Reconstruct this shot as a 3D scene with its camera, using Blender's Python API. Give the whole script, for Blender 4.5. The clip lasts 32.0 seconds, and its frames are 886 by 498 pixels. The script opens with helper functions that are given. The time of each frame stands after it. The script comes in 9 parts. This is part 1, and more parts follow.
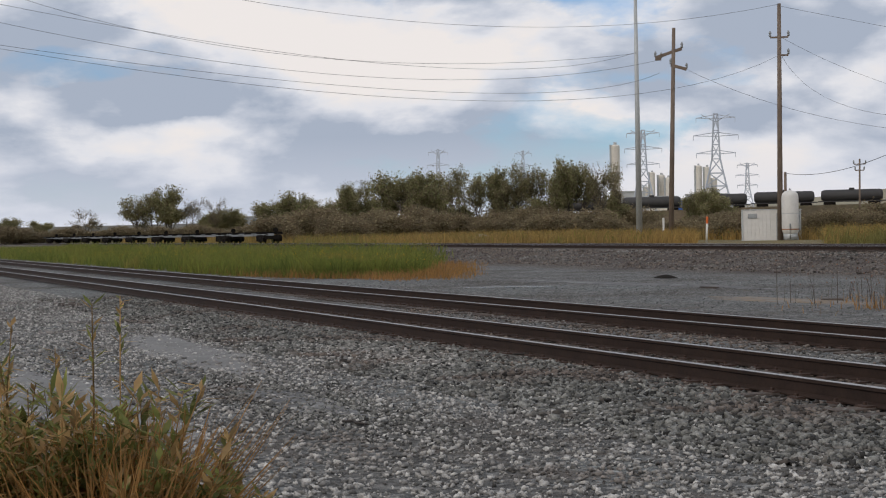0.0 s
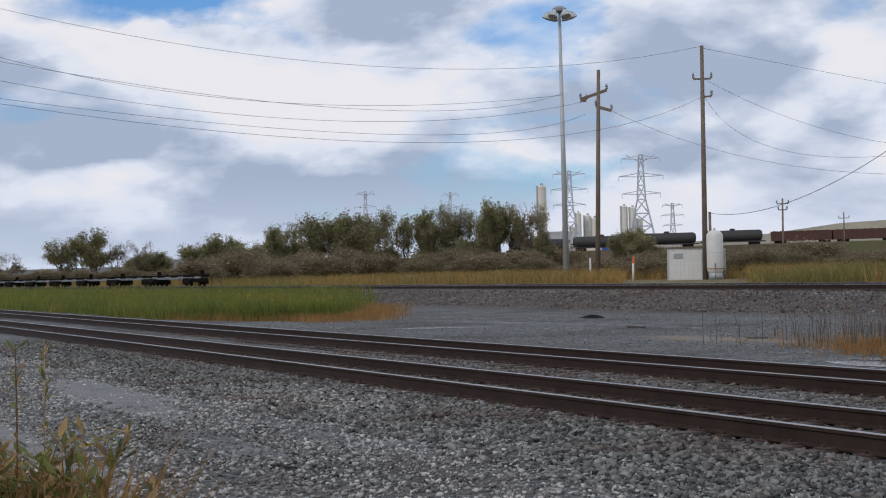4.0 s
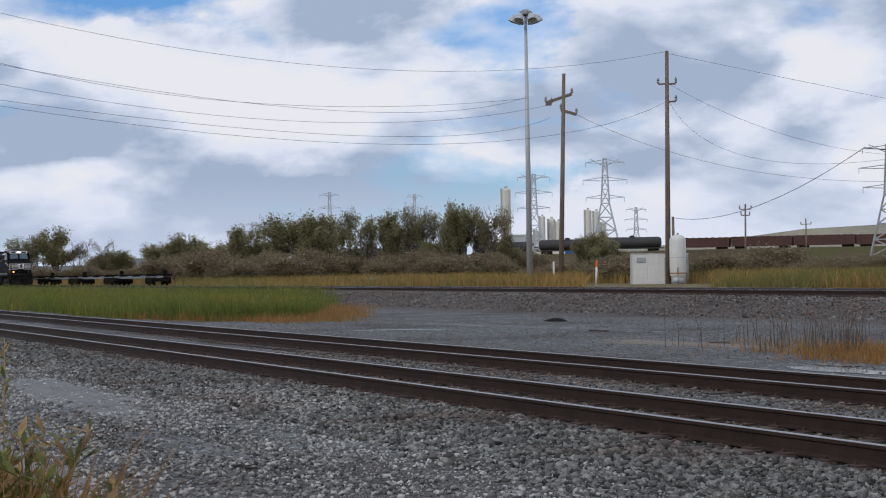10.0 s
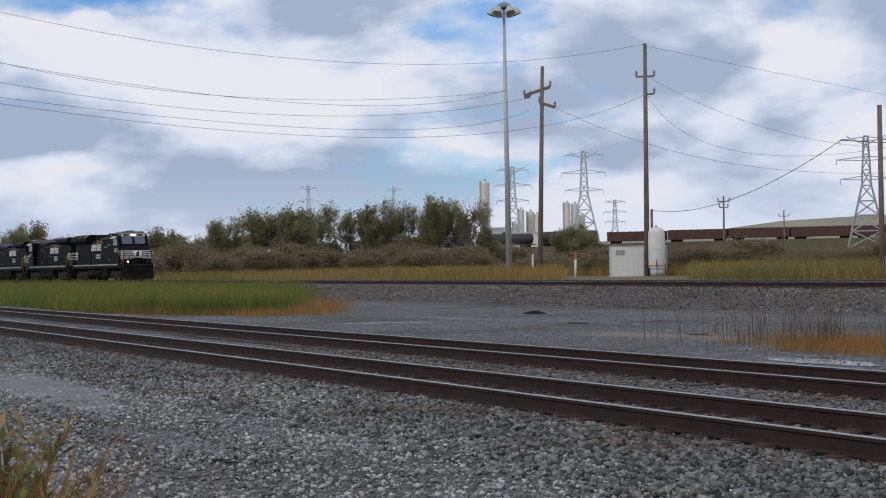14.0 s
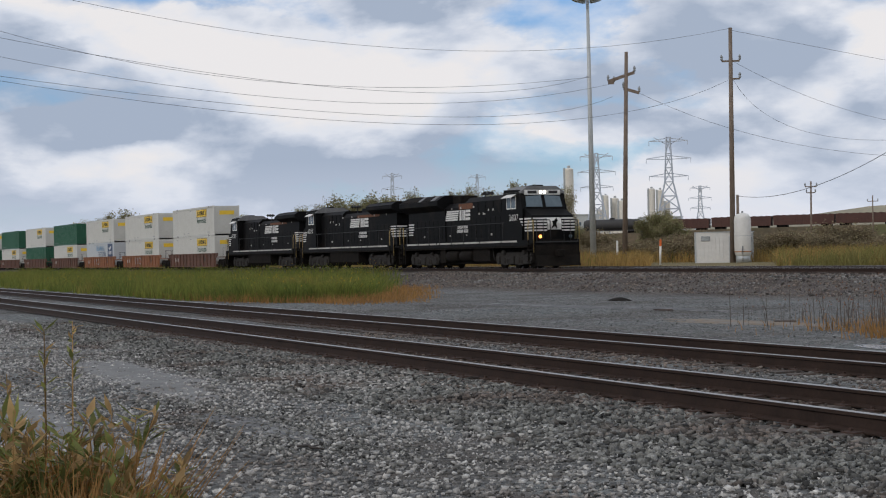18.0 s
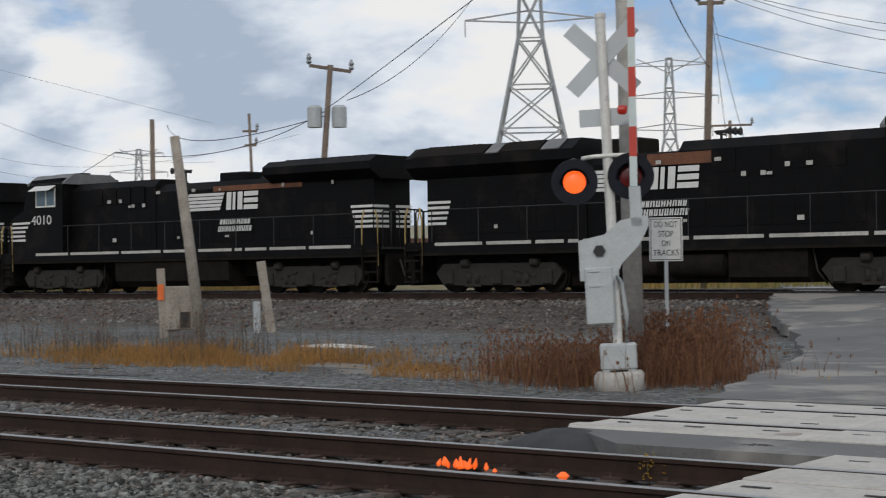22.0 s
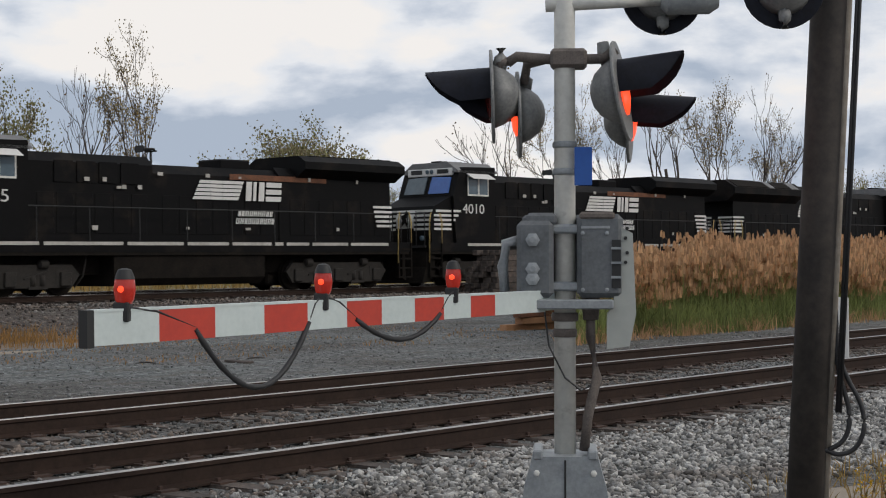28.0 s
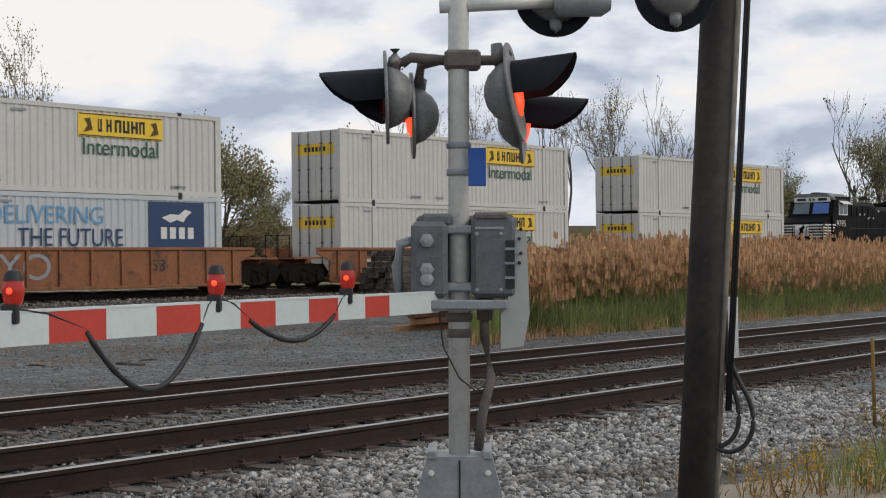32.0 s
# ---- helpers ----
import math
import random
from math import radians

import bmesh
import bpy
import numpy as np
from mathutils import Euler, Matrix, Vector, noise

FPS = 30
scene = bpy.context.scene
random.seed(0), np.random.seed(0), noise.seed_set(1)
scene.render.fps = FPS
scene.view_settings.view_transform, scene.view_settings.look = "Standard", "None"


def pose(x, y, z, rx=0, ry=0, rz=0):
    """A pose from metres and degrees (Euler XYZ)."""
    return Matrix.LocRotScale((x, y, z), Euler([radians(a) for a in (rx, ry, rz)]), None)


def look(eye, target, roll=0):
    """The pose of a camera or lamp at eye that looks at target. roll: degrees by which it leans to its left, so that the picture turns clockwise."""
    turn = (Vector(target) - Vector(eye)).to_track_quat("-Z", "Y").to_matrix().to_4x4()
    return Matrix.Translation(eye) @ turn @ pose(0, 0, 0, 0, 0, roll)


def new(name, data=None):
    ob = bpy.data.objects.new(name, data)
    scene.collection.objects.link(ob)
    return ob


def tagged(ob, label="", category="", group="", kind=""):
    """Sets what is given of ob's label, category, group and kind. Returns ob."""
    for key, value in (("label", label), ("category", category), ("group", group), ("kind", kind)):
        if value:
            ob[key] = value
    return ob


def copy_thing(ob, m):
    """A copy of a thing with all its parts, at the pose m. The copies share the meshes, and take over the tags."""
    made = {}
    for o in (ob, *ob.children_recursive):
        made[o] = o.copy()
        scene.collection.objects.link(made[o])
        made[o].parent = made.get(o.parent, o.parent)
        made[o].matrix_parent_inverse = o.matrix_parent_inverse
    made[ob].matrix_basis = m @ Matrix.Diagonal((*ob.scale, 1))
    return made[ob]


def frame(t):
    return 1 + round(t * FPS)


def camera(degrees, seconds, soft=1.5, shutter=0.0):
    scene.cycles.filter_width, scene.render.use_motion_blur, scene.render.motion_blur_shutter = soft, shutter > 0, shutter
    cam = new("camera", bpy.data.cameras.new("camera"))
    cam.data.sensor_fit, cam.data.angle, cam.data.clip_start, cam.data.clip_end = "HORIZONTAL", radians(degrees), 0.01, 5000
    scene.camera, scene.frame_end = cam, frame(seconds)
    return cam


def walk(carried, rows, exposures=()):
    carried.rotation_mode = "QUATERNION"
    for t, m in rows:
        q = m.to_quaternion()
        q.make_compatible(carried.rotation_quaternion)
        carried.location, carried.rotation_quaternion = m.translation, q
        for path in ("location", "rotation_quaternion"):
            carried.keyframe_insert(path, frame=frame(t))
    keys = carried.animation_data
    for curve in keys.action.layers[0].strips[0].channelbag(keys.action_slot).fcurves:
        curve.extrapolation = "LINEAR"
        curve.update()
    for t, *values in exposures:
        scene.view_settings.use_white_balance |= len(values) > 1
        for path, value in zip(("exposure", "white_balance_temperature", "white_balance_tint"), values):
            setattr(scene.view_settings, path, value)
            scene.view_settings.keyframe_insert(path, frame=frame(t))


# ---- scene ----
# camera: it stands on the spot and turns
EYE = Vector((0, 0, 1.725))


def aim(yaw, pitch, roll, aside=0.0):
    """The pose for a heading clockwise from +y, a tilt up and a lean, in degrees; aside: a step to the right."""
    y, p = radians(yaw), radians(pitch)
    eye = EYE + Vector((math.cos(y), -math.sin(y), 0)) * aside
    return look(eye, eye + Vector((math.sin(y) * math.cos(p), math.cos(y) * math.cos(p), math.sin(p))), roll)


cam = camera(30.97, 32.0, soft=1.1, shutter=0.08)
walk(cam, [(t, aim(*row)) for t, *row in (
    (0, -67.615, -0.610, -0.942),
    (0.5, -66.623, -0.290, -1.000),
    (1, -66.612, -0.487, -1.050),
    (1.5, -66.244, -0.371, -1.100),
    (2, -65.904, -0.101, -1.150),
    (2.5, -65.564, 0.214, -1.200),
    (3, -65.410, 0.335, -1.250),
    (3.5, -65.195, 0.669, -1.300),
    (5.5, -64.642, 0.787, -1.198),
    (6, -64.447, 0.761, -1.109),
    (6.5, -63.997, 0.773, -1.221),
    (7, -63.939, 0.843, -1.200),
    (7.5, -63.901, 0.784, -1.175),
    (8, -63.831, 0.699, -1.007),
    (8.5, -63.634, 0.803, -0.914),
    (9, -63.715, 0.809, -0.901),
    (9.5, -63.679, 0.846, -0.836),
    (10, -63.701, 0.870, -0.760),
    (10.5, -63.526, 0.892, -0.725),
    (11, -63.235, 0.840, -0.845),
    (11.5, -63.099, 0.754, -0.986),
    (12, -62.959, 0.775, -1.122),
    (12.5, -62.957, 0.672, -1.112),
    (13, -63.032, 0.672, -1.030),
    (13.5, -62.933, 0.678, -0.987),
    (14, -62.957, 0.612, -0.977),
    (14.5, -63.268, 0.617, -0.946),
    (16.5, -64.235, 0.657, -0.996),
    (17, -64.758, 0.554, -0.980),
    (17.5, -65.248, 0.435, -0.976),
    (18, -65.971, 0.205, -1.168),
    (18.5, -66.174, 0.048, -1.395),
    (19, -65.543, -0.177, -1.324),
    (19.5, -64.681, -0.015, -1.273),
    (20, -62.356, 0.189, -1.256),
    (20.5, -56.281, 0.356, -1.773),
    (21, -50.156, 0.602, -1.634),
    (21.5, -46.280, -0.205, -1.006),
    (21.9, -39.374, 0.289, -0.615),
    (22, -37.349, 0.594, -0.882),
    (22.2, -32.528, 1.662, -1.354),
    (22.5, -25.286, 2.181, -1.921),
    (22.8, -18.147, 1.192, -2.617),
    (23, -13.627, 0.738, -2.503),
    (23.3, -5.957, 0.728, -2.654),
    (23.7, 5.151, 0.517, -2.258),
    (24, 10.966, 0.246, -2.014),
    (24.5, 18.18, 0.590, -1.040, -0.04),
    (25, 27.83, 0.520, -1.10, -0.08),
    (25.2, 32.15, 0.700, -0.25, -0.07),
    (25.5, 36.96, 1.0, 0.25, -0.05),
    (25.7, 39.95, 0.498, 0.915, -0.02),
    (26, 45.112, 0.500, 0.406),
    (26.5, 48.460, 0.280, 0.048),
    (28.5, 50.566, 0.641, -0.650),
    (29, 51.118, 0.775, -0.602),
    (29.5, 51.699, 0.779, -0.485),
    (30, 52.373, 0.805, -0.444),
    (30.5, 52.748, 0.885, -0.573),
    (31, 53.229, 0.817, -0.573),
    (31.5, 53.597, 0.514, -0.608),
    (32, 53.966, 0.477, -0.639),
)], [(0, -0.25, 6500, 14), (3, -0.25, 6150, 14), (5.5, -0.25, 5950, 14), (17, -0.25, 5950, 14), (18, -0.25, 6250, 13), (19, -0.25, 6500, 12), (21, -0.2, 6100, 13), (22, -0.2, 6250, 10), (23, -0.2, 6450, 12), (24, -0.05, 6550, 10), (26, -0.18, 6450, 10), (29, -0.15, 6450, 12), (30, -0.25, 6400, 12), (32, -0.1, 6450, 12)])

# world, sun and exposure
world = bpy.data.worlds.new("sky")
scene.world = world
world.use_nodes = True


def node(tree, kind, at=None, **sets):
    n = tree.nodes.new(kind)
    for key, value in sets.items():
        if key == "blend":
            n.blend_type = value
        elif key == "op":
            n.operation = value
        elif key == "data":
            n.data_type = value
        else:
            n.inputs[key.replace("_", " ")].default_value = value
    return n


def ramp_of(tree, stops):
    r = tree.nodes.new("ShaderNodeValToRGB")
    while len(r.color_ramp.elements) < len(stops):
        r.color_ramp.elements.new(0.5)
    for e, (p, c) in zip(r.color_ramp.elements, stops):
        e.position, e.color = p, (*c, 1)
    return r


SUN_AZ, SUN_EL = 158.0, 34.0     # degrees from +Y towards +X, and up


CLOUDS = [
    (-67.2, 9.5, 4.2, 1.1, 0.25, -0.36), (-76.5, 9.7, 4.0, 0.9, -0.13, 0.0), (-61.8, 8.8, 1.8, 1.6, -0.11, 0.0), (-51.0, 9.0, 1.8, 1.0, -0.08, 0.0),
    (-75.0, 7.4, 3.6, 1.5, 0.2, 0.16), (-64.0, 6.6, 4.0, 1.6, 0.2, 0.15), (-78.5, 4.6, 3.6, 1.0, 0.2, -0.20), (-77.5, 3.3, 4.5, 0.7, 0.2, 0.14),
    (-68.5, 3.4, 4.0, 0.8, 0.1, -0.16), (-55.5, 8.0, 4.5, 1.5, 0.2, -0.12), (-50.0, 6.9, 2.0, 1.3, 0.2, 0.16), (-59.5, 4.6, 4.0, 0.8, 0.2, -0.12),
    (-82.0, 8.0, 2.5, 1.2, 0.2, -0.2), (-70.0, 5.2, 4.0, 1.0, 0.2, 0.10), (-57.0, 2.8, 3.0, 1.2, 0.2, 0.12),
]


def build_sky():
    tree = world.node_tree
    link = tree.links.new
    back = tree.nodes["Background"]
    sky = tree.nodes.new("ShaderNodeTexSky")
    sky.sky_type, sky.sun_disc = "NISHITA", False
    sky.sun_elevation, sky.sun_rotation = radians(SUN_EL), radians(SUN_AZ)
    sky.air_density, sky.dust_density, sky.ozone_density = 1.0, 0.8, 1.5
    bright = node(tree, "ShaderNodeMix", data="RGBA", blend="MULTIPLY", Factor=1.0)
    bright.inputs[7].default_value = (0.60, 0.92, 1.25, 1)
    link(sky.outputs[0], bright.inputs[6])
    coord = tree.nodes.new("ShaderNodeTexCoord")
    sep = tree.nodes.new("ShaderNodeSeparateXYZ")
    link(coord.outputs["Generated"], sep.inputs[0])
    up = node(tree, "ShaderNodeMath", op="MAXIMUM")
    up.inputs[1].default_value = 0.0
    link(sep.outputs[2], up.inputs[0])
    # heaped clouds: one noise, and the same noise a little higher up, so that tops are bright and bases grey
    squash = node(tree, "ShaderNodeVectorMath", op="MULTIPLY")
    squash.inputs[1].default_value = (1.0, 1.0, 2.3)
    link(coord.outputs["Generated"], squash.inputs[0])
    higher = node(tree, "ShaderNodeVectorMath", op="ADD")
    higher.inputs[1].default_value = (0.03, 0.0, 0.085)
    link(squash.outputs[0], higher.inputs[0])
    big = node(tree, "ShaderNodeTexNoise", Scale=5.2, Detail=10.0, Roughness=0.56, Distortion=0.1)
    over = node(tree, "ShaderNodeTexNoise", Scale=5.2, Detail=4.0, Roughness=0.5, Distortion=0.12)
    link(squash.outputs[0], big.inputs[0])
    link(higher.outputs[0], over.inputs[0])
    east = node(tree, "ShaderNodeMapRange", From_Min=-0.75, From_Max=0.25, To_Min=0.0, To_Max=0.10)
    link(sep.outputs[0], east.inputs[0])
    more = node(tree, "ShaderNodeMath", op="ADD")
    link(big.outputs[0], more.inputs[0])
    link(east.outputs[0], more.inputs[1])
    # single clouds and gaps: heading, height, half width, half height (degrees), more cover, more light
    ragged = node(tree, "ShaderNodeVectorMath", op="MULTIPLY_ADD")
    ragged.inputs[1].default_value, ragged.inputs[2].default_value = (0.26, 0.26, 0.11), (-0.13, -0.13, -0.055)
    link(big.outputs[1], ragged.inputs[0])
    stirred = node(tree, "ShaderNodeVectorMath", op="ADD")
    link(coord.outputs["Generated"], stirred.inputs[0])
    link(ragged.outputs[0], stirred.inputs[1])
    more_light = None
    for az, el, wide, high, d_cover, d_light in CLOUDS:
        turned = tree.nodes.new("ShaderNodeVectorRotate")
        turned.rotation_type = "Z_AXIS"
        turned.inputs["Angle"].default_value = radians(az)
        link(stirred.outputs[0], turned.inputs[0])
        near = node(tree, "ShaderNodeVectorMath", op="SUBTRACT")
        near.inputs[1].default_value = (0, 1, math.sin(radians(el)))
        link(turned.outputs[0], near.inputs[0])
        fit = node(tree, "ShaderNodeVectorMath", op="MULTIPLY")
        fit.inputs[1].default_value = (1 / radians(wide), 1.0, 1 / radians(high))
        link(near.outputs[0], fit.inputs[0])
        far = node(tree, "ShaderNodeVectorMath", op="LENGTH")
        link(fit.outputs[0], far.inputs[0])
        inside = node(tree, "ShaderNodeMapRange", From_Min=1.35, From_Max=0.35, To_Min=0.0, To_Max=1.0)
        inside.interpolation_type = "SMOOTHSTEP"
        link(far.outputs["Value"], inside.inputs[0])
        cov = node(tree, "ShaderNodeMath", op="MULTIPLY_ADD")
        cov.inputs[1].default_value = d_cover
        link(inside.outputs[0], cov.inputs[0])
        link(more.outputs[0], cov.inputs[2])
        more = cov
        shine = node(tree, "ShaderNodeMath", op="MULTIPLY_ADD")
        shine.inputs[1].default_value, shine.inputs[2].default_value = d_light, 0.0
        link(inside.outputs[0], shine.inputs[0])
        if more_light:
            link(more_light.outputs[0], shine.inputs[2])
        more_light = shine
    cover = ramp_of(tree, [(0.29, (0, 0, 0)), (0.47, (1, 1, 1))])
    link(more.outputs[0], cover.inputs[0])
    edge = node(tree, "ShaderNodeMath", op="SUBTRACT")
    link(big.outputs[0], edge.inputs[0])
    link(over.outputs[0], edge.inputs[1])
    lit = node(tree, "ShaderNodeMath", op="MULTIPLY_ADD")
    lit.inputs[1].default_value, lit.inputs[2].default_value = 2.5, 0.47
    link(edge.outputs[0], lit.inputs[0])
    sunny = node(tree, "ShaderNodeMath", op="MULTIPLY_ADD")
    sunny.inputs[1].default_value = 0.75
    link(east.outputs[0], sunny.inputs[0])
    lit_more = node(tree, "ShaderNodeMath", op="ADD")
    link(lit.outputs[0], lit_more.inputs[0])
    link(more_light.outputs[0], lit_more.inputs[1])
    link(lit_more.outputs[0], sunny.inputs[2])
    tone = ramp_of(tree, [(0.26, (0.47, 0.55, 0.66)), (0.44, (0.70, 0.76, 0.84)), (0.58, (0.91, 0.94, 0.97)), (0.76, (1.03, 1.0, 0.955))])
    link(sunny.outputs[0], tone.inputs[0])
    scale = node(tree, "ShaderNodeMix", data="RGBA", blend="MULTIPLY", Factor=1.0)
    scale.inputs[7].default_value = (9.2, 9.2, 9.2, 1)
    link(tone.outputs[0], scale.inputs[6])
    mix = node(tree, "ShaderNodeMix", data="RGBA", blend="MIX")
    link(cover.outputs[0], mix.inputs[0])
    link(bright.outputs[2], mix.inputs[6])
    link(scale.outputs[2], mix.inputs[7])
    # the haze low over the horizon
    low = node(tree, "ShaderNodeMapRange", From_Min=0.0, From_Max=0.06, To_Min=0.75, To_Max=0.0)
    link(up.outputs[0], low.inputs[0])
    haze = node(tree, "ShaderNodeMix", data="RGBA", blend="MIX")
    haze.inputs[7].default_value = (7.6, 8.1, 8.9, 1)
    link(low.outputs[0], haze.inputs[0])
    link(mix.outputs[2], haze.inputs[6])
    link(haze.outputs[2], back.inputs[0])
    back.inputs[1].default_value = 0.105


build_sky()
sun = new("sun", bpy.data.lights.new("sun", "SUN"))
sun.data.energy, sun.data.angle, sun.data.color = 1.1, radians(10), (1.0, 0.93, 0.82)
sun_from = Vector((math.sin(radians(SUN_AZ)) * math.cos(radians(SUN_EL)), math.cos(radians(SUN_AZ)) * math.cos(radians(SUN_EL)), math.sin(radians(SUN_EL))))
sun.matrix_world = look(sun_from * 50, (0, 0, 0))
scene.view_settings.exposure = 0.0


# materials
def material(name, base, rough=0.7, metal=0.0, dark=None, scale=6.0, amount=0.5, fine=0.0, bump=0.0, spots=None, spot_scale=1.0, spot_at=0.6, vary=0.0, glow=None):
    """base and dark mixed by grain at two scales; spots: a third colour in patches; vary: brightness from piece to piece."""
    m = bpy.data.materials.new(name)
    m.use_nodes = True
    tree = m.node_tree
    link = tree.links.new
    bsdf = tree.nodes["Principled BSDF"]
    bsdf.inputs["Roughness"].default_value, bsdf.inputs["Metallic"].default_value = rough, metal
    if glow:
        bsdf.inputs["Emission Color"].default_value, bsdf.inputs["Emission Strength"].default_value = (*glow[:3], 1), glow[3]
    dark = dark or tuple(c * 0.62 for c in base)
    coord = tree.nodes.new("ShaderNodeTexCoord")
    n1 = node(tree, "ShaderNodeTexNoise", Scale=scale, Detail=6.0, Roughness=0.62)
    n2 = node(tree, "ShaderNodeTexNoise", Scale=fine or scale * 7, Detail=4.0, Roughness=0.6)
    link(coord.outputs["Object"], n1.inputs[0])
    link(coord.outputs["Object"], n2.inputs[0])
    half = node(tree, "ShaderNodeMix", data="FLOAT", Factor=0.45)
    link(n1.outputs[0], half.inputs[2])
    link(n2.outputs[0], half.inputs[3])
    spread = node(tree, "ShaderNodeMapRange", From_Min=0.5 - 0.17 / max(amount, 0.05) * 0.5, From_Max=0.5 + 0.17 / max(amount, 0.05) * 0.5)
    link(half.outputs[0], spread.inputs[0])
    mix = node(tree, "ShaderNodeMix", data="RGBA")
    mix.inputs[6].default_value, mix.inputs[7].default_value = (*dark, 1), (*base, 1)
    link(spread.outputs[0], mix.inputs[0])
    colour = mix.outputs[2]
    if spots:
        n3 = node(tree, "ShaderNodeTexNoise", Scale=spot_scale, Detail=5.0, Roughness=0.65)
        link(coord.outputs["Object"], n3.inputs[0])
        edge = node(tree, "ShaderNodeMapRange", From_Min=spot_at - 0.04, From_Max=spot_at + 0.06)
        link(n3.outputs[0], edge.inputs[0])
        over = node(tree, "ShaderNodeMix", data="RGBA")
        over.inputs[7].default_value = (*spots, 1)
        link(edge.outputs[0], over.inputs[0])
        link(colour, over.inputs[6])
        colour = over.outputs[2]
    if vary:
        info = tree.nodes.new("ShaderNodeObjectInfo") if vary > 0 else tree.nodes.new("ShaderNodeNewGeometry")
        out = info.outputs["Random"] if vary > 0 else info.outputs["Random Per Island"]
        level = node(tree, "ShaderNodeMapRange", To_Min=1 - abs(vary), To_Max=1 + abs(vary))
        link(out, level.inputs[0])
        hsv = tree.nodes.new("ShaderNodeHueSaturation")
        link(level.outputs[0], hsv.inputs["Value"])
        link(colour, hsv.inputs["Color"])
        colour = hsv.outputs[0]
    link(colour, bsdf.inputs["Base Color"])
    if not metal:
        gloss = node(tree, "ShaderNodeMapRange", To_Min=max(rough - 0.12, 0.03), To_Max=min(rough + 0.12, 1.0))
        link(half.outputs[0], gloss.inputs[0])
        link(gloss.outputs[0], bsdf.inputs["Roughness"])
    if bump:
        b = node(tree, "ShaderNodeBump", Strength=0.6, Distance=bump)
        link(half.outputs[0], b.inputs["Height"])
        link(b.outputs[0], bsdf.inputs["Normal"])
    return m


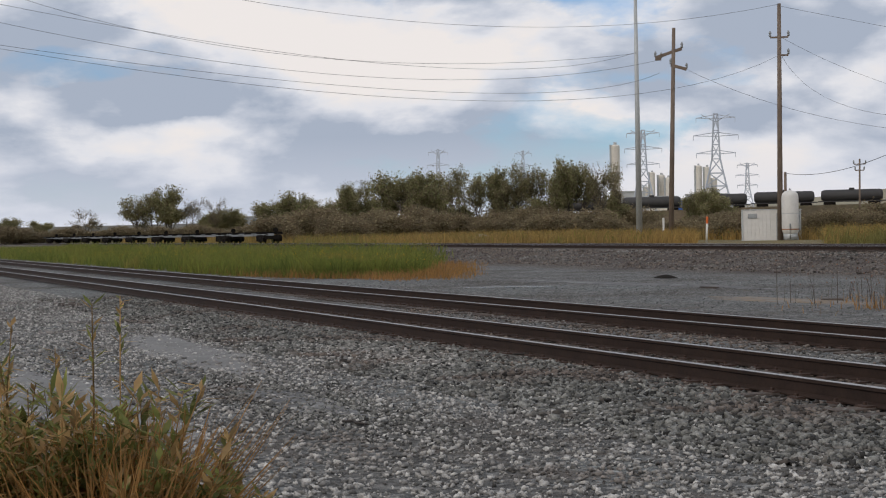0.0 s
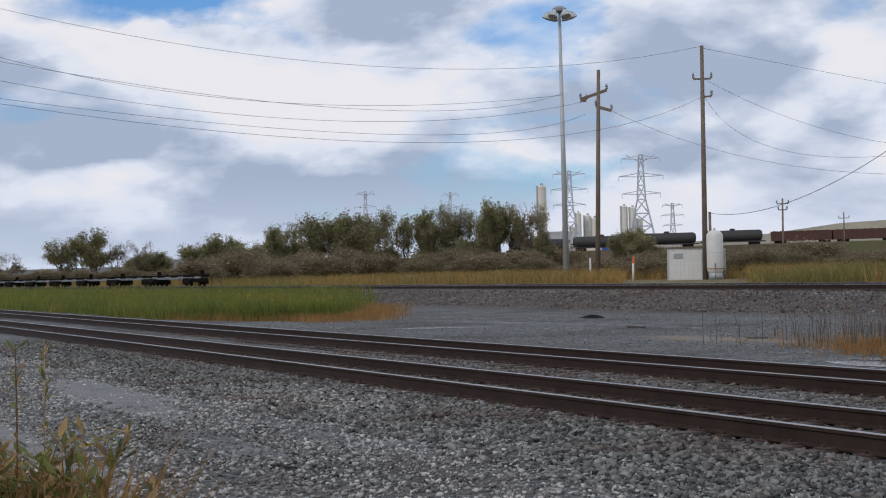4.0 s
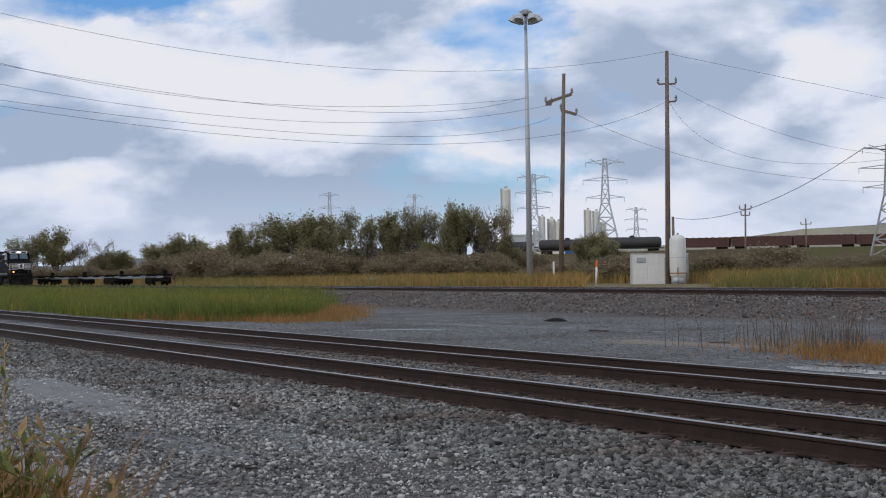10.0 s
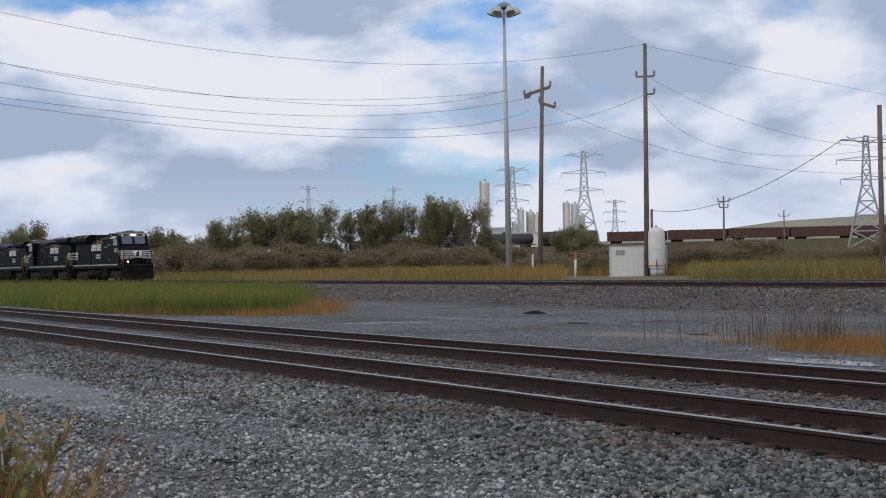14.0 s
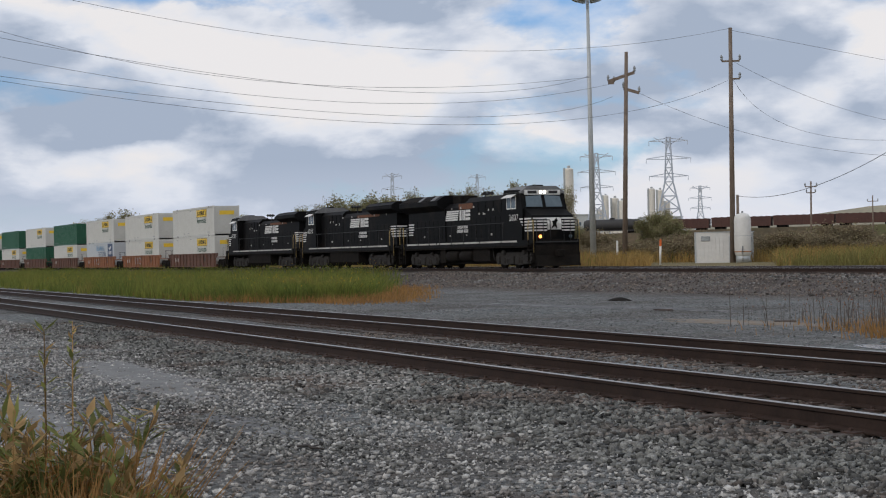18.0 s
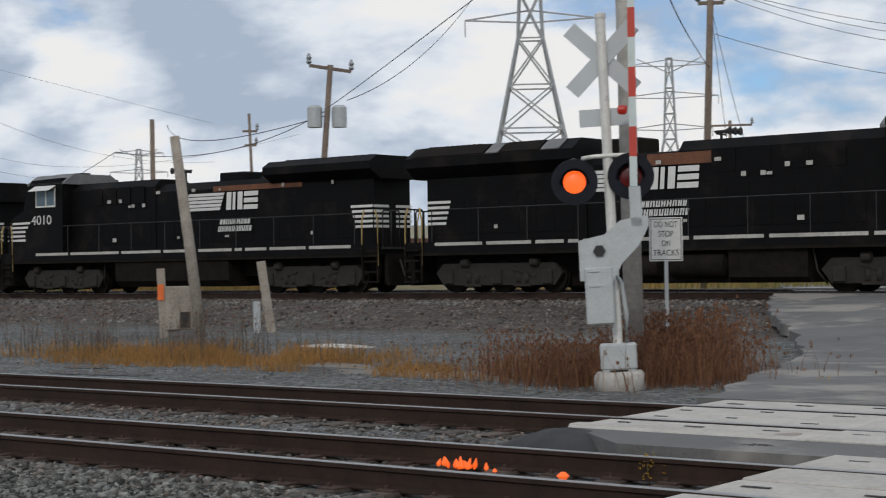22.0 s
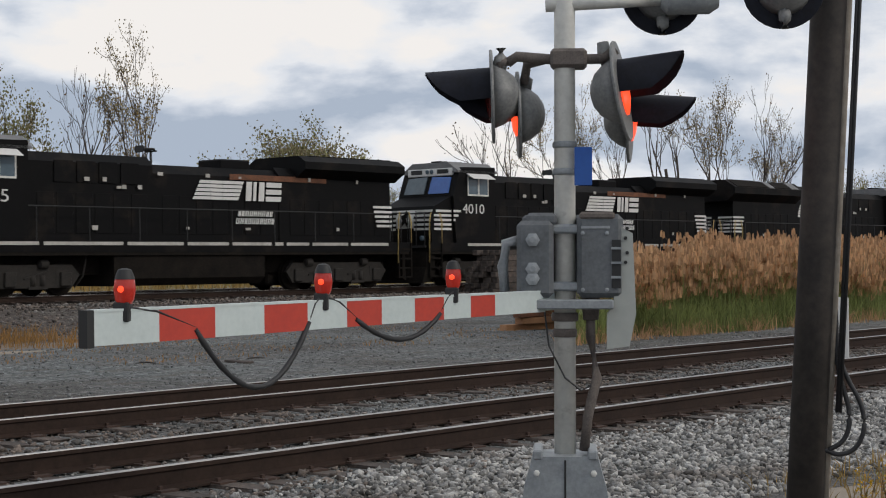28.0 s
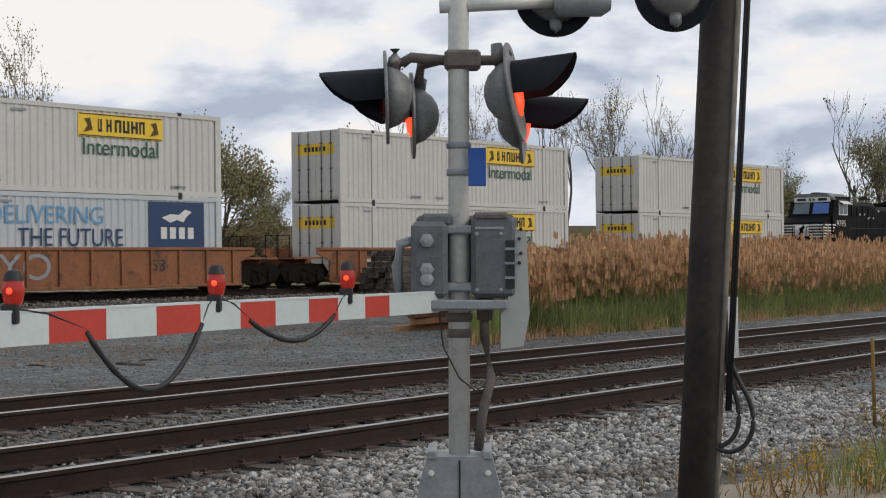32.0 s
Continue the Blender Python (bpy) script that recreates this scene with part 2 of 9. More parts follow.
M = dict(
    stone=material("crushed_stone", (0.41, 0.40, 0.38), 0.85, dark=(0.165, 0.16, 0.15), scale=9, amount=0.7, bump=0.01, spots=(0.17, 0.152, 0.137), spot_scale=0.42, spot_at=0.58, vary=-0.75),
    stone_yard=material("yard_stone", (0.22, 0.225, 0.22), 0.85, dark=(0.12, 0.122, 0.12), scale=9, amount=0.7, bump=0.01, vary=-0.5),
    stone_dark=material("coarse_ballast", (0.20, 0.20, 0.185), 0.85, dark=(0.055, 0.055, 0.05), scale=9, amount=0.7, bump=0.01, spots=(0.10, 0.082, 0.07), spot_scale=0.5, spot_at=0.55, vary=-0.9),
    stone_pale=material("pale_fresh_stone", (0.40, 0.385, 0.36), 0.85, dark=(0.20, 0.19, 0.175), scale=9, amount=0.7, bump=0.01, vary=-0.6),
    plate=material("rusty_tie_plate", (0.075, 0.042, 0.03), 0.85, dark=(0.035, 0.022, 0.017), scale=8),
    stone_brown=material("brown_stone", (0.19, 0.155, 0.13), 0.85, dark=(0.07, 0.056, 0.047), scale=9, amount=0.7, bump=0.01, spots=(0.17, 0.168, 0.16), spot_scale=0.5, spot_at=0.55, vary=-0.75),
    rail=material("rail_steel", (0.048, 0.031, 0.024), 0.6, 0.0, (0.025, 0.017, 0.014), 3, 0.6, bump=0.002),
    rail_top=material("polished_rail_head", (0.44, 0.43, 0.42), 0.38, 1.0, (0.30, 0.285, 0.275), 5, 0.4),
    tie=material("weathered_tie", (0.11, 0.085, 0.07), 0.85, dark=(0.035, 0.028, 0.024), scale=5, amount=0.8, bump=0.008, vary=0.3),
    concrete=material("worn_concrete", (0.52, 0.49, 0.45), 0.85, dark=(0.36, 0.34, 0.31), scale=2.2, amount=0.6, bump=0.004, spots=(0.30, 0.26, 0.22), spot_scale=1.5, spot_at=0.62, vary=0.1),
    asphalt=material("old_asphalt", (0.155, 0.15, 0.145), 0.8, dark=(0.085, 0.083, 0.08), scale=0.6, amount=0.6, fine=40, bump=0.006, spots=(0.27, 0.25, 0.225), spot_scale=0.35, spot_at=0.55),
    new_asphalt=material("fresh_asphalt", (0.05, 0.05, 0.052), 0.85, dark=(0.025, 0.025, 0.027), scale=3, amount=0.6, fine=60, bump=0.01),
    black=material("black_loco_paint", (0.0055, 0.0054, 0.0058), 0.6, dark=(0.003, 0.003, 0.0032), scale=1.2, amount=0.6, spots=(0.013, 0.0105, 0.009), spot_scale=0.8, spot_at=0.58),
    grime=material("dusty_black_running_gear", (0.019, 0.0155, 0.0125), 0.9, dark=(0.006, 0.0055, 0.005), scale=2.2, amount=0.6, bump=0.004),
    rust=material("rusted_steel", (0.21, 0.085, 0.04), 0.85, dark=(0.08, 0.035, 0.02), scale=3, amount=0.6),
    roof_grey=material("grey_roof_panel", (0.20, 0.20, 0.20), 0.6, dark=(0.10, 0.10, 0.10), scale=2),
    white=material("white_paint", (0.72, 0.71, 0.68), 0.5, dark=(0.58, 0.57, 0.54), scale=2.5, amount=0.5),
    stripe=material("dusty_white_stripe", (0.55, 0.53, 0.49), 0.6, dark=(0.28, 0.26, 0.23), scale=1.5, amount=0.5),
    glass=material("tinted_cab_glass", (0.10, 0.14, 0.17), 0.08, dark=(0.06, 0.09, 0.11), scale=0.5),
    blue_glass=material("blue_sun_film", (0.04, 0.13, 0.42), 0.15, dark=(0.03, 0.10, 0.32), scale=0.8),
    yellow_rail=material("yellow_handrail", (0.50, 0.36, 0.12), 0.55, dark=(0.30, 0.22, 0.09), scale=4),
    lamp_white=material("lit_headlight", (0.9, 0.88, 0.8), 0.3, glow=(1.0, 0.9, 0.7, 5.0)),
    lamp_amber=material("lit_ditch_light", (0.9, 0.4, 0.1), 0.3, glow=(1.0, 0.35, 0.08, 3.0)),
    red_lit=material("lit_red_lens", (0.8, 0.05, 0.02), 0.3, glow=(1.0, 0.07, 0.02, 1.6)),
    orange_lit=material("lit_orange_lens", (0.7, 0.10, 0.02), 0.3, dark=(0.6, 0.03, 0.01), scale=9, glow=(1.0, 0.12, 0.015, 1.3)),
    red_lens=material("unlit_red_lens", (0.13, 0.012, 0.01), 0.2, dark=(0.09, 0.008, 0.007), scale=20),
    red_cap=material("red_plastic_lens", (0.36, 0.025, 0.016), 0.2, dark=(0.20, 0.012, 0.01), scale=12, glow=(1.0, 0.05, 0.015, 0.12)),
    box_white=material("off_white_container", (0.61, 0.605, 0.56), 0.55, dark=(0.50, 0.49, 0.445), scale=0.8, amount=0.4, spots=(0.50, 0.47, 0.41), spot_scale=0.6, spot_at=0.68),
    box_green=material("green_container", (0.015, 0.11, 0.055), 0.55, dark=(0.01, 0.07, 0.035), scale=0.8, amount=0.4),
    box_grey=material("pale_grey_container", (0.52, 0.55, 0.56), 0.55, dark=(0.44, 0.465, 0.475), scale=0.8, amount=0.4),
    navy=material("navy_panel", (0.018, 0.05, 0.13), 0.5, dark=(0.013, 0.04, 0.10), scale=2),
    sky_blue=material("pale_blue_lettering", (0.15, 0.38, 0.62), 0.5, scale=3),
    yellow=material("yellow_panel", (0.86, 0.58, 0.04), 0.5, dark=(0.74, 0.48, 0.03), scale=2),
    green_ink=material("dark_green_lettering", (0.01, 0.10, 0.055), 0.5, scale=3),
    ink=material("black_lettering", (0.02, 0.02, 0.02), 0.6, scale=3),
    well=material("orange_brown_well_car", (0.30, 0.115, 0.045), 0.8, dark=(0.17, 0.07, 0.035), scale=1.2, amount=0.6, spots=(0.10, 0.05, 0.03), spot_scale=1.3, spot_at=0.6),
    well_dark=material("dark_brown_well_car", (0.15, 0.065, 0.04), 0.8, dark=(0.07, 0.036, 0.025), scale=1.2, amount=0.6),
    galv=material("galvanised_steel", (0.50, 0.52, 0.52), 0.5, 0.15, (0.38, 0.40, 0.40), 5, 0.5),
    alu=material("bare_aluminium_sheet", (0.58, 0.57, 0.515), 0.4, 0.3, (0.48, 0.475, 0.43), 1.4, 0.5),
    cabinet=material("grey_painted_cabinet", (0.42, 0.435, 0.40), 0.55, 0.0, (0.34, 0.355, 0.33), 1.6, 0.5, spots=(0.30, 0.30, 0.275), spot_scale=2.5, spot_at=0.67),
    case_grey=material("dark_grey_mechanism_case", (0.15, 0.16, 0.168), 0.5, 0.1, (0.09, 0.097, 0.102), 6, 0.6),
    mech=material("grey_gate_mechanism", (0.33, 0.35, 0.36), 0.5, 0.2, (0.21, 0.225, 0.235), 6, 0.6),
    pipe=material("aluminium_pipe", (0.74, 0.73, 0.68), 0.45, 0.1, (0.56, 0.55, 0.51), 4, 0.5, spots=(0.36, 0.35, 0.32), spot_scale=3.0, spot_at=0.62),
    lamp_black=material("black_lamp_shield", (0.020, 0.022, 0.032), 0.55, dark=(0.012, 0.012, 0.014), scale=6),
    lamp_grey=material("grey_lamp_back", (0.27, 0.268, 0.255), 0.5, dark=(0.12, 0.125, 0.13), scale=7),
    red_stripe=material("red_reflective_stripe", (0.55, 0.055, 0.03), 0.45, dark=(0.42, 0.04, 0.025), scale=5),
    pale_stripe=material("white_reflective_stripe", (0.60, 0.66, 0.64), 0.45, dark=(0.50, 0.56, 0.545), scale=5),
    rubber=material("black_rubber", (0.03, 0.03, 0.032), 0.6, dark=(0.015, 0.015, 0.016), scale=12),
    wood_dark=material("creosoted_pole", (0.055, 0.045, 0.038), 0.75, dark=(0.02, 0.017, 0.015), scale=2.5, amount=0.7, bump=0.006),
    wood_grey=material("weathered_grey_timber", (0.36, 0.32, 0.27), 0.85, dark=(0.22, 0.19, 0.155), scale=2.5, amount=0.7, bump=0.006),
    pole_wood=material("utility_pole_wood", (0.22, 0.17, 0.13), 0.85, dark=(0.12, 0.09, 0.07), scale=1.2, amount=0.6),
    wire=material("overhead_wire", (0.10, 0.10, 0.11), 0.6, scale=2),
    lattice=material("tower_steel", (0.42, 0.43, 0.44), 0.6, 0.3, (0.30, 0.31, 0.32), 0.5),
    # the tower steel again, paler and bluer: distance haze put into the colour
    hazed_steel=material("haze_tinted_tower_steel", (0.50, 0.54, 0.60), 0.8, 0.0, (0.42, 0.46, 0.52), 0.1),
    silo=material("white_silo", (0.72, 0.68, 0.60), 0.6, dark=(0.58, 0.55, 0.49), scale=0.2),
    bark=material("bark", (0.13, 0.105, 0.085), 0.9, dark=(0.055, 0.045, 0.038), scale=2.0, amount=0.7, bump=0.01),
    leaf_green=material("green_leaves", (0.33, 0.315, 0.15), 0.75, dark=(0.19, 0.195, 0.085), scale=0.5, amount=0.7, vary=-0.35),
    leaf_dull=material("dull_olive_leaves", (0.36, 0.30, 0.18), 0.75, dark=(0.18, 0.155, 0.085), scale=0.5, amount=0.7, vary=-0.45),
    leaf_gold=material("turning_yellow_leaves", (0.36, 0.25, 0.09), 0.75, dark=(0.22, 0.16, 0.065), scale=0.5, amount=0.8, vary=-0.45),
    leaf_brown=material("brown_dry_leaves", (0.20, 0.125, 0.07), 0.8, dark=(0.11, 0.07, 0.04), scale=0.5, amount=0.8, vary=-0.4),
    brush=material("dry_brush", (0.27, 0.20, 0.125), 0.9, dark=(0.15, 0.125, 0.075), scale=0.12, amount=0.8, spots=(0.19, 0.185, 0.08), spot_scale=0.05, spot_at=0.54, vary=-0.35),
    grass=material("green_grass", (0.215, 0.225, 0.045), 0.8, dark=(0.11, 0.15, 0.028), scale=0.12, amount=0.9, spots=(0.29, 0.235, 0.06), spot_scale=0.16, spot_at=0.58, vary=-0.4),
    grass_dry=material("dry_orange_grass", (0.42, 0.22, 0.07), 0.85, dark=(0.26, 0.15, 0.055), scale=0.6, amount=0.8, vary=-0.35),
    straw=material("straw_field_grass", (0.42, 0.265, 0.085), 0.85, dark=(0.25, 0.18, 0.065), scale=0.09, amount=0.8, spots=(0.22, 0.20, 0.065), spot_scale=0.06, spot_at=0.55, vary=-0.35),
    reed_green=material("green_reed_stems", (0.25, 0.28, 0.095), 0.8, dark=(0.14, 0.175, 0.055), scale=0.8, amount=0.7, vary=-0.45),
    reed_plume=material("tan_reed_plumes", (0.58, 0.36, 0.20), 0.9, dark=(0.40, 0.24, 0.13), scale=0.8, amount=0.7, vary=-0.4),
    weed_red=material("red_brown_weeds", (0.26, 0.125, 0.065), 0.85, dark=(0.15, 0.075, 0.042), scale=0.8, amount=0.7, vary=-0.45),
    flower=material("yellow_goldenrod", (0.62, 0.38, 0.03), 0.8, dark=(0.48, 0.28, 0.02), scale=8, vary=-0.3),
    orange=material("orange_traffic_plastic", (0.80, 0.17, 0.03), 0.5, dark=(0.65, 0.13, 0.025), scale=4),
    lumber=material("new_lumber", (0.42, 0.22, 0.11), 0.8, dark=(0.30, 0.15, 0.075), scale=3, amount=0.6, vary=0.2),
    blue=material("blue_sign_plate", (0.02, 0.10, 0.40), 0.5, dark=(0.015, 0.08, 0.32), scale=5),
    tarp=material("black_plastic_sheet", (0.02, 0.02, 0.022), 0.45, dark=(0.01, 0.01, 0.011), scale=6),
    flame=material("orange_flame", (0.6, 0.12, 0.02), 0.6, glow=(1.0, 0.13, 0.015, 0.9)),
    bush_green=material("green_weed_leaves", (0.27, 0.28, 0.085), 0.75, dark=(0.15, 0.175, 0.05), scale=2.0, amount=0.7, vary=-0.45),
    bush_gold=material("dry_weed_leaves", (0.50, 0.34, 0.15), 0.8, dark=(0.31, 0.20, 0.09), scale=2.0, amount=0.7, vary=-0.45),
    far_ground=material("distant_haze_ridge", (0.14, 0.14, 0.12), 0.95, dark=(0.10, 0.10, 0.085), scale=0.05),
    sand=material("sandy_dirt", (0.36, 0.31, 0.245), 0.95, dark=(0.22, 0.185, 0.145), scale=1.2, amount=0.7, fine=50, bump=0.006),
    rusty_cast=material("rusty_cast_iron", (0.16, 0.135, 0.12), 0.75, dark=(0.085, 0.07, 0.062), scale=14, amount=0.7),
    dirt=material("packed_brown_dirt", (0.235, 0.175, 0.115), 0.95, dark=(0.125, 0.10, 0.075), scale=1.6, amount=0.8, fine=30, bump=0.012, spots=(0.17, 0.165, 0.155), spot_scale=2.2, spot_at=0.52),
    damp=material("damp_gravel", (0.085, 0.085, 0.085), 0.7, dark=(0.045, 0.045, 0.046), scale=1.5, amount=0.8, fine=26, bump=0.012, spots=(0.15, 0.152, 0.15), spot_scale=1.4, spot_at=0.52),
    dust=material("dusty_bogie_frame", (0.030, 0.0255, 0.021), 0.9, dark=(0.012, 0.0105, 0.009), scale=3.5, amount=0.7, bump=0.004),
    fine_gravel=material("pale_fine_gravel", (0.20, 0.20, 0.195), 0.9, dark=(0.12, 0.12, 0.117), scale=2.0, amount=0.7, fine=40, bump=0.012),
    # dry grass, with distance haze mixed in as a lighter tone
    hill=material("haze_paled_grass_hill", (0.30, 0.27, 0.19), 0.95, dark=(0.22, 0.205, 0.15), scale=0.03, amount=0.7),
    hopper=material("rust_red_hopper", (0.10, 0.045, 0.035), 0.85, dark=(0.06, 0.03, 0.025), scale=0.6),
    tankcar=material("black_tank_car", (0.045, 0.043, 0.042), 0.7, dark=(0.025, 0.025, 0.026), scale=0.6),
)


def leafy(m, share=0.55):
    """Light also passes through thin leaves and blades."""
    tree = m.node_tree
    bsdf, out = tree.nodes["Principled BSDF"], tree.nodes["Material Output"]
    thin = tree.nodes.new("ShaderNodeBsdfTranslucent")
    mix = tree.nodes.new("ShaderNodeMixShader")
    mix.inputs[0].default_value = share
    tree.links.new(bsdf.inputs["Base Color"].links[0].from_socket, thin.inputs[0])
    tree.links.new(bsdf.outputs[0], mix.inputs[1])
    tree.links.new(thin.outputs[0], mix.inputs[2])
    tree.links.new(mix.outputs[0], out.inputs[0])


for key in ("leaf_green", "leaf_dull", "leaf_gold", "leaf_brown", "brush", "grass", "grass_dry", "straw", "reed_green", "reed_plume", "weed_red", "flower", "bush_green", "bush_gold"):
    leafy(M[key])
M["puddle"] = material("standing_water", (0.05, 0.052, 0.05), 0.18, 0.0, (0.035, 0.036, 0.035), 2)
for key in ("black", "grime", "rail", "lamp_black"):
    M[key].node_tree.nodes["Principled BSDF"].inputs["Specular IOR Level"].default_value = 0.1


def ground_material():
    m = bpy.data.materials.new("gravel_yard_and_field")
    m.use_nodes = True
    tree = m.node_tree
    link = tree.links.new
    bsdf = tree.nodes["Principled BSDF"]
    bsdf.inputs["Roughness"].default_value = 0.9
    pos = tree.nodes.new("ShaderNodeNewGeometry")
    sep = tree.nodes.new("ShaderNodeSeparateXYZ")
    link(pos.outputs["Position"], sep.inputs[0])
    broad = node(tree, "ShaderNodeTexNoise", Scale=0.2, Detail=6.0, Roughness=0.6)
    mid = node(tree, "ShaderNodeTexNoise", Scale=1.3, Detail=5.0, Roughness=0.65)
    cell = node(tree, "ShaderNodeTexVoronoi", Scale=17.0)
    small = node(tree, "ShaderNodeTexVoronoi", Scale=45.0)
    for n in (broad, mid, cell, small):
        link(pos.outputs["Position"], n.inputs[0])
    stones = ramp_of(tree, [(0.0, (0.05, 0.05, 0.049)), (0.4, (0.13, 0.133, 0.13)), (0.8, (0.235, 0.24, 0.232)), (1.0, (0.38, 0.38, 0.365))])
    link(cell.outputs["Color"], stones.inputs[0])
    tint = ramp_of(tree, [(0.38, (0.60, 0.56, 0.52)), (0.5, (1.0, 1.0, 1.0)), (0.62, (1.1, 1.17, 1.18))])
    link(broad.outputs[0], tint.inputs[0])
    grav = node(tree, "ShaderNodeMix", data="RGBA", blend="MULTIPLY", Factor=1.0)
    link(stones.outputs[0], grav.inputs[6])
    link(tint.outputs[0], grav.inputs[7])
    # clods at a hand's and a step's size
    for scale, low, high in ((7.0, 0.55, 1.5), (2.6, 0.72, 1.25)):
        clod = node(tree, "ShaderNodeTexNoise", Scale=scale, Detail=3.0, Roughness=0.7)
        link(pos.outputs["Position"], clod.inputs[0])
        level = node(tree, "ShaderNodeMapRange", From_Min=0.36, From_Max=0.64, To_Min=low * 0.9, To_Max=high * 0.9)
        link(clod.outputs[0], level.inputs[0])
        both = node(tree, "ShaderNodeMix", data="RGBA", blend="MULTIPLY", Factor=1.0)
        link(grav.outputs[2], both.inputs[6])
        link(level.outputs[0], both.inputs[7])
        grav = both
    # packed dirt and damp patches in the gravel
    dirt = node(tree, "ShaderNodeMapRange", From_Min=0.52, From_Max=0.64, To_Max=0.85)
    link(mid.outputs[0], dirt.inputs[0])
    soiled = node(tree, "ShaderNodeMix", data="RGBA")
    soiled.inputs[7].default_value = (0.105, 0.09, 0.078, 1)
    link(dirt.outputs[0], soiled.inputs[0])
    link(grav.outputs[2], soiled.inputs[6])
    # brown ballast shoulder before the far track
    wob = node(tree, "ShaderNodeMath", op="MULTIPLY_ADD")
    wob.inputs[1].default_value, wob.inputs[2].default_value = 6.0, -3.0
    link(broad.outputs[0], wob.inputs[0])
    yy = node(tree, "ShaderNodeMath", op="ADD")
    link(sep.outputs[1], yy.inputs[0])
    link(wob.outputs[0], yy.inputs[1])
    band = node(tree, "ShaderNodeMapRange", From_Min=31.5, From_Max=34.0, To_Max=0.8)
    link(yy.outputs[0], band.inputs[0])
    ballast = node(tree, "ShaderNodeMix", data="RGBA", blend="MULTIPLY")
    ballast.inputs[7].default_value = (0.66, 0.50, 0.42, 1)
    link(band.outputs[0], ballast.inputs[0])
    link(soiled.outputs[2], ballast.inputs[6])
    field = ramp_of(tree, [(0.3, (0.09, 0.085, 0.035)), (0.5, (0.20, 0.155, 0.06)), (0.7, (0.13, 0.12, 0.05))])
    link(mid.outputs[0], field.inputs[0])
    far = node(tree, "ShaderNodeMapRange", From_Min=52.0, From_Max=58.0)
    link(yy.outputs[0], far.inputs[0])
    final = node(tree, "ShaderNodeMix", data="RGBA")
    link(far.outputs[0], final.inputs[0])
    link(ballast.outputs[2], final.inputs[6])
    link(field.outputs[0], final.inputs[7])
    link(final.outputs[2], bsdf.inputs["Base Color"])
    height = node(tree, "ShaderNodeMath", op="ADD")
    link(cell.outputs["Distance"], height.inputs[0])
    link(small.outputs["Distance"], height.inputs[1])
    b = node(tree, "ShaderNodeBump", Strength=0.9, Distance=0.03)
    b.invert = True
    link(height.outputs[0], b.inputs["Height"])
    link(b.outputs[0], bsdf.inputs["Normal"])
    return m


M["ground"] = ground_material()


# small mesh kit
def bm_new():
    return bmesh.new()


def box(bm, x0, x1, y0, y1, z0, z1, bevel=0.0):
    vs = [bm.verts.new((x, y, z)) for x in (x0, x1) for y in (y0, y1) for z in (z0, z1)]
    fs = [bm.faces.new([vs[i] for i in q]) for q in ((0, 1, 3, 2), (4, 6, 7, 5), (0, 4, 5, 1), (2, 3, 7, 6), (0, 2, 6, 4), (1, 5, 7, 3))]
    if bevel:
        es = list({e for f in fs for e in f.edges})
        bmesh.ops.bevel(bm, geom=es, offset=bevel, segments=1, affect="EDGES")
    return bm


def side_of(d):
    a = d.cross(Vector((0, 0, 1)))
    if a.length < 1e-4:
        a = Vector((1, 0, 0))
    a.normalize()
    return a, d.cross(a).normalized()


def tube(bm, pts, radii, n=8, cap=True):
    """A tube along points, of one radius or one for each point."""
    pts = [Vector(p) for p in pts]
    if not hasattr(radii, "__len__"):
        radii = [radii] * len(pts)
    rings = []
    for i, p in enumerate(pts):
        d = (pts[min(i + 1, len(pts) - 1)] - pts[max(i - 1, 0)]).normalized()
        a, b = side_of(d)
        rings.append([bm.verts.new(p + (a * math.cos(k * math.tau / n) + b * math.sin(k * math.tau / n)) * radii[i]) for k in range(n)])
    for r0, r1 in zip(rings, rings[1:]):
        for k in range(n):
            f = bm.faces.new((r0[k], r0[(k + 1) % n], r1[(k + 1) % n], r1[k]))
            f.smooth = n > 5
    if cap:
        bm.faces.new(rings[0][::-1])
        bm.faces.new(rings[-1])
    return bm


def bar(bm, p, q, w, h=None):
    """A straight square bar from p to q."""
    p, q, h = Vector(p), Vector(q), h or w
    d = (q - p).normalized()
    a, b = side_of(d)
    vs = [bm.verts.new(o + a * s * w / 2 + b * t * h / 2) for o in (p, q) for s, t in ((-1, -1), (1, -1), (1, 1), (-1, 1))]
    for f in ((0, 1, 2, 3), (7, 6, 5, 4), (0, 4, 5, 1), (1, 5, 6, 2), (2, 6, 7, 3), (3, 7, 4, 0)):
        bm.faces.new([vs[i] for i in f])
    return bm


def prism(bm, outline, axis, a, b):
    """An outline (u, v) pushed along an axis: x takes (y, z), y takes (x, z), z takes (x, y)."""
    def at(u, v, w):
        return {"x": (w, u, v), "y": (u, w, v), "z": (u, v, w)}[axis]
    lo = [bm.verts.new(at(u, v, a)) for u, v in outline]
    hi = [bm.verts.new(at(u, v, b)) for u, v in outline]
    n = len(outline)
    bm.faces.new(lo)
    bm.faces.new(hi[::-1])
    for k in range(n):
        bm.faces.new((lo[k], hi[k], hi[(k + 1) % n], lo[(k + 1) % n]))
    return bm


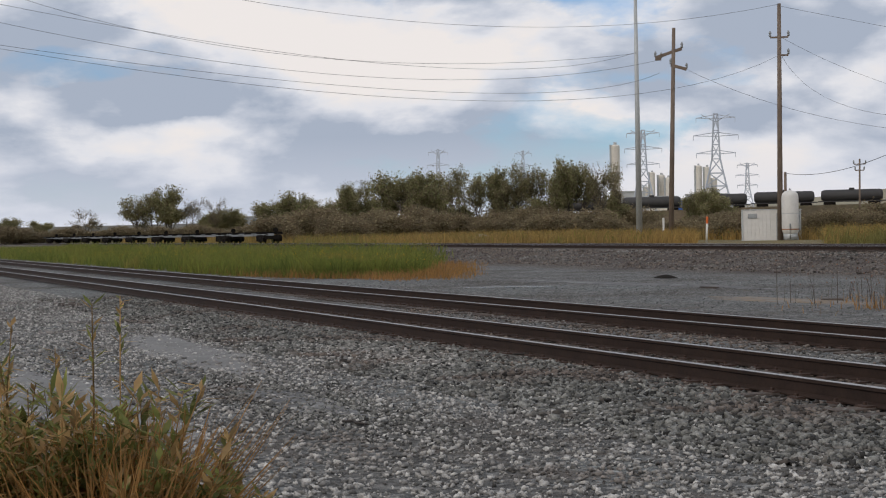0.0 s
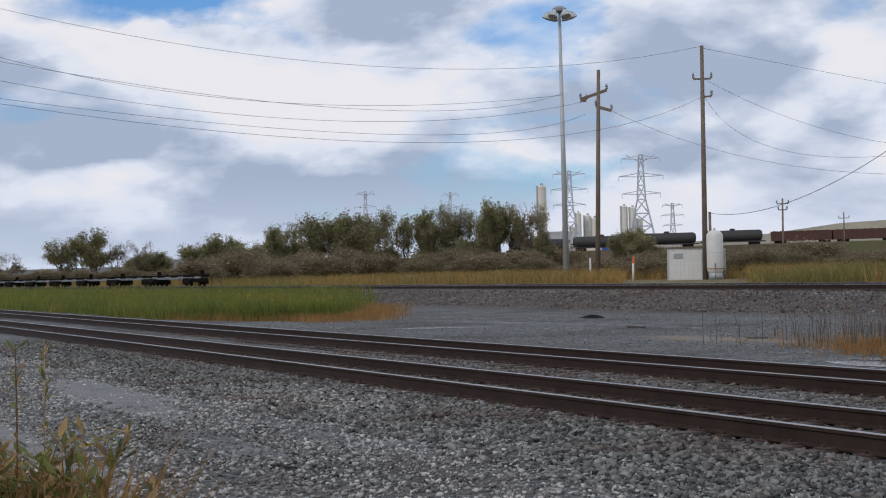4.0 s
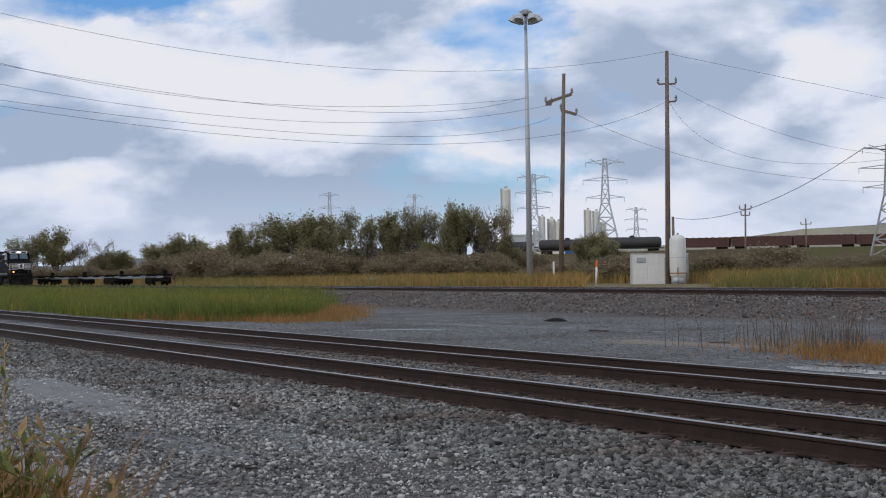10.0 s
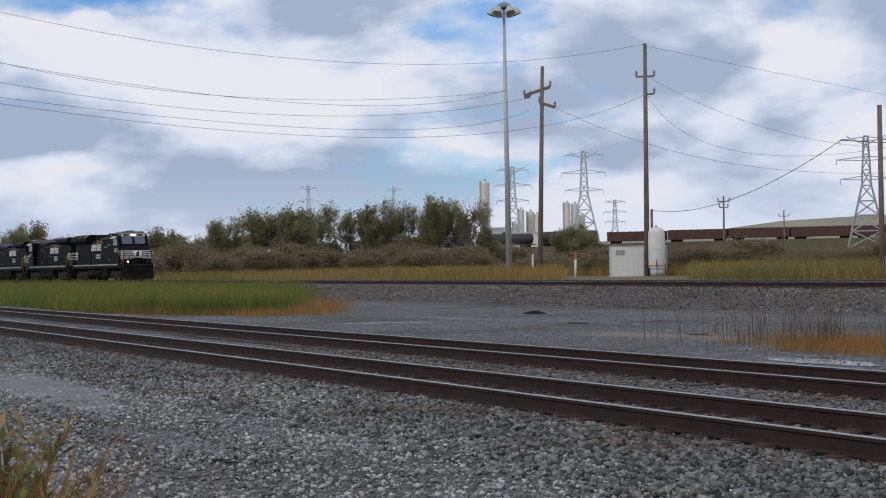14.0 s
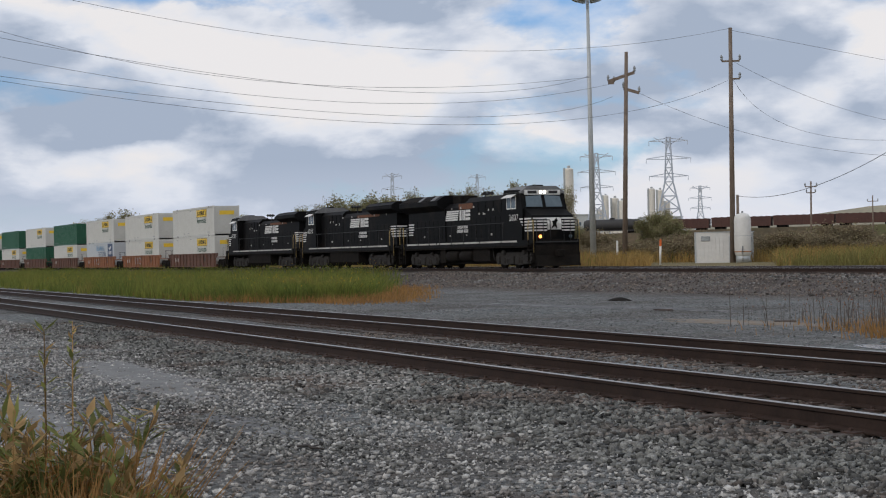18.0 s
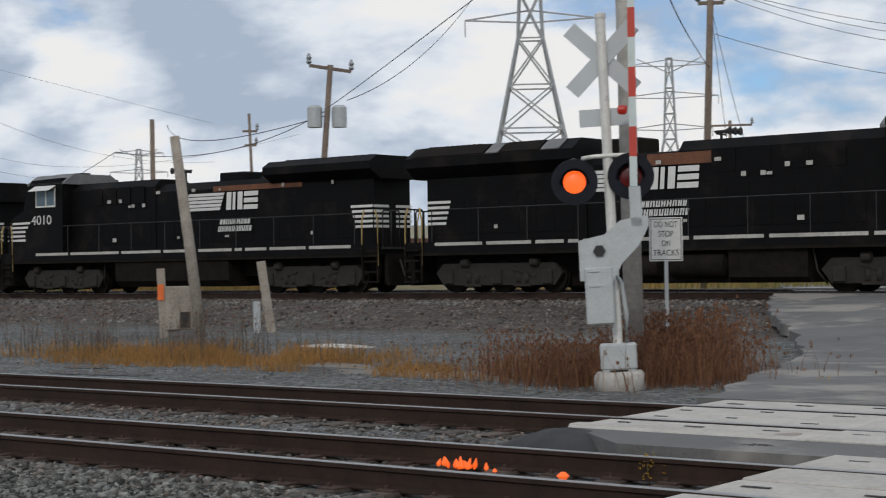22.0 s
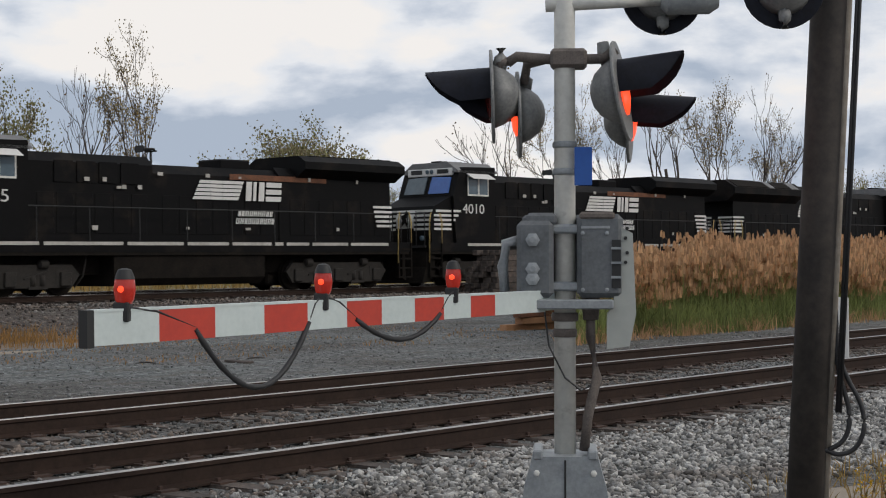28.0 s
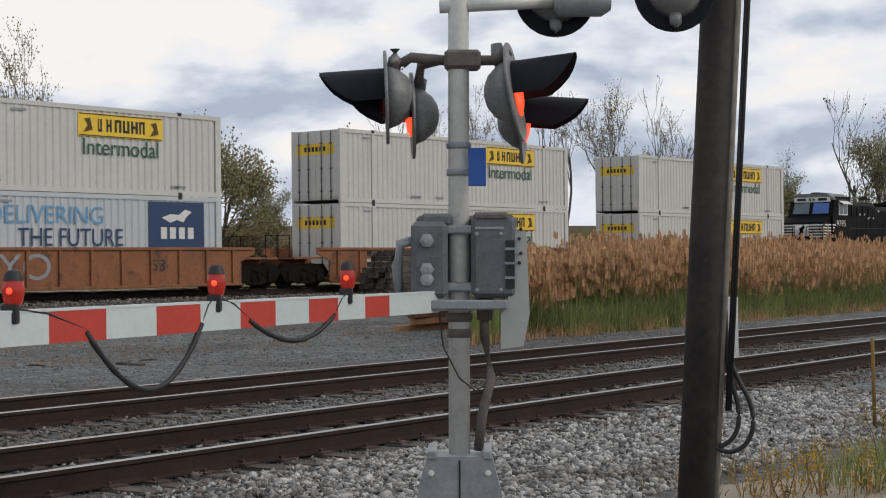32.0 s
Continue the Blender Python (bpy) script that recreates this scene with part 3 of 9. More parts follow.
def lathe(bm, prof, axis_pose=None, n=16):
    """A profile of (radius, height) turned about z, laid by a pose."""
    m = axis_pose or Matrix()
    rings = [[bm.verts.new(m @ Vector((r * math.cos(k * math.tau / n), r * math.sin(k * math.tau / n), z))) for k in range(n)] for r, z in prof]
    for r0, r1 in zip(rings, rings[1:]):
        for k in range(n):
            bm.faces.new((r0[k], r0[(k + 1) % n], r1[(k + 1) % n], r1[k])).smooth = True
    for i in range(1, len(prof) - 1):
        a = Vector((prof[i][0] - prof[i - 1][0], prof[i][1] - prof[i - 1][1]))
        b = Vector((prof[i + 1][0] - prof[i][0], prof[i + 1][1] - prof[i][1]))
        if a.length > 0 and b.length > 0 and a.angle(b) > 0.7:
            for k in range(n):
                bm.edges.get((rings[i][k], rings[i][(k + 1) % n])).smooth = False
    bm.faces.new(rings[0][::-1])
    bm.faces.new(rings[-1])
    return bm


def mesh_of(bm, mat, name):
    me = bpy.data.meshes.new(name)
    bmesh.ops.recalc_face_normals(bm, faces=bm.faces)
    bm.to_mesh(me)
    bm.free()
    me.materials.append(mat)
    return me


def part(name, bm, mat, parent, label=""):
    me = bm if isinstance(bm, bpy.types.Mesh) else mesh_of(bm, mat, name)
    ob = new(name, me)
    ob.parent = parent
    return tagged(ob, label)


def thing(name, label, category, at=None, group="", kind=""):
    ob = new(name)
    ob.empty_display_size = 0.2
    if at is not None:
        ob.matrix_basis = at
    return tagged(ob, label, category, group, kind)


def solo(name, bm, mat, label, category, at=None, group="", kind=""):
    ob = new(name, bm if isinstance(bm, bpy.types.Mesh) else mesh_of(bm, mat, name))
    if at is not None:
        ob.matrix_basis = at
    return tagged(ob, label, category, group, kind)


def mesh_raw(name, verts, faces, mat):
    """A mesh from arrays; all faces have the same number of corners."""
    verts, faces = np.asarray(verts, np.float32), np.asarray(faces, np.int32)
    me = bpy.data.meshes.new(name)
    n = faces.shape[1]
    me.vertices.add(len(verts))
    me.vertices.foreach_set("co", verts.ravel())
    me.loops.add(faces.size)
    me.loops.foreach_set("vertex_index", faces.ravel())
    me.polygons.add(len(faces))
    me.polygons.foreach_set("loop_start", np.arange(0, faces.size, n, dtype=np.int32))
    me.polygons.foreach_set("loop_total", np.full(len(faces), n, np.int32))
    me.update(calc_edges=True)
    me.materials.append(mat)
    return me


def words(name, text, size, mat, parent, m, width=0.0, label=""):
    """Flat lettering in the parent's space: size is the letters' height, width stretches the line to that length; m stands it up."""
    cu = bpy.data.curves.new(name, "FONT")
    cu.body, cu.size, cu.align_x, cu.align_y, cu.extrude = text, size * 1.4, "CENTER", "CENTER", 0.002
    tmp = new(name, cu)
    dg = bpy.context.evaluated_depsgraph_get()
    me = bpy.data.meshes.new_from_object(tmp.evaluated_get(dg))
    bpy.data.objects.remove(tmp)
    me.materials.clear()
    me.materials.append(mat)
    ob = new(name, me)
    ob.parent = parent
    stretch = 1.0
    if width and ob.dimensions.x > 0.01:
        stretch = width / max(v.co.x for v in me.vertices) / 2 if len(me.vertices) else 1.0
    me.transform(m @ Matrix.Diagonal((stretch, 1, 1, 1)))
    return tagged(ob, label)


NEAR = pose(0, 0, 0, 90, 0, 0)       # lettering that faces -y
EAST = pose(0, 0, 0, 90, 0, 90)      # lettering that faces +x
WEST = pose(0, 0, 0, 90, 0, -90)     # lettering that faces -x


def shift(x, y, z):
    return Matrix.Translation((x, y, z))


# the lie of the land
RAIL_TOP, FAR_TOP = 0.2, 0.81
TRACK_A, TRACK_B = 10.2, 14.37       # centre lines, metres from the camera
FAR_Y, FAR_SLOPE = 42.86, -0.0255    # the train's line: y = FAR_Y + FAR_SLOPE * x
FAR_BEND = -0.00015                  # it bends gently towards the camera's side far off


def far_y(x):
    w = max(min(x, 150.0), -320.0)
    return FAR_Y + FAR_SLOPE * x + FAR_BEND * w * w / 2 + (x - w) * FAR_BEND * w


def far_turn(x):
    return math.degrees(math.atan(FAR_SLOPE + FAR_BEND * max(min(x, 150.0), -320.0)))


BASINS = ((-21.2, 18.0, 1.8), (-44.3, 20.5, 2.4), (-8.6, 3.55, 0.8))     # where water stands


def height(x, y):
    """The ground's height."""
    d = y - (far_y(x) - FAR_Y)
    up = min(max((d - 33.0) / 6.0, 0.0), 1.0)
    z = 0.56 * up * up * (3 - 2 * up)
    z += 0.03 * noise.noise((x * 0.35, y * 0.35, 0.0)) + 0.05 * noise.noise((x * 0.07, y * 0.07, 3.0))
    if 7.0 < y < 17.2:
        z = z * 0.4 - 0.01
    for px, py, r in BASINS:
        f = min(max(1.8 - math.hypot(x - px, y - py) / r, 0.0), 1.0)
        z += (0.01 - z) * f
    return z


def axis_steps(lo, hi, fine_lo, fine_hi, step, grow=1.25):
    mid = list(np.arange(fine_lo, fine_hi, step))
    a, s = [], step
    x = fine_lo
    while x > lo:
        s *= grow
        x -= s
        a.append(max(x, lo))
    b, s, x = [], step, mid[-1]
    while x < hi:
        s *= grow
        x += s
        b.append(min(x, hi))
    return a[::-1] + mid + b


def build_ground():
    xs = axis_steps(-4500, 4500, -75, 60, 0.6)
    ys = axis_steps(-3000, 4500, 2, 46, 0.5)
    verts = [(x, y, height(x, y) if abs(x) < 400 and abs(y) < 400 else 0.5 * (y > 30)) for y in ys for x in xs]
    nx = len(xs)
    faces = [(j * nx + i, j * nx + i + 1, (j + 1) * nx + i + 1, (j + 1) * nx + i) for j in range(len(ys) - 1) for i in range(nx - 1)]
    me = mesh_raw("ground", verts, faces, M["ground"])
    me.polygons.foreach_set("use_smooth", np.ones(len(faces), bool))
    solo("ground", me, None, "grey crushed stone yard running out to a dry field", "ground", kind="structure")


build_ground()


# railway tracks
RAIL_PROFILE = [(-0.07, -0.185), (0.07, -0.185), (0.07, -0.17), (0.012, -0.145), (0.012, -0.045), (0.036, -0.035), (0.036, -0.004), (0.03, 0.0), (-0.03, 0.0), (-0.036, -0.004), (-0.036, -0.035), (-0.012, -0.045), (-0.012, -0.145), (-0.07, -0.17)]


def sweep(bm, outline, line):
    """An outline (across, up) carried along points (x, y)."""
    rings = [[bm.verts.new((x, y + u, v)) for u, v in outline] for x, y in line]
    n = len(outline)
    for r0, r1 in zip(rings, rings[1:]):
        for k in range(n):
            bm.faces.new((r0[k], r0[(k + 1) % n], r1[(k + 1) % n], r1[k]))
    bm.faces.new(rings[0])
    bm.faces.new(rings[-1][::-1])
    return bm


def make_track(label, x0, x1, tie_x0, tie_x1, at, group, spacing=0.52, shape=None):
    """shape(x): how far the line lies from y = 0, and its turn in degrees."""
    t = thing("railway_track", label, "railway track", at, group, "structure")
    shape = shape or (lambda x: (0.0, 0.0))
    xs = [x0, x1] if shape(x0)[0] == 0 else list(np.arange(x0, 200, 10)) + [x1]
    for y in (-0.7525, 0.7525):
        r = part("rail", sweep(bm_new(), [(y + u, v) for u, v in RAIL_PROFILE], [(x, shape(x)[0]) for x in xs]), M["rail"], t, "brown steel rail")
        part("running_surface", sweep(bm_new(), [(y - 0.033, -0.002), (y + 0.033, -0.002), (y + 0.031, 0.0035), (y - 0.031, 0.0035)], [(x, shape(x)[0]) for x in xs]), M["rail_top"], r, "polished rail head")
    shapes = []
    rnd = random.Random(5)
    for k in range(4):
        bm = bm_new()
        box(bm, -0.11, 0.11, -1.3, 1.3, -0.36, -0.185, 0.012)
        for v in bm.verts:
            v.co += Vector((rnd.uniform(-.008, .008), rnd.uniform(-.03, .03), rnd.uniform(-.006, .006)))
        shapes.append(mesh_of(bm, M["tie"], "tie"))
    plate = bm_new()
    for y in (-0.7525, 0.7525):
        box(plate, -0.09, 0.09, y - 0.18, y + 0.18, -0.187, -0.168)
        for s in (-1, 1):
            box(plate, -0.05, -0.02, y + s * 0.09, y + s * 0.12, -0.168, -0.14)
    plate = mesh_of(plate, M["plate"], "tie_plate")
    x = tie_x0
    while x < tie_x1:
        ob = part("tie", rnd.choice(shapes), None, t)
        ob.matrix_basis = pose(x + rnd.uniform(-.04, .04), shape(x)[0] + rnd.uniform(-.06, .06), rnd.uniform(-.012, .008), 0, 0, shape(x)[1] + rnd.uniform(-2, 2))
        part("tie_plate", plate, None, ob)
        x += spacing
    return t


make_track("near single line with rusty rails on worn timber ties", -700, 700, -42, 44, pose(0, TRACK_A, RAIL_TOP), "tracks over the road crossing")
make_track("second line with rusty rails in brown ballast", -700, 700, -48, 50, pose(0, TRACK_B, RAIL_TOP), "tracks over the road crossing")
make_track("far line on a raised brown ballast bank", -900, 700, -75, 75, pose(0, 0, FAR_TOP), "tracks over the road crossing", 0.55, lambda x: (far_y(x), far_turn(x)))
make_track("siding behind the far line holding empty flat cars", -900, 500, -200, -150, pose(0, 5.5, FAR_TOP - 0.03), "tracks over the road crossing", 0.6, lambda x: (far_y(x), far_turn(x)))


# the freight train
def wheel_mesh():
    bm = bm_new()
    lathe(bm, [(0.50, -0.07), (0.53, -0.06), (0.53, 0.05), (0.57, 0.06), (0.57, 0.08), (0.50, 0.08)], pose(0, 0, 0, 90), 20)
    return mesh_of(bm, M["grime"], "wheel")


WHEEL = wheel_mesh()


def truck(parent, x, axles, mat, frame_z=0.55, small=False):
    """A bogie: side frames, springs, axle boxes and wheels."""
    bm = bm_new()
    reach = max(axles) + 0.55
    for s in (-1, 1):
        y0, y1 = (0.98, 1.12) if s > 0 else (-1.12, -0.98)
        prism(bm, [(x - reach, frame_z + 0.1), (x - reach + 0.3, frame_z + 0.42), (x + reach - 0.3, frame_z + 0.42), (x + reach, frame_z + 0.1), (x + reach - 0.3, frame_z - 0.3), (x - reach + 0.3, frame_z - 0.3)], "y", y0, y1)
        for a in axles:
            box(bm, x + a - 0.2, x + a + 0.2, s * 1.12 - 0.09, s * 1.12 + 0.09, frame_z - 0.26, frame_z + 0.2, 0.03)
        for a, b in zip(axles, axles[1:]):
            for k in (-0.17, 0.17):
                tube(bm, [(x + (a + b) / 2 + k, s * 1.08, frame_z - 0.24), (x + (a + b) / 2 + k, s * 1.08, frame_z + 0.1)], 0.11, 8)
            box(bm, x + (a + b) / 2 - 0.34, x + (a + b) / 2 + 0.34, s * 1.06 - 0.1, s * 1.06 + 0.1, frame_z - 0.34, frame_z - 0.24)
    for a in axles[:-1]:
        bar(bm, (x + a + 0.6, 1.14, frame_z + 0.22), (x + a + 1.5, 1.14, frame_z - 0.02), 0.05)
        bar(bm, (x + a + 0.6, -1.14, frame_z + 0.22), (x + a + 1.5, -1.14, frame_z - 0.02), 0.05)
    # filled solid between the wheels, so that no light shows through
    box(bm, x - reach + 0.35, x + reach - 0.35, -1.0, 1.0, frame_z - 0.02, frame_z + 0.36)
    for a in axles:
        box(bm, x + a - 0.34, x + a + 0.34, -1.13, 1.13, frame_z - 0.06, frame_z + 0.3)
    t = part("bogie", bm, mat, parent, "dusty bogie with coil springs")
    for a in axles:
        for s in (-1, 1):
            w = part("wheel", WHEEL, None, t)
            w.matrix_basis = pose(x + a, s * 0.76, 0.46 if small else 0.53, 0, 0, 0 if s > 0 else 180) @ Matrix.Diagonal((0.87, 1, 0.87, 1) if small else (1, 1, 1, 1))
    return t


def emblem(parent, x, z, s, side, flip):
    """The white flag of stripes, the slanted bars beside it, and two lines of lettering as plain bars."""
    y = side * s
    bm = bm_new()
    for k in range(5):
        z0 = z + 0.62 - k * 0.128
        a, b = -1.62 - k * 0.07, 0.32 - k * 0.055
        for c, d in ((a, -1.20), (-1.185, -0.64), (-0.625, b)):
            prism(bm, [(x + flip * c, z0), (x + flip * d, z0), (x + flip * (d - (0.05 if d == b else 0.0)), z0 - 0.098), (x + flip * (c - (0.06 if c == a else 0.0)), z0 - 0.098)], "y", y - 0.006, y + 0.006)
    part("emblem_stripes", bm, M["white"], parent, "white stripes fading to a point")
    for pts in ([(0.45, 0.62), (0.70, 0.62), (0.65, 0.0), (0.40, 0.0)],
                [(0.78, 0.62), (0.92, 0.62), (0.87, 0.0), (0.73, 0.0)],
                [(1.04, 0.62), (1.29, 0.62), (1.24, 0.0), (0.99, 0.0)],
                [(1.38, 0.62), (2.10, 0.62), (2.08, 0.46), (1.36, 0.46)],
                [(1.36, 0.39), (2.08, 0.39), (2.06, 0.23), (1.34, 0.23)],
                [(1.34, 0.16), (2.06, 0.16), (2.04, 0.0), (1.32, 0.0)]):
        part("emblem_bar", prism(bm_new(), [(x + flip * u, z + v) for u, v in pts], "y", y - 0.006, y + 0.006), M["white"], parent, "slanted white bar")
    bm = bm_new()
    for z0, a, b in ((z - 0.50, 0.05, 1.60), (z - 0.75, -0.06, 1.72)):
        u = a
        rnd = random.Random(int(z0 * 100))
        while u < b:
            w = rnd.uniform(0.11, 0.16)
            for c, d, lo, hi in ((0, 0.05, 0, 0.19), (w - 0.05, w, 0, 0.19), (0.05, w - 0.05, rnd.choice((0, 0.075, 0.15)), 0)):
                hi = hi or lo + 0.04
                prism(bm, [(x + flip * (u + c + lo * 0.2), z0 + lo), (x + flip * (u + d + lo * 0.2), z0 + lo), (x + flip * (u + d + hi * 0.2), z0 + hi), (x + flip * (u + c + hi * 0.2), z0 + hi)], "y", y - 0.006, y + 0.006)
            u += w + 0.045
    part("lettering", bm, M["white"], parent, "two lines of white lettering")


def taller(t):
    """The body stands a little higher over its bogies."""
    for ob in t.children_recursive:
        if ob.data is not WHEEL and not ob.name.startswith("bogie"):
            for v in ob.data.vertices:
                v.co.z = v.co.z if v.co.z < 0.5 else 0.5 + (v.co.z - 0.5) * 1.072


def make_loco(label, number, kind, facing):
    """A six-axle road locomotive, nose to +x, rails at z = 0. facing +1: nose leads; -1: it runs backwards. kind 'wide': big radiator wings."""
    t = thing("locomotive", label, "locomotive", group="locomotives of the train")
    B = M["black"]
    L = 10.55
    # frame, sill stripe, walkway
    bm = bm_new()
    prism(bm, [(-L, 1.28), (L, 1.28), (L, 1.62), (-L, 1.62)], "y", -1.5, 1.5)
    part("frame", bm, B, t)
    for s in (-1, 1):
        x = -L + 1.3
        for w in (2.1, 1.9, 1.2, 0.5, 1.9, 1.9, 2.4, 3.1, 2.2):
            bm = bm_new()
            box(bm, x, min(x + w - 0.12, L - 1.2), s * 1.5 - 0.008, s * 1.5 + 0.008, 1.50, 1.60)
            part("sill_stripe", bm, M["stripe"], t)
            x += w + 0.05
            if x > L - 1.6:
                break
    # long hood in sections
    if kind == "wide":
        hood = [(-9.9, -3.5, 1.05, 3.95), (-3.5, -0.2, 0.98, 4.02), (-0.2, 6.55, 1.0, 4.28)]
    else:
        hood = [(-9.9, -4.2, 0.98, 4.1), (-4.2, 1.4, 0.95, 4.0), (1.4, 6.5, 0.98, 4.22)]
    for x0, x1, w, top in hood:
        bm = bm_new()
        prism(bm, [(-w, 1.62), (w, 1.62), (w, top - 0.28), (w - 0.3, top), (-w + 0.3, top), (-w, top - 0.28)], "x", x0, x1)
        h = part("hood", bm, B, t)
        x = x0 + 0.25
        while x < x1 - 0.8:
            for s in (-1, 1):
                bm = bm_new()
                box(bm, x, x + 0.62, s * w - 0.014, s * w + 0.014, 1.85, min(top - 0.75, 3.05), 0.008)
                part("hood_door", bm, B, h)
            x += 0.72
    # radiator end
    bm = bm_new()
    if kind == "wide":
        prism(bm, [(-1.05, 3.6), (-1.52, 3.95), (-1.52, 4.24), (-0.95, 4.58), (0.95, 4.58), (1.52, 4.24), (1.52, 3.95), (1.05, 3.6)], "x", -10.45, -3.7)
    else:
        prism(bm, [(-0.98, 3.75), (-1.5, 4.05), (-1.5, 4.3), (-1.15, 4.5), (1.15, 4.5), (1.5, 4.3), (1.5, 4.05), (0.98, 3.75)], "x", -10.2, -5.0)
    wing = part("radiator_wing", bm, B, t, "overhanging radiator housing")
    if kind == "wide":
        for x0, x1, m in ((-10.2, -7.2, "grime"), (-7.1, -6.6, "roof_grey"), (-6.5, -5.0, "grime"), (-4.9, -4.2, "roof_grey")):
            for s in (-1, 1):
                bm = bm_new()
                a, b = Vector((0, s * 1.0, 4.56)), Vector((0, s * 1.50, 4.26))
                prism(bm, [(a.y, a.z), (b.y, b.z), (b.y, b.z + 0.03), (a.y, a.z + 0.03)], "x", x0, x1)
                part("roof_panel", bm, M[m], wing)
        for k in range(10):
            bm = bm_new()
            box(bm, -9.9 + k * 0.23, -9.8 + k * 0.23, -0.9, 0.9, 4.58, 4.62)
            part("roof_slat", bm, M["grime"], wing)
    else:
        for k in range(12):
            bm = bm_new()
            box(bm, -9.9 + k * 0.36, -9.66 + k * 0.36, -1.0, 1.0, 4.50, 4.54)
            part("roof_slat", bm, M["grime"], wing)
    # exhaust, horn and roof gear
    bm = bm_new()
    box(bm, -3.2, -1.8, -0.6, 0.6, 3.95, 4.5 if kind == "wide" else 4.3, 0.05)
    part("exhaust_housing", bm, M["grime"] if kind == "wide" else M["black"], t)
    for s in (-1, 1):
        x1 = 0.9 if kind == "wide" else -1.9
        part("rust_streaked_panel", box(bm_new(), x1 - (2.2 if kind == "wide" else 4.6), x1, s * 1.0 - 0.012, s * 1.0 + 0.012, 3.62, 3.80 if kind != "wide" else 3.95), M["rust"], t, "patch of rust on the hood")
    bm = bm_new()
    for k, yy in enumerate((-0.22, 0.0, 0.22)):
        lathe(bm, [(0.035, 0), (0.04, 0.35), (0.12, 0.52), (0.115, 0.53)], pose(0.6 + 0.06 * k, yy, 4.52, 0, 90, 0), 10)
    bar(bm, (0.7, 0, 4.0), (0.7, 0, 4.5), 0.06)
    bar(bm, (0.7, -0.3, 4.46), (0.7, 0.3, 4.46), 0.05)
    part("horn", bm, M["ink"], t, "black air horn cluster")
    for k in range(4):
        x0 = 1.0 + k * 1.15 if kind == "wide" else 2.0 + k * 0.85
        for s in (-1, 1):
            part("intake_grille", box(bm_new(), x0, x0 + 0.7, s * 1.0 - 0.02, s * 1.0 + 0.02, 3.35, 3.98), M["black"], t, "dark square intake grille")
    # cab and nose
    bm = bm_new()
    prism(bm, [(6.5, 1.62), (8.9, 1.62), (9.05, 3.35), (8.7, 4.2), (8.45, 4.42), (6.5, 4.46)], "y", -1.48, 1.48)
    cab = part("cab", bm, B, t, "wide black cab")
    bm = bm_new()
    prism(bm, [(-1.48, 4.30), (-0.95, 4.62), (0.95, 4.62), (1.48, 4.30), (1.48, 4.22), (-1.48, 4.22)], "x", 6.35, 8.78)
    part("cab_roof", bm, M["roof_grey"], cab, "grey peaked cab roof")
    for k in range(6):
        part("roof_antenna", box(bm_new(), 6.8 + k * 0.3, 6.92 + k * 0.3, -0.25, 0.25, 4.62, 4.70), B, cab)
    for s in (-1, 1):
        for x0, x1 in ((6.98, 7.5), (7.58, 8.15)):
            bm = bm_new()
            box(bm, x0, x1, s * 1.485 - 0.012, s * 1.485 + 0.012, 3.42, 4.06)
            w = part("side_window", bm, M["glass"], cab, "cab side window")
            bm = bm_new()
            for a, b, c, d in ((x0 - .05, x1 + .05, 3.36, 3.42), (x0 - .05, x1 + .05, 4.06, 4.11), (x0 - .05, x0, 3.42, 4.06), (x1, x1 + .05, 3.42, 4.06)):
                box(bm, a, b, s * 1.49 - 0.02, s * 1.49 + 0.02, c, d)
            part("window_frame", bm, M["pipe"], w, "bright window frame")
        bm = bm_new()
        prism(bm, [(s * 1.49, 4.16), (s * 1.85, 3.98), (s * 1.85, 4.0), (s * 1.49, 4.19)], "x", 6.9, 8.25)
        part("sun_visor", bm, M["white"], cab, "tilted sunshade over the side window")
        words("road_number", number, 0.36, M["white"], cab, (shift(7.85, -1.496, 2.86) @ NEAR) if s < 0 else (shift(7.85, 1.496, 2.86) @ pose(0, 0, 0, 90, 0, 180)), 1.3, "white road number")
    bm = bm_new()
    prism(bm, [(8.85, 1.62), (10.2, 1.62), (10.28, 2.5), (10.05, 2.95), (9.0, 3.36), (8.85, 3.36)], "y", -1.36, 1.36)
    nose = part("nose", bm, B, t, "stubby black nose")
    for k in range(5):
        zz = 2.74 - k * 0.165
        for s in (-1, 1):
            part("nose_stripe", box(bm_new(), 8.62 + k * 0.16, 9.05, s * 1.484 - 0.006, s * 1.484 + 0.006, zz, zz + 0.085) if k < 3 else box(bm_new(), 8.95 + k * 0.04, 9.4, s * 1.368 - 0.006, s * 1.368 + 0.006, zz, zz + 0.085), M["white"], nose, "white speed stripe")
            part("nose_stripe", box(bm_new(), 9.06, 10.06 if k else 9.95, s * 1.366 - 0.006, s * 1.366 + 0.006, zz, zz + 0.085), M["white"], nose, "white speed stripe")
            part("front_stripe", bar(bm_new(), (10.29 - max(0, zz - 2.46) * 0.5, s * 0.5, zz + 0.04), (10.29 - max(0, zz - 2.46) * 0.5, s * 1.34, zz + 0.04), 0.03, 0.085), M["white"], nose, "white speed stripe")
    mark = part("nose_mark", prism(bm_new(), [(10.19, 2.05), (10.27, 2.5), (10.13, 2.82), (10.17, 2.82), (10.31, 2.5), (10.23, 2.05)], "y", -0.46, 0.46), M["white"], nose, "white field on the nose front")
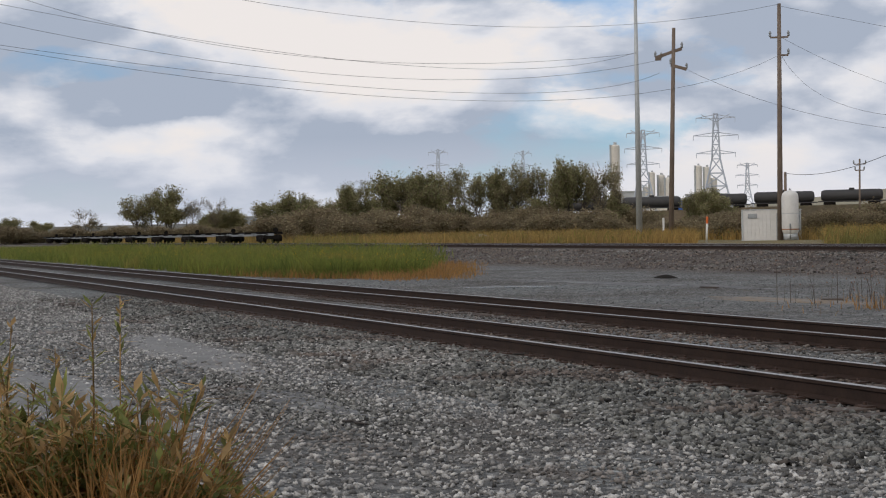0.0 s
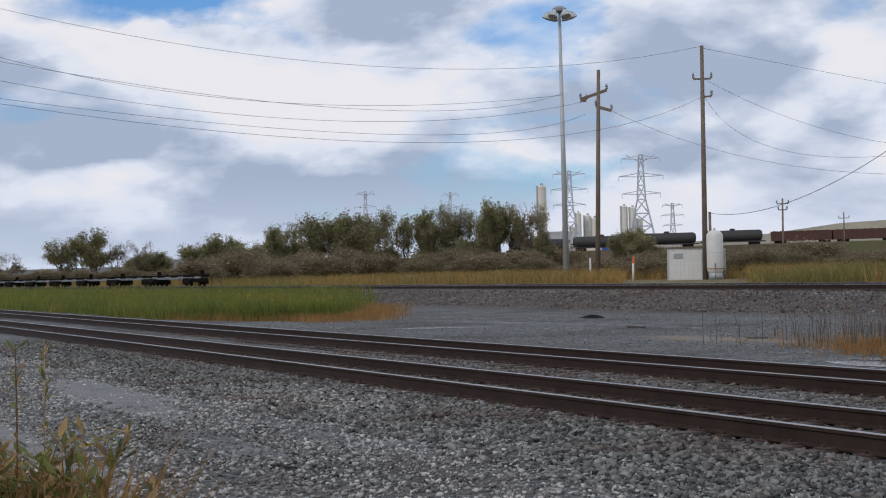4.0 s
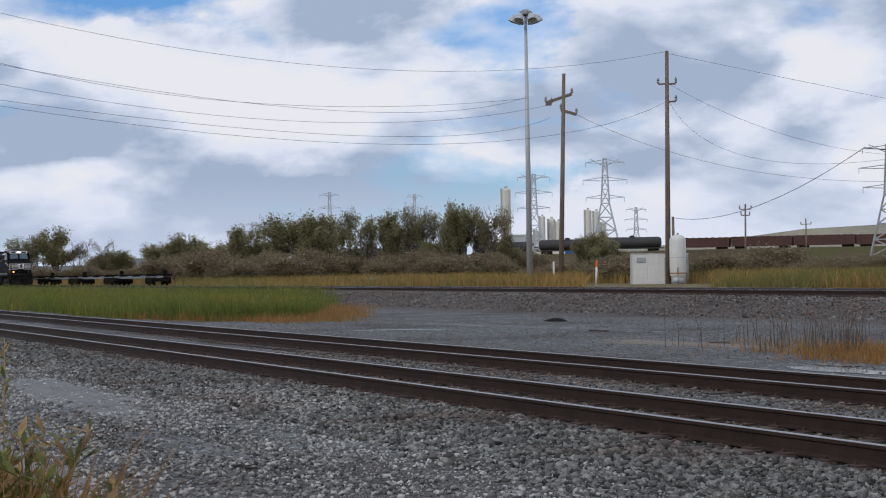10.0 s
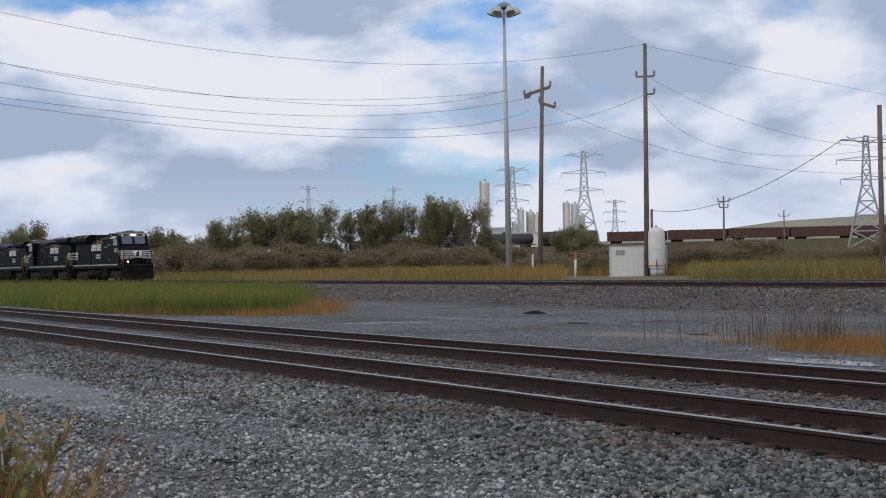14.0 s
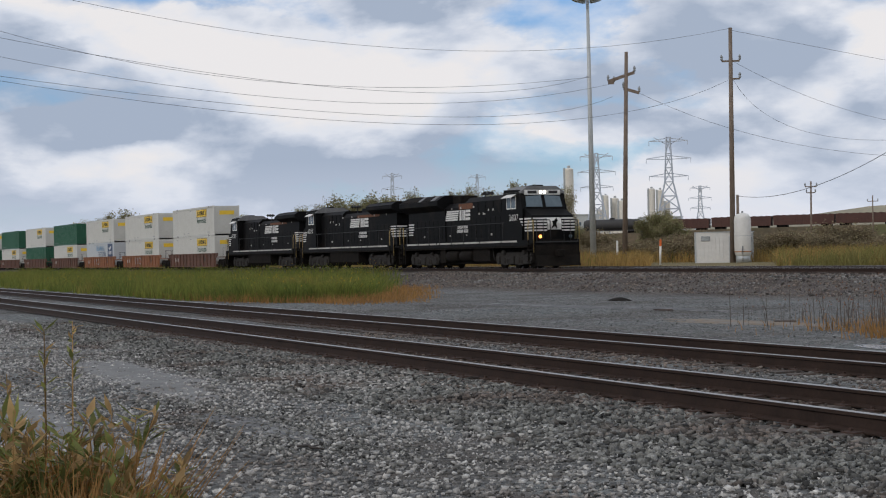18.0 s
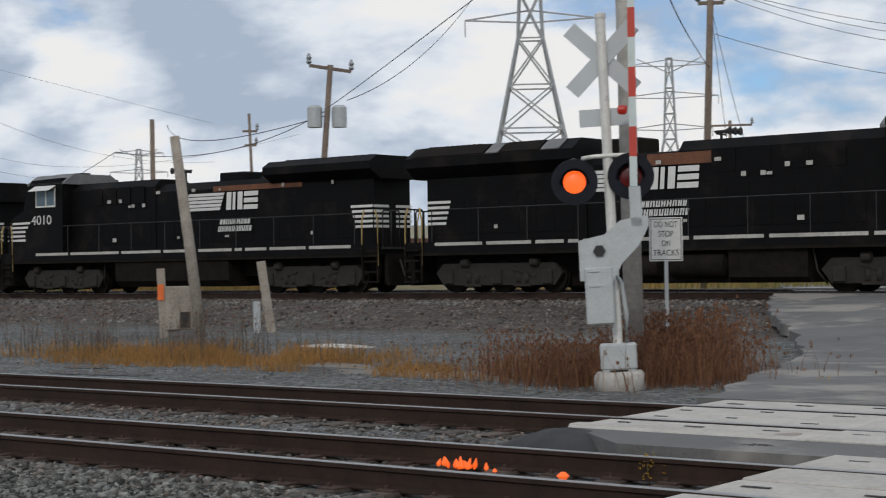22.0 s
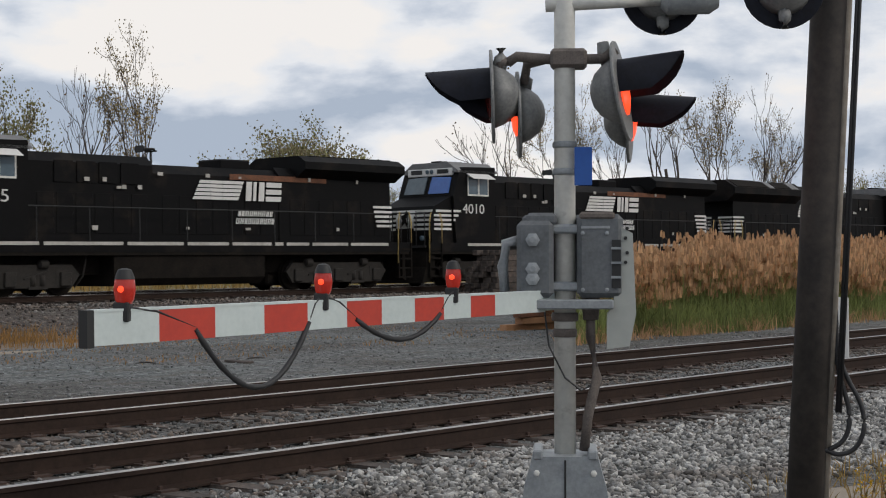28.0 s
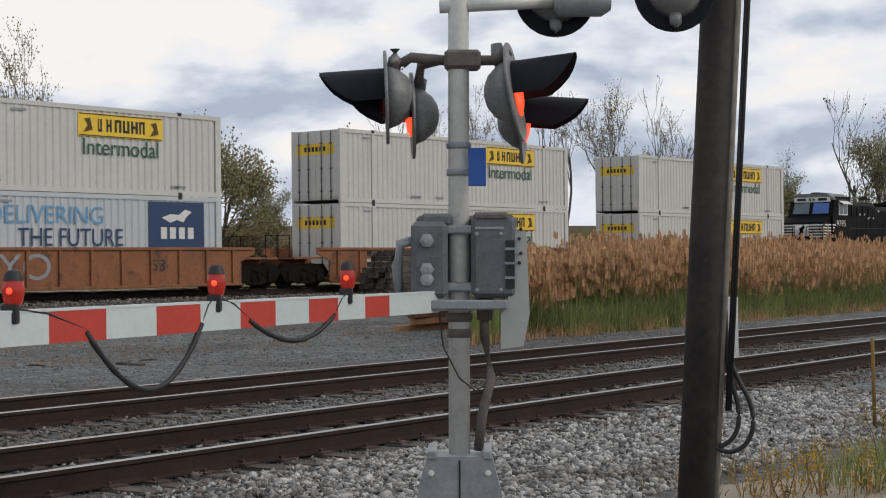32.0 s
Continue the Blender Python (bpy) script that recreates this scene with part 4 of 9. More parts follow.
    part("mark_figure", prism(bm_new(), [(-0.22, 2.2), (-0.1, 2.42), (-0.16, 2.62), (0.0, 2.66), (0.12, 2.8), (0.2, 2.66), (0.1, 2.5), (0.16, 2.2), (0.02, 2.36)], "x", 10.27, 10.325), B, mark, "dark angular figure")
    for s in (-1, 1):
        bm = bm_new()
        prism(bm, [(s * 0.12, 3.45), (s * 1.2, 3.45), (s * 1.15, 4.1), (s * 0.12, 4.15)], "x", 0, 0.03)
        me = mesh_of(bm, M["glass"] if s < 0 or kind == "wide" else M["blue_glass"], "windscreen")
        ob = part("windscreen", me, None, cab, "raked windscreen")
        me.transform(shift(9.055, 0, 3.35) @ pose(0, 0, 0, 0, -22.4, 0) @ shift(0, 0, -3.35))
    bm = bm_new()
    box(bm, 8.66, 8.80, -1.2, 1.2, 4.12, 4.40, 0.02)
    lampbox = part("headlight_box", bm, M["white"], cab, "pale number and headlight panel")
    for yy in (-0.12, 0.12):
        bm = bm_new()
        lathe(bm, [(0.085, 0), (0.085, 0.03), (0.06, 0.045)], pose(8.80, yy, 4.28, 0, 90, 0), 12)
        part("headlight", bm, M["lamp_white"] if facing > 0 else M["glass"], lampbox, "lit headlight" if facing > 0 else "")
    for s in (-1, 1):
        bm = bm_new()
        box(bm, 8.7, 8.81, s * 0.7 - 0.3, s * 0.7 + 0.3, 4.2, 4.36)
        part("number_board", bm, M["ink"], lampbox)
        bm = bm_new()
        lathe(bm, [(0.1, 0), (0.1, 0.06), (0.07, 0.09)], pose(10.35, s * 1.0, 1.78, 0, 90, 0), 12)
        part("ditch_light", bm, M["lamp_amber"] if facing > 0 and s < 0 else M["glass"], t, "amber ditch light" if facing > 0 else "")
    # platforms, steps, plough, couplers, rails to hold
    for e in (-1, 1):
        bm = bm_new()
        if e > 0:
            prism(bm, [(10.1, 0.35), (10.75, 0.12), (10.85, 0.14), (10.6, 0.75), (10.6, 1.3), (10.1, 1.3)], "y", -1.42, 1.42)
        else:
            prism(bm, [(-10.45, 0.35), (-10.6, 0.25), (-10.66, 0.27), (-10.6, 0.75), (-10.6, 1.3), (-10.45, 1.3)], "y", -1.1, 1.1)
        pl = part("pilot", bm, M["grime"], t, "snow plough pilot" if e > 0 else "")
        bm = bm_new()
        box(bm, e * 10.6 - 0.1, e * 10.855, -0.16, 0.16, 0.72, 1.0, 0.03)
        box(bm, e * 11.0 - 0.15, e * 11.0 + 0.16, -0.22, 0.22, 0.66, 1.06, 0.04)
        part("coupler", bm, M["grime"], pl)
        for s in (-1, 1):
            for k in range(4):
                part("step", box(bm_new(), e * 10.15 - 0.32, e * 10.15 + 0.32, s * 1.5 - 0.16, s * 1.5 + 0.02, 0.36 + k * 0.33, 0.42 + k * 0.33), M["grime"], t)
            bm = bm_new()
            for dx in (-0.34, 0.34):
                bar(bm, (e * 10.15 + dx, s * 1.5, 0.35), (e * 10.15 + dx, s * 1.5, 1.6), 0.05, 0.1)
            st = part("step_frame", bm, M["grime"], t)
            for dx in (-0.36, 0.36):
                bm = bm_new()
                tube(bm, [(e * 10.15 + dx, s * 1.52, 0.9), (e * 10.15 + dx, s * 1.52, 2.35), (e * 10.15 + dx * 0.7, s * 1.5, 2.7)], 0.028, 6)
                part("grab_rail", bm, M["yellow_rail"], st, "yellow grab rail")
            bm = bm_new()
            tube(bm, [(e * 10.6, s * 1.35, 1.5), (e * 10.6, s * 1.35, 2.62), (e * 10.6, s * 1.3, 2.68), (e * 10.6, s * 0.5, 2.68), (e * 10.6, s * 0.45, 2.62), (e * 10.6, s * 0.45, 1.5)], 0.03, 6)
            tube(bm, [(e * 10.6, s * 0.9, 1.5), (e * 10.6, s * 0.9, 2.68)], 0.025, 6)
            box(bm, min(e * 10.0, e * 10.64), max(e * 10.0, e * 10.64), s * 0.7 - 0.7, s * 0.7 + 0.7, 1.44, 1.52)
            part("end_rail", bm, M["ink"], t)
    for s in (-1, 1):
        rail = bm_new()
        tube(rail, [(-9.4, s * 1.45, 2.62), (6.5, s * 1.45, 2.62)], 0.018, 5)
        hr = part("handrail", rail, M["ink"], t)
        for k in range(9):
            bm = bm_new()
            tube(bm, [(-9.4 + k * 1.95, s * 1.46, 1.6), (-9.4 + k * 1.95, s * 1.45, 2.62)], 0.018, 5)
            part("stanchion", bm, M["ink"], hr)
    # tank and running gear
    # plain filler boxes, added to stop light passing under the body
    part("underframe", box(bm_new(), -9.9, 9.9, -0.62, 0.62, 0.62, 1.28), M["grime"], t)
    part("deck", box(bm_new(), -10.4, 10.4, -1.5, 1.5, 1.2, 1.3), M["grime"], t)
    bm = bm_new()
    if kind == "wide":
        prism(bm, [(-1.35, 0.45), (-1.1, 0.28), (1.1, 0.28), (1.35, 0.45), (1.35, 1.24), (-1.35, 1.24)], "x", 1.6, 4.1)
        prism(bm, [(-1.0, 0.28), (1.0, 0.28), (1.0, 1.24), (-1.0, 1.24)], "x", -3.4, 1.6)
        part("fuel_tank", bm, M["grime"], t, "dusty fuel tank")
        for s in (-1, 1):
            for x0 in (-2.6, -0.4):
                bm = bm_new()
                lathe(bm, [(0.05, 0), (0.3, 0.05), (0.34, 0.12), (0.34, 1.78), (0.3, 1.85), (0.05, 1.9)], pose(x0, s * 1.18, 0.78, 0, 90, 0), 14)
                part("air_tank", bm, M["grime"], t, "round air reservoir")
            bm = bm_new()
            box(bm, -3.6, -2.75, s * 1.3 - 0.1, s * 1.3 + 0.1, 0.35, 1.2, 0.02)
            part("battery_box", bm, M["grime"], t)
    else:
        prism(bm, [(-1.42, 0.5), (-1.15, 0.26), (1.15, 0.26), (1.42, 0.5), (1.42, 1.24), (-1.42, 1.24)], "x", -3.1, 3.3)
        part("fuel_tank", bm, M["grime"], t, "long dusty fuel tank")
    truck(t, 6.95, (-2.0, 0.0, 2.0), M["dust"])
    truck(t, -6.95, (-2.0, 0.0, 2.0), M["dust"])
    # motors and gear cases, added to close the bright gap over the rails
    for x in (-8.95, -6.95, -4.95, 4.95, 6.95, 8.95):
        part("traction_motor", box(bm_new(), x + 0.1, x + 0.95, -0.5, 0.5, 0.16, 0.75, 0.08), M["grime"], t)
        part("gear_case", box(bm_new(), x - 0.5, x + 0.45, 0.5, 0.66, 0.14, 0.9, 0.1), M["grime"], t)
    for s in (-1, 1):
        for x in (-8.4, -5.6, 5.6, 8.4):
            part("brake_cylinder", lathe(bm_new(), [(0.05, 0), (0.13, 0.03), (0.13, 0.3), (0.05, 0.34)], shift(x, s * 1.16, 0.95) @ pose(0, 0, 0, 0, 90), 10), M["dust"], t)
        part("sand_pipe", tube(bm_new(), [(4.2, s * 1.2, 1.2), (4.3, s * 1.15, 0.6), (4.5, s * 0.95, 0.25)], 0.03, 6), M["dust"], t)
        part("air_hose", tube(bm_new(), [(-10.6, s * 0.45, 1.1), (-10.85, s * 0.5, 0.6), (-11.05, s * 0.4, 0.5), (-11.1, s * 0.3, 0.75)], 0.03, 6), M["rubber"], t, "hanging black air hose")
    for s in (-1, 1):
        emblem(t, -1.59 if kind == "wide" else -2.2, 2.95, 1.02, s, 1 if s < 0 else -1)
        for k in range(5):
            bm = bm_new()
            zz = 2.82 - k * 0.165
            box(bm, -9.9, -8.9 - k * 0.05, s * 1.06 - 0.006, s * 1.06 + 0.006, zz, zz + 0.085)
            part("rear_stripe", bm, M["white"], t, "white speed stripe")
            part("rear_stripe", box(bm_new(), -9.912, -9.9, s * 0.6 - 0.4, s * 0.6 + 0.4, zz, zz + 0.085), M["white"], t, "white speed stripe")
        rnd = random.Random(3)
        for k in range(14):
            x0, z0 = rnd.uniform(-9, 5), rnd.choice((1.95, 2.0, 3.2, 3.4, 3.65))
            part("notice_plate", box(bm_new(), x0, x0 + rnd.uniform(0.1, 0.24), s * 1.065 - 0.004, s * 1.065 + 0.004, z0, z0 + rnd.uniform(0.07, 0.14)), M["stripe"], t, "small white notice")
    taller(t)
    return t


def make_container(label, mat, style):
    """A 53-foot box, 16.15 by 2.6 by 2.9 m, base at z = 0, centre at the origin."""
    t = thing("container", label, "container", group="stacked containers")
    L, W, H = 8.075, 1.3, 2.9
    bm = bm_new()
    # corrugated sides
    xs, ys = [], []
    n = 52
    for k in range(n):
        x = -L + 0.25 + k * (2 * L - 0.5) / n
        w = (2 * L - 0.5) / n
        xs += [x, x + w * 0.35, x + w * 0.5, x + w * 0.85]
        ys += [0, 0, 0.035, 0.035]
    for s in (-1, 1):
        lo = [bm.verts.new((x, s * (W - 0.02 - y), 0.16)) for x, y in zip(xs, ys)]
        hi = [bm.verts.new((x, s * (W - 0.02 - y), H - 0.14)) for x, y in zip(xs, ys)]
        for k in range(len(xs) - 1):
            bm.faces.new((lo[k], lo[k + 1], hi[k + 1], hi[k]))
    box(bm, -L + 0.02, L - 0.02, -W + 0.08, W - 0.08, 0.1, H - 0.04)
    part("corrugated_body", bm, mat, t)
    bm = bm_new()
    for s in (-1, 1):
        box(bm, -L, L, s * (W - 0.05) - 0.05, s * (W - 0.05) + 0.05, 0, 0.17)
        box(bm, -L, L, s * (W - 0.04) - 0.04, s * (W - 0.04) + 0.04, H - 0.15, H)
        for e in (-1, 1):
            box(bm, e * (L - 0.13) - 0.13, e * (L - 0.13) + 0.13, s * (W - 0.06) - 0.06, s * (W - 0.06) + 0.06, 0.17, H - 0.15)
            box(bm, e * (L - 2.0) - 0.06, e * (L - 2.0) + 0.06, s * (W - 0.03) - 0.035, s * (W - 0.03) + 0.035, 0.17, H - 0.15)
    part("corner_frame", bm, mat, t)
    for e in (-1, 1):
        for s in (-1, 1):
            bm = bm_new()
            box(bm, e * (L - 2.0) - 0.09, e * (L - 2.0) + 0.09, s * (W - 0.02) - 0.03, s * (W - 0.02) + 0.03, H - 0.1, H + 0.02)
            part("lifting_casting", bm, M["ink"], t, "dark corner casting")
            bm = bm_new()
            box(bm, e * (L - 2.0) - 0.09, e * (L - 2.0) + 0.09, s * (W - 0.02) - 0.03, s * (W - 0.02) + 0.03, 0.0, 0.12)
            part("lifting_casting", bm, M["ink"], t, "dark corner casting")
    # doors on the trailing end, plain wall on the leading end
    for s in (-1, 1):
        bm = bm_new()
        box(bm, -L - 0.012, -L + 0.03, min(0.01 * s, s * (W - 0.1)), max(0.01 * s, s * (W - 0.1)), 0.18, H - 0.16, 0.008)
        d = part("door", bm, mat, t, "end door")
        for yy in (0.35, 0.85):
            bm = bm_new()
            tube(bm, [(-L - 0.05, s * yy, 0.1), (-L - 0.05, s * yy, H - 0.08)], 0.022, 6)
            for zz in (0.4, 1.3, 2.3):
                box(bm, -L - 0.07, -L, s * yy - 0.06, s * yy + 0.06, zz, zz + 0.06)
            part("lock_bar", bm, M["case_grey"], d, "dark steel lock bar")
    bm = bm_new()
    for k in range(9):
        box(bm, L - 0.01, L + 0.02, -1.12 + k * 0.26, -1.0 + k * 0.26, 0.2, H - 0.2)
    part("front_wall_rib", bm, mat, t)
    rnd = random.Random(len(label))
    bm = bm_new()
    for k in range(7):
        for s in (-1, 1):
            x0, z0 = rnd.uniform(-L + 0.6, L - 1.2), rnd.choice((0.27, 0.27, 2.55))
            box(bm, x0, x0 + rnd.uniform(0.2, 0.7), s * W - 0.006, s * W + 0.006, z0, z0 + 0.08)
    part("marking_bars", bm, M["mech"], t, "faint grey markings")
    if style == "yellow":
        for s in (-1, 1):
            x0 = 3.43 if s < 0 else -3.43
            bm = bm_new()
            box(bm, x0 - 1.85, x0 + 1.85, s * W - 0.008, s * W + 0.012, 1.88, 2.66)
            lab = part("name_panel", bm, M["yellow"], t, "yellow name panel")
            y1 = s * (W + 0.016)
            bm = bm_new()
            for z0, z1 in ((1.90, 1.93), (2.61, 2.64)):
                box(bm, x0 - 1.8, x0 + 1.8, y1 - 0.004, y1 + 0.004, z0, z1)
            part("panel_border", bm, M["ink"], lab, "black border lines")
            bm = bm_new()
            for k, w in enumerate((0.14, 0.2, 0.26, 0.25, 0.27, 0.22)):
                a = x0 - 1.02 + k * 0.36
                box(bm, a, a + w * 0.36, y1 - 0.004, y1 + 0.004, 2.06, 2.48)
                box(bm, a + w * 0.74, a + w + 0.03, y1 - 0.004, y1 + 0.004, 2.06, 2.48)
                box(bm, a + w * 0.36, a + w * 0.74, y1 - 0.004, y1 + 0.004, 2.06 + 0.17 * (k % 3), 2.15 + 0.17 * (k % 3))
            part("name_bars", bm, M["ink"], lab, "black name bars")
            for a in (-1.65, 1.25):
                part("panel_scroll", prism(bm_new(), [(x0 + a, 2.0), (x0 + a + 0.4, 2.1), (x0 + a + 0.3, 2.5), (x0 + a + 0.05, 2.45), (x0 + a + 0.2, 2.25)], "y", y1 - 0.004, y1 + 0.004), M["leaf_gold"], lab, "small ornament")
            turn = NEAR if s < 0 else pose(0, 0, 0, 90, 0, 180)
            words("lettering", "Intermodal", 0.56, M["green_ink"], t, shift(x0, s * (W + 0.006), 1.52) @ turn, 3.3, "dark green lettering")
        bm = bm_new()
        box(bm, -L - 0.02, -L - 0.008, -1.0, 1.0, 1.9, 2.35)
        lab = part("end_panel", bm, M["yellow"], t, "yellow name panel on the doors")
        bm = bm_new()
        for k in range(6):
            box(bm, -L - 0.026, -L - 0.016, -0.55 + k * 0.2, -0.42 + k * 0.2, 2.03, 2.22)
        part("name_bars", bm, M["ink"], lab)
        bm = bm_new()
        box(bm, L + 0.012, L + 0.024, -0.75, 0.75, 2.0, 2.4)
        part("end_panel", bm, M["yellow"], t, "yellow name panel on the front wall")
    if style == "navy":
        bm = bm_new()
        box(bm, 4.6, 7.2, -W - 0.012, -W + 0.008, 0.25, 2.7)
        nav = part("name_panel", bm, M["navy"], t, "navy emblem panel")
        bm = bm_new()
        prism(bm, [(5.2, 2.15), (5.6, 2.28), (6.0, 2.26), (6.3, 2.45), (6.6, 2.36), (6.35, 2.2), (6.2, 2.0), (5.9, 2.08), (5.6, 1.98)], "y", -W - 0.02, -W - 0.01)
        for k in range(4):
            box(bm, 5.15 + k * 0.42, 5.42 + k * 0.42, -W - 0.02, -W - 0.01, 1.42, 1.82)
        part("emblem", bm, M["white"], nav, "white emblem and bars")
        words("lettering", "THE FUTURE", 0.6, M["navy"], t, shift(1.3, -W - 0.008, 1.42) @ NEAR, 4.3, "navy slogan")
        words("lettering", "DELIVERING", 0.6, M["sky_blue"], t, shift(0.3, -W - 0.008, 2.15) @ NEAR, 4.6, "pale blue slogan")
    return t


def make_well_car(label, mat):
    """One well unit, 23.4 m over the couplers; the load's floor is 0.42 m over the rails."""
    t = thing("well_car", label, "well car", group="well cars of the train")
    for s in (-1, 1):
        bm = bm_new()
        prism(bm, [(-8.9, 0.2), (8.9, 0.2), (8.9, 1.02), (9.6, 1.30), (9.6, 1.52), (-9.6, 1.52), (-9.6, 1.30), (-8.9, 1.02)], "y", s * 1.42 - 0.03, s * 1.42 + 0.03)
        side = part("side_sill", bm, mat, t)
        bm = bm_new()
        box(bm, -9.5, 9.5, s * 1.46 - 0.05, s * 1.46 + 0.05, 1.44, 1.54, 0.01)
        box(bm, -8.9, 8.9, s * 1.46 - 0.05, s * 1.46 + 0.05, 0.16, 0.26, 0.01)
        part("chord", bm, mat, side)
        for k in range(14):
            bm = bm_new()
            box(bm, -8.5 + k * 1.3, -8.4 + k * 1.3, s * 1.48 - 0.045, s * 1.48 + 0.045, 0.26, 1.44)
            part("side_rib", bm, mat, side)
        bm = bm_new()
        for k in range(3):
            box(bm, -6.7 + k * 0.5, -6.45 + k * 0.5, s * 1.452 - 0.005, s * 1.452 + 0.005, 0.7, 1.1)
        part("marking_bars", bm, M["stripe"], side, "pale bars of worn lettering")
        if mat is M["well"]:
            words("graffiti", "CYO", 0.85, M["mech"], side, shift(-1.2 if s < 0 else 1.2, s * 1.453, 0.86) @ (NEAR if s < 0 else pose(0, 0, 0, 90, 0, 180)), 3.0, "grey spray-painted letters")
        words("lettering", "53", 0.4, M["ink"], side, shift(4.9, s * 1.455, 0.9) @ (NEAR if s < 0 else pose(0, 0, 0, 90, 0, 180)), 0.6, "unit size")
    bm = bm_new()
    box(bm, -8.9, 8.9, -1.4, 1.4, 0.30, 0.41)
    part("floor", bm, mat, t)
    for e in (-1, 1):
        bm = bm_new()
        prism(bm, [(e * 8.9, 0.4), (e * 9.0, 1.15), (e * 10.9, 1.15), (e * 10.7, 0.75), (e * 10.7, 0.7), (e * 9.4, 0.8)], "y", -0.55, 0.55)
        box(bm, min(e * 9.2, e * 10.85), max(e * 9.2, e * 10.85), -1.4, 1.4, 1.10, 1.18)
        end = part("end_platform", bm, mat, t)
        bm = bm_new()
        box(bm, min(e * 11.0, e * 11.35), max(e * 11.0, e * 11.35), -0.15, 0.15, 0.72, 1.0, 0.03)
        part("coupler", bm, M["grime"], end)
        for yy in (-1.3, 1.3):
            bm = bm_new()
            tube(bm, [(e * 11.0, yy, 1.15), (e * 11.0, yy, 2.0), (e * 11.0, yy * 0.5, 2.0), (e * 11.0, yy * 0.5, 1.15)], 0.02, 5)
            part("end_rail", bm, M["grime"], end)
        truck(t, e * 9.95, (-0.80, 0.80), M["grime"], 0.5, True)
    return t


HALF_LOCO = 11.15
LOCOS = [
    (make_loco("black locomotive with white emblem and striped nose, leading", "3607", "wide", 1), 0.0, 1),
    (make_loco("black locomotive with rust-stained hood, running backwards", "4010", "plain", -1), -22.25, -1),
    (make_loco("black locomotive with blue-filmed windscreen, running backwards", "9795", "plain", -1), -44.3, -1),
]
CAR_PITCH = 22.6
white_box = make_container("off-white corrugated container with yellow name panels", M["box_white"], "yellow")
green_box = make_container("dark green corrugated container", M["box_green"], "plain")
grey_box = make_container("pale grey container with a navy emblem panel", M["box_grey"], "navy")
car_a = make_well_car("rust-brown double-stack well car", M["well_dark"])
car_b = make_well_car("orange-brown double-stack well car", M["well"])
STACK = [("a", "w", "w"), ("b", "w", "w"), ("b", "w", "n"), ("a", "g", "w"), ("a", "w", "g"), ("a", "g", "w"), ("a", "w", "g"), ("a", "w", "w"), ("a", "g", "g"), ("a", "w", "w")]
MOVERS = [(ob, off, turn, 0.0) for ob, off, turn in LOCOS]
used = set()
for k, (car, upper, lower) in enumerate(STACK):
    off = -67.7 - CAR_PITCH * k
    for src, z in ((car_b if car == "b" else car_a, 0.0), ({"w": white_box, "g": green_box, "n": grey_box}[lower], 0.42), ({"w": white_box, "g": green_box, "n": grey_box}[upper], 3.34)):
        ob = src if src not in used else copy_thing(src, Matrix())
        used.add(src)
        MOVERS.append((ob, off, 1, z))


# places named by heading: degrees clockwise from +y, seen from where the camera stands
def spot(az, d, z=None):
    x, y = d * math.sin(radians(az)), d * math.cos(radians(az))
    return Vector((x, y, height(x, y) if z is None else z))


def above(az, el, d):
    return spot(az, d, EYE.z + d * math.tan(radians(el)))


# road and crossing
def flat_patch(name, rings, mat, label, category, kind, thick=0.05):
    """A slab between a left and a right line of points (x, y, z), draped as given."""
    bm = bm_new()
    top = [[bm.verts.new(p) for p in pair] for pair in rings]
    low = [[bm.verts.new((p[0], p[1], p[2] - thick)) for p in pair] for pair in rings]
    for a, b, c, d in zip(top, top[1:], low, low[1:]):
        bm.faces.new((a[0], a[1], b[1], b[0]))
        bm.faces.new((c[0], d[0], d[1], c[1]))
        bm.faces.new((a[0], b[0], d[0], c[0]))
        bm.faces.new((a[1], c[1], d[1], b[1]))
    bm.faces.new((top[0][0], low[0][0], low[0][1], top[0][1]))
    bm.faces.new((top[-1][0], top[-1][1], low[-1][1], low[-1][0]))
    return solo(name, bm, mat, label, category, kind=kind)


def road_edge(pts, n=10):
    out = []
    for (x0, y0, z0), (x1, y1, z1) in zip(pts, pts[1:]):
        for k in range(n):
            f = k / n
            out.append((x0 + (x1 - x0) * f, y0 + (y1 - y0) * f, z0 + (z1 - z0) * f))
    return out + [pts[-1]]


rough = random.Random(8)
LEFT = [(x + rough.uniform(-.12, .12), y, z) for x, y, z in road_edge([(-8.6, 16.02, 0.2), (-11.7, 25.5, 0.12), (-14.4, 31.0, 0.20), (-17.5, 36.0, 0.5), (-20.2, 41.9, 0.79)])]
RIGHT = [(x + rough.uniform(-.12, .12), y, z) for x, y, z in road_edge([(2.0, 16.02, 0.2), (-1.4, 21.4, 0.13), (-3.9, 28.0, 0.20), (-5.2, 34.0, 0.5), (-6.4, 41.9, 0.79)])]
flat_patch("road", list(zip(LEFT, RIGHT)), M["asphalt"], "worn grey asphalt road with pale dusty patches", "road", "structure", 0.25)
flat_patch("road_middle_strip", [((-7.2, 11.86, 0.17), (3.3, 11.86, 0.17)), ((-8.2, 12.72, 0.18), (2.4, 12.72, 0.18))], M["asphalt"], "asphalt strip between the two near tracks", "road", "structure", 0.3)
flat_patch("road_near_side", [((3.0, -12.0, 0.03), (13.5, -12.0, 0.03)), ((-0.6, 3.0, 0.06), (8.0, 3.0, 0.06)), ((-4.0, 8.52, 0.18), (5.4, 8.52, 0.18))], M["asphalt"], "asphalt road on the near side of the tracks", "road", "structure", 0.3)
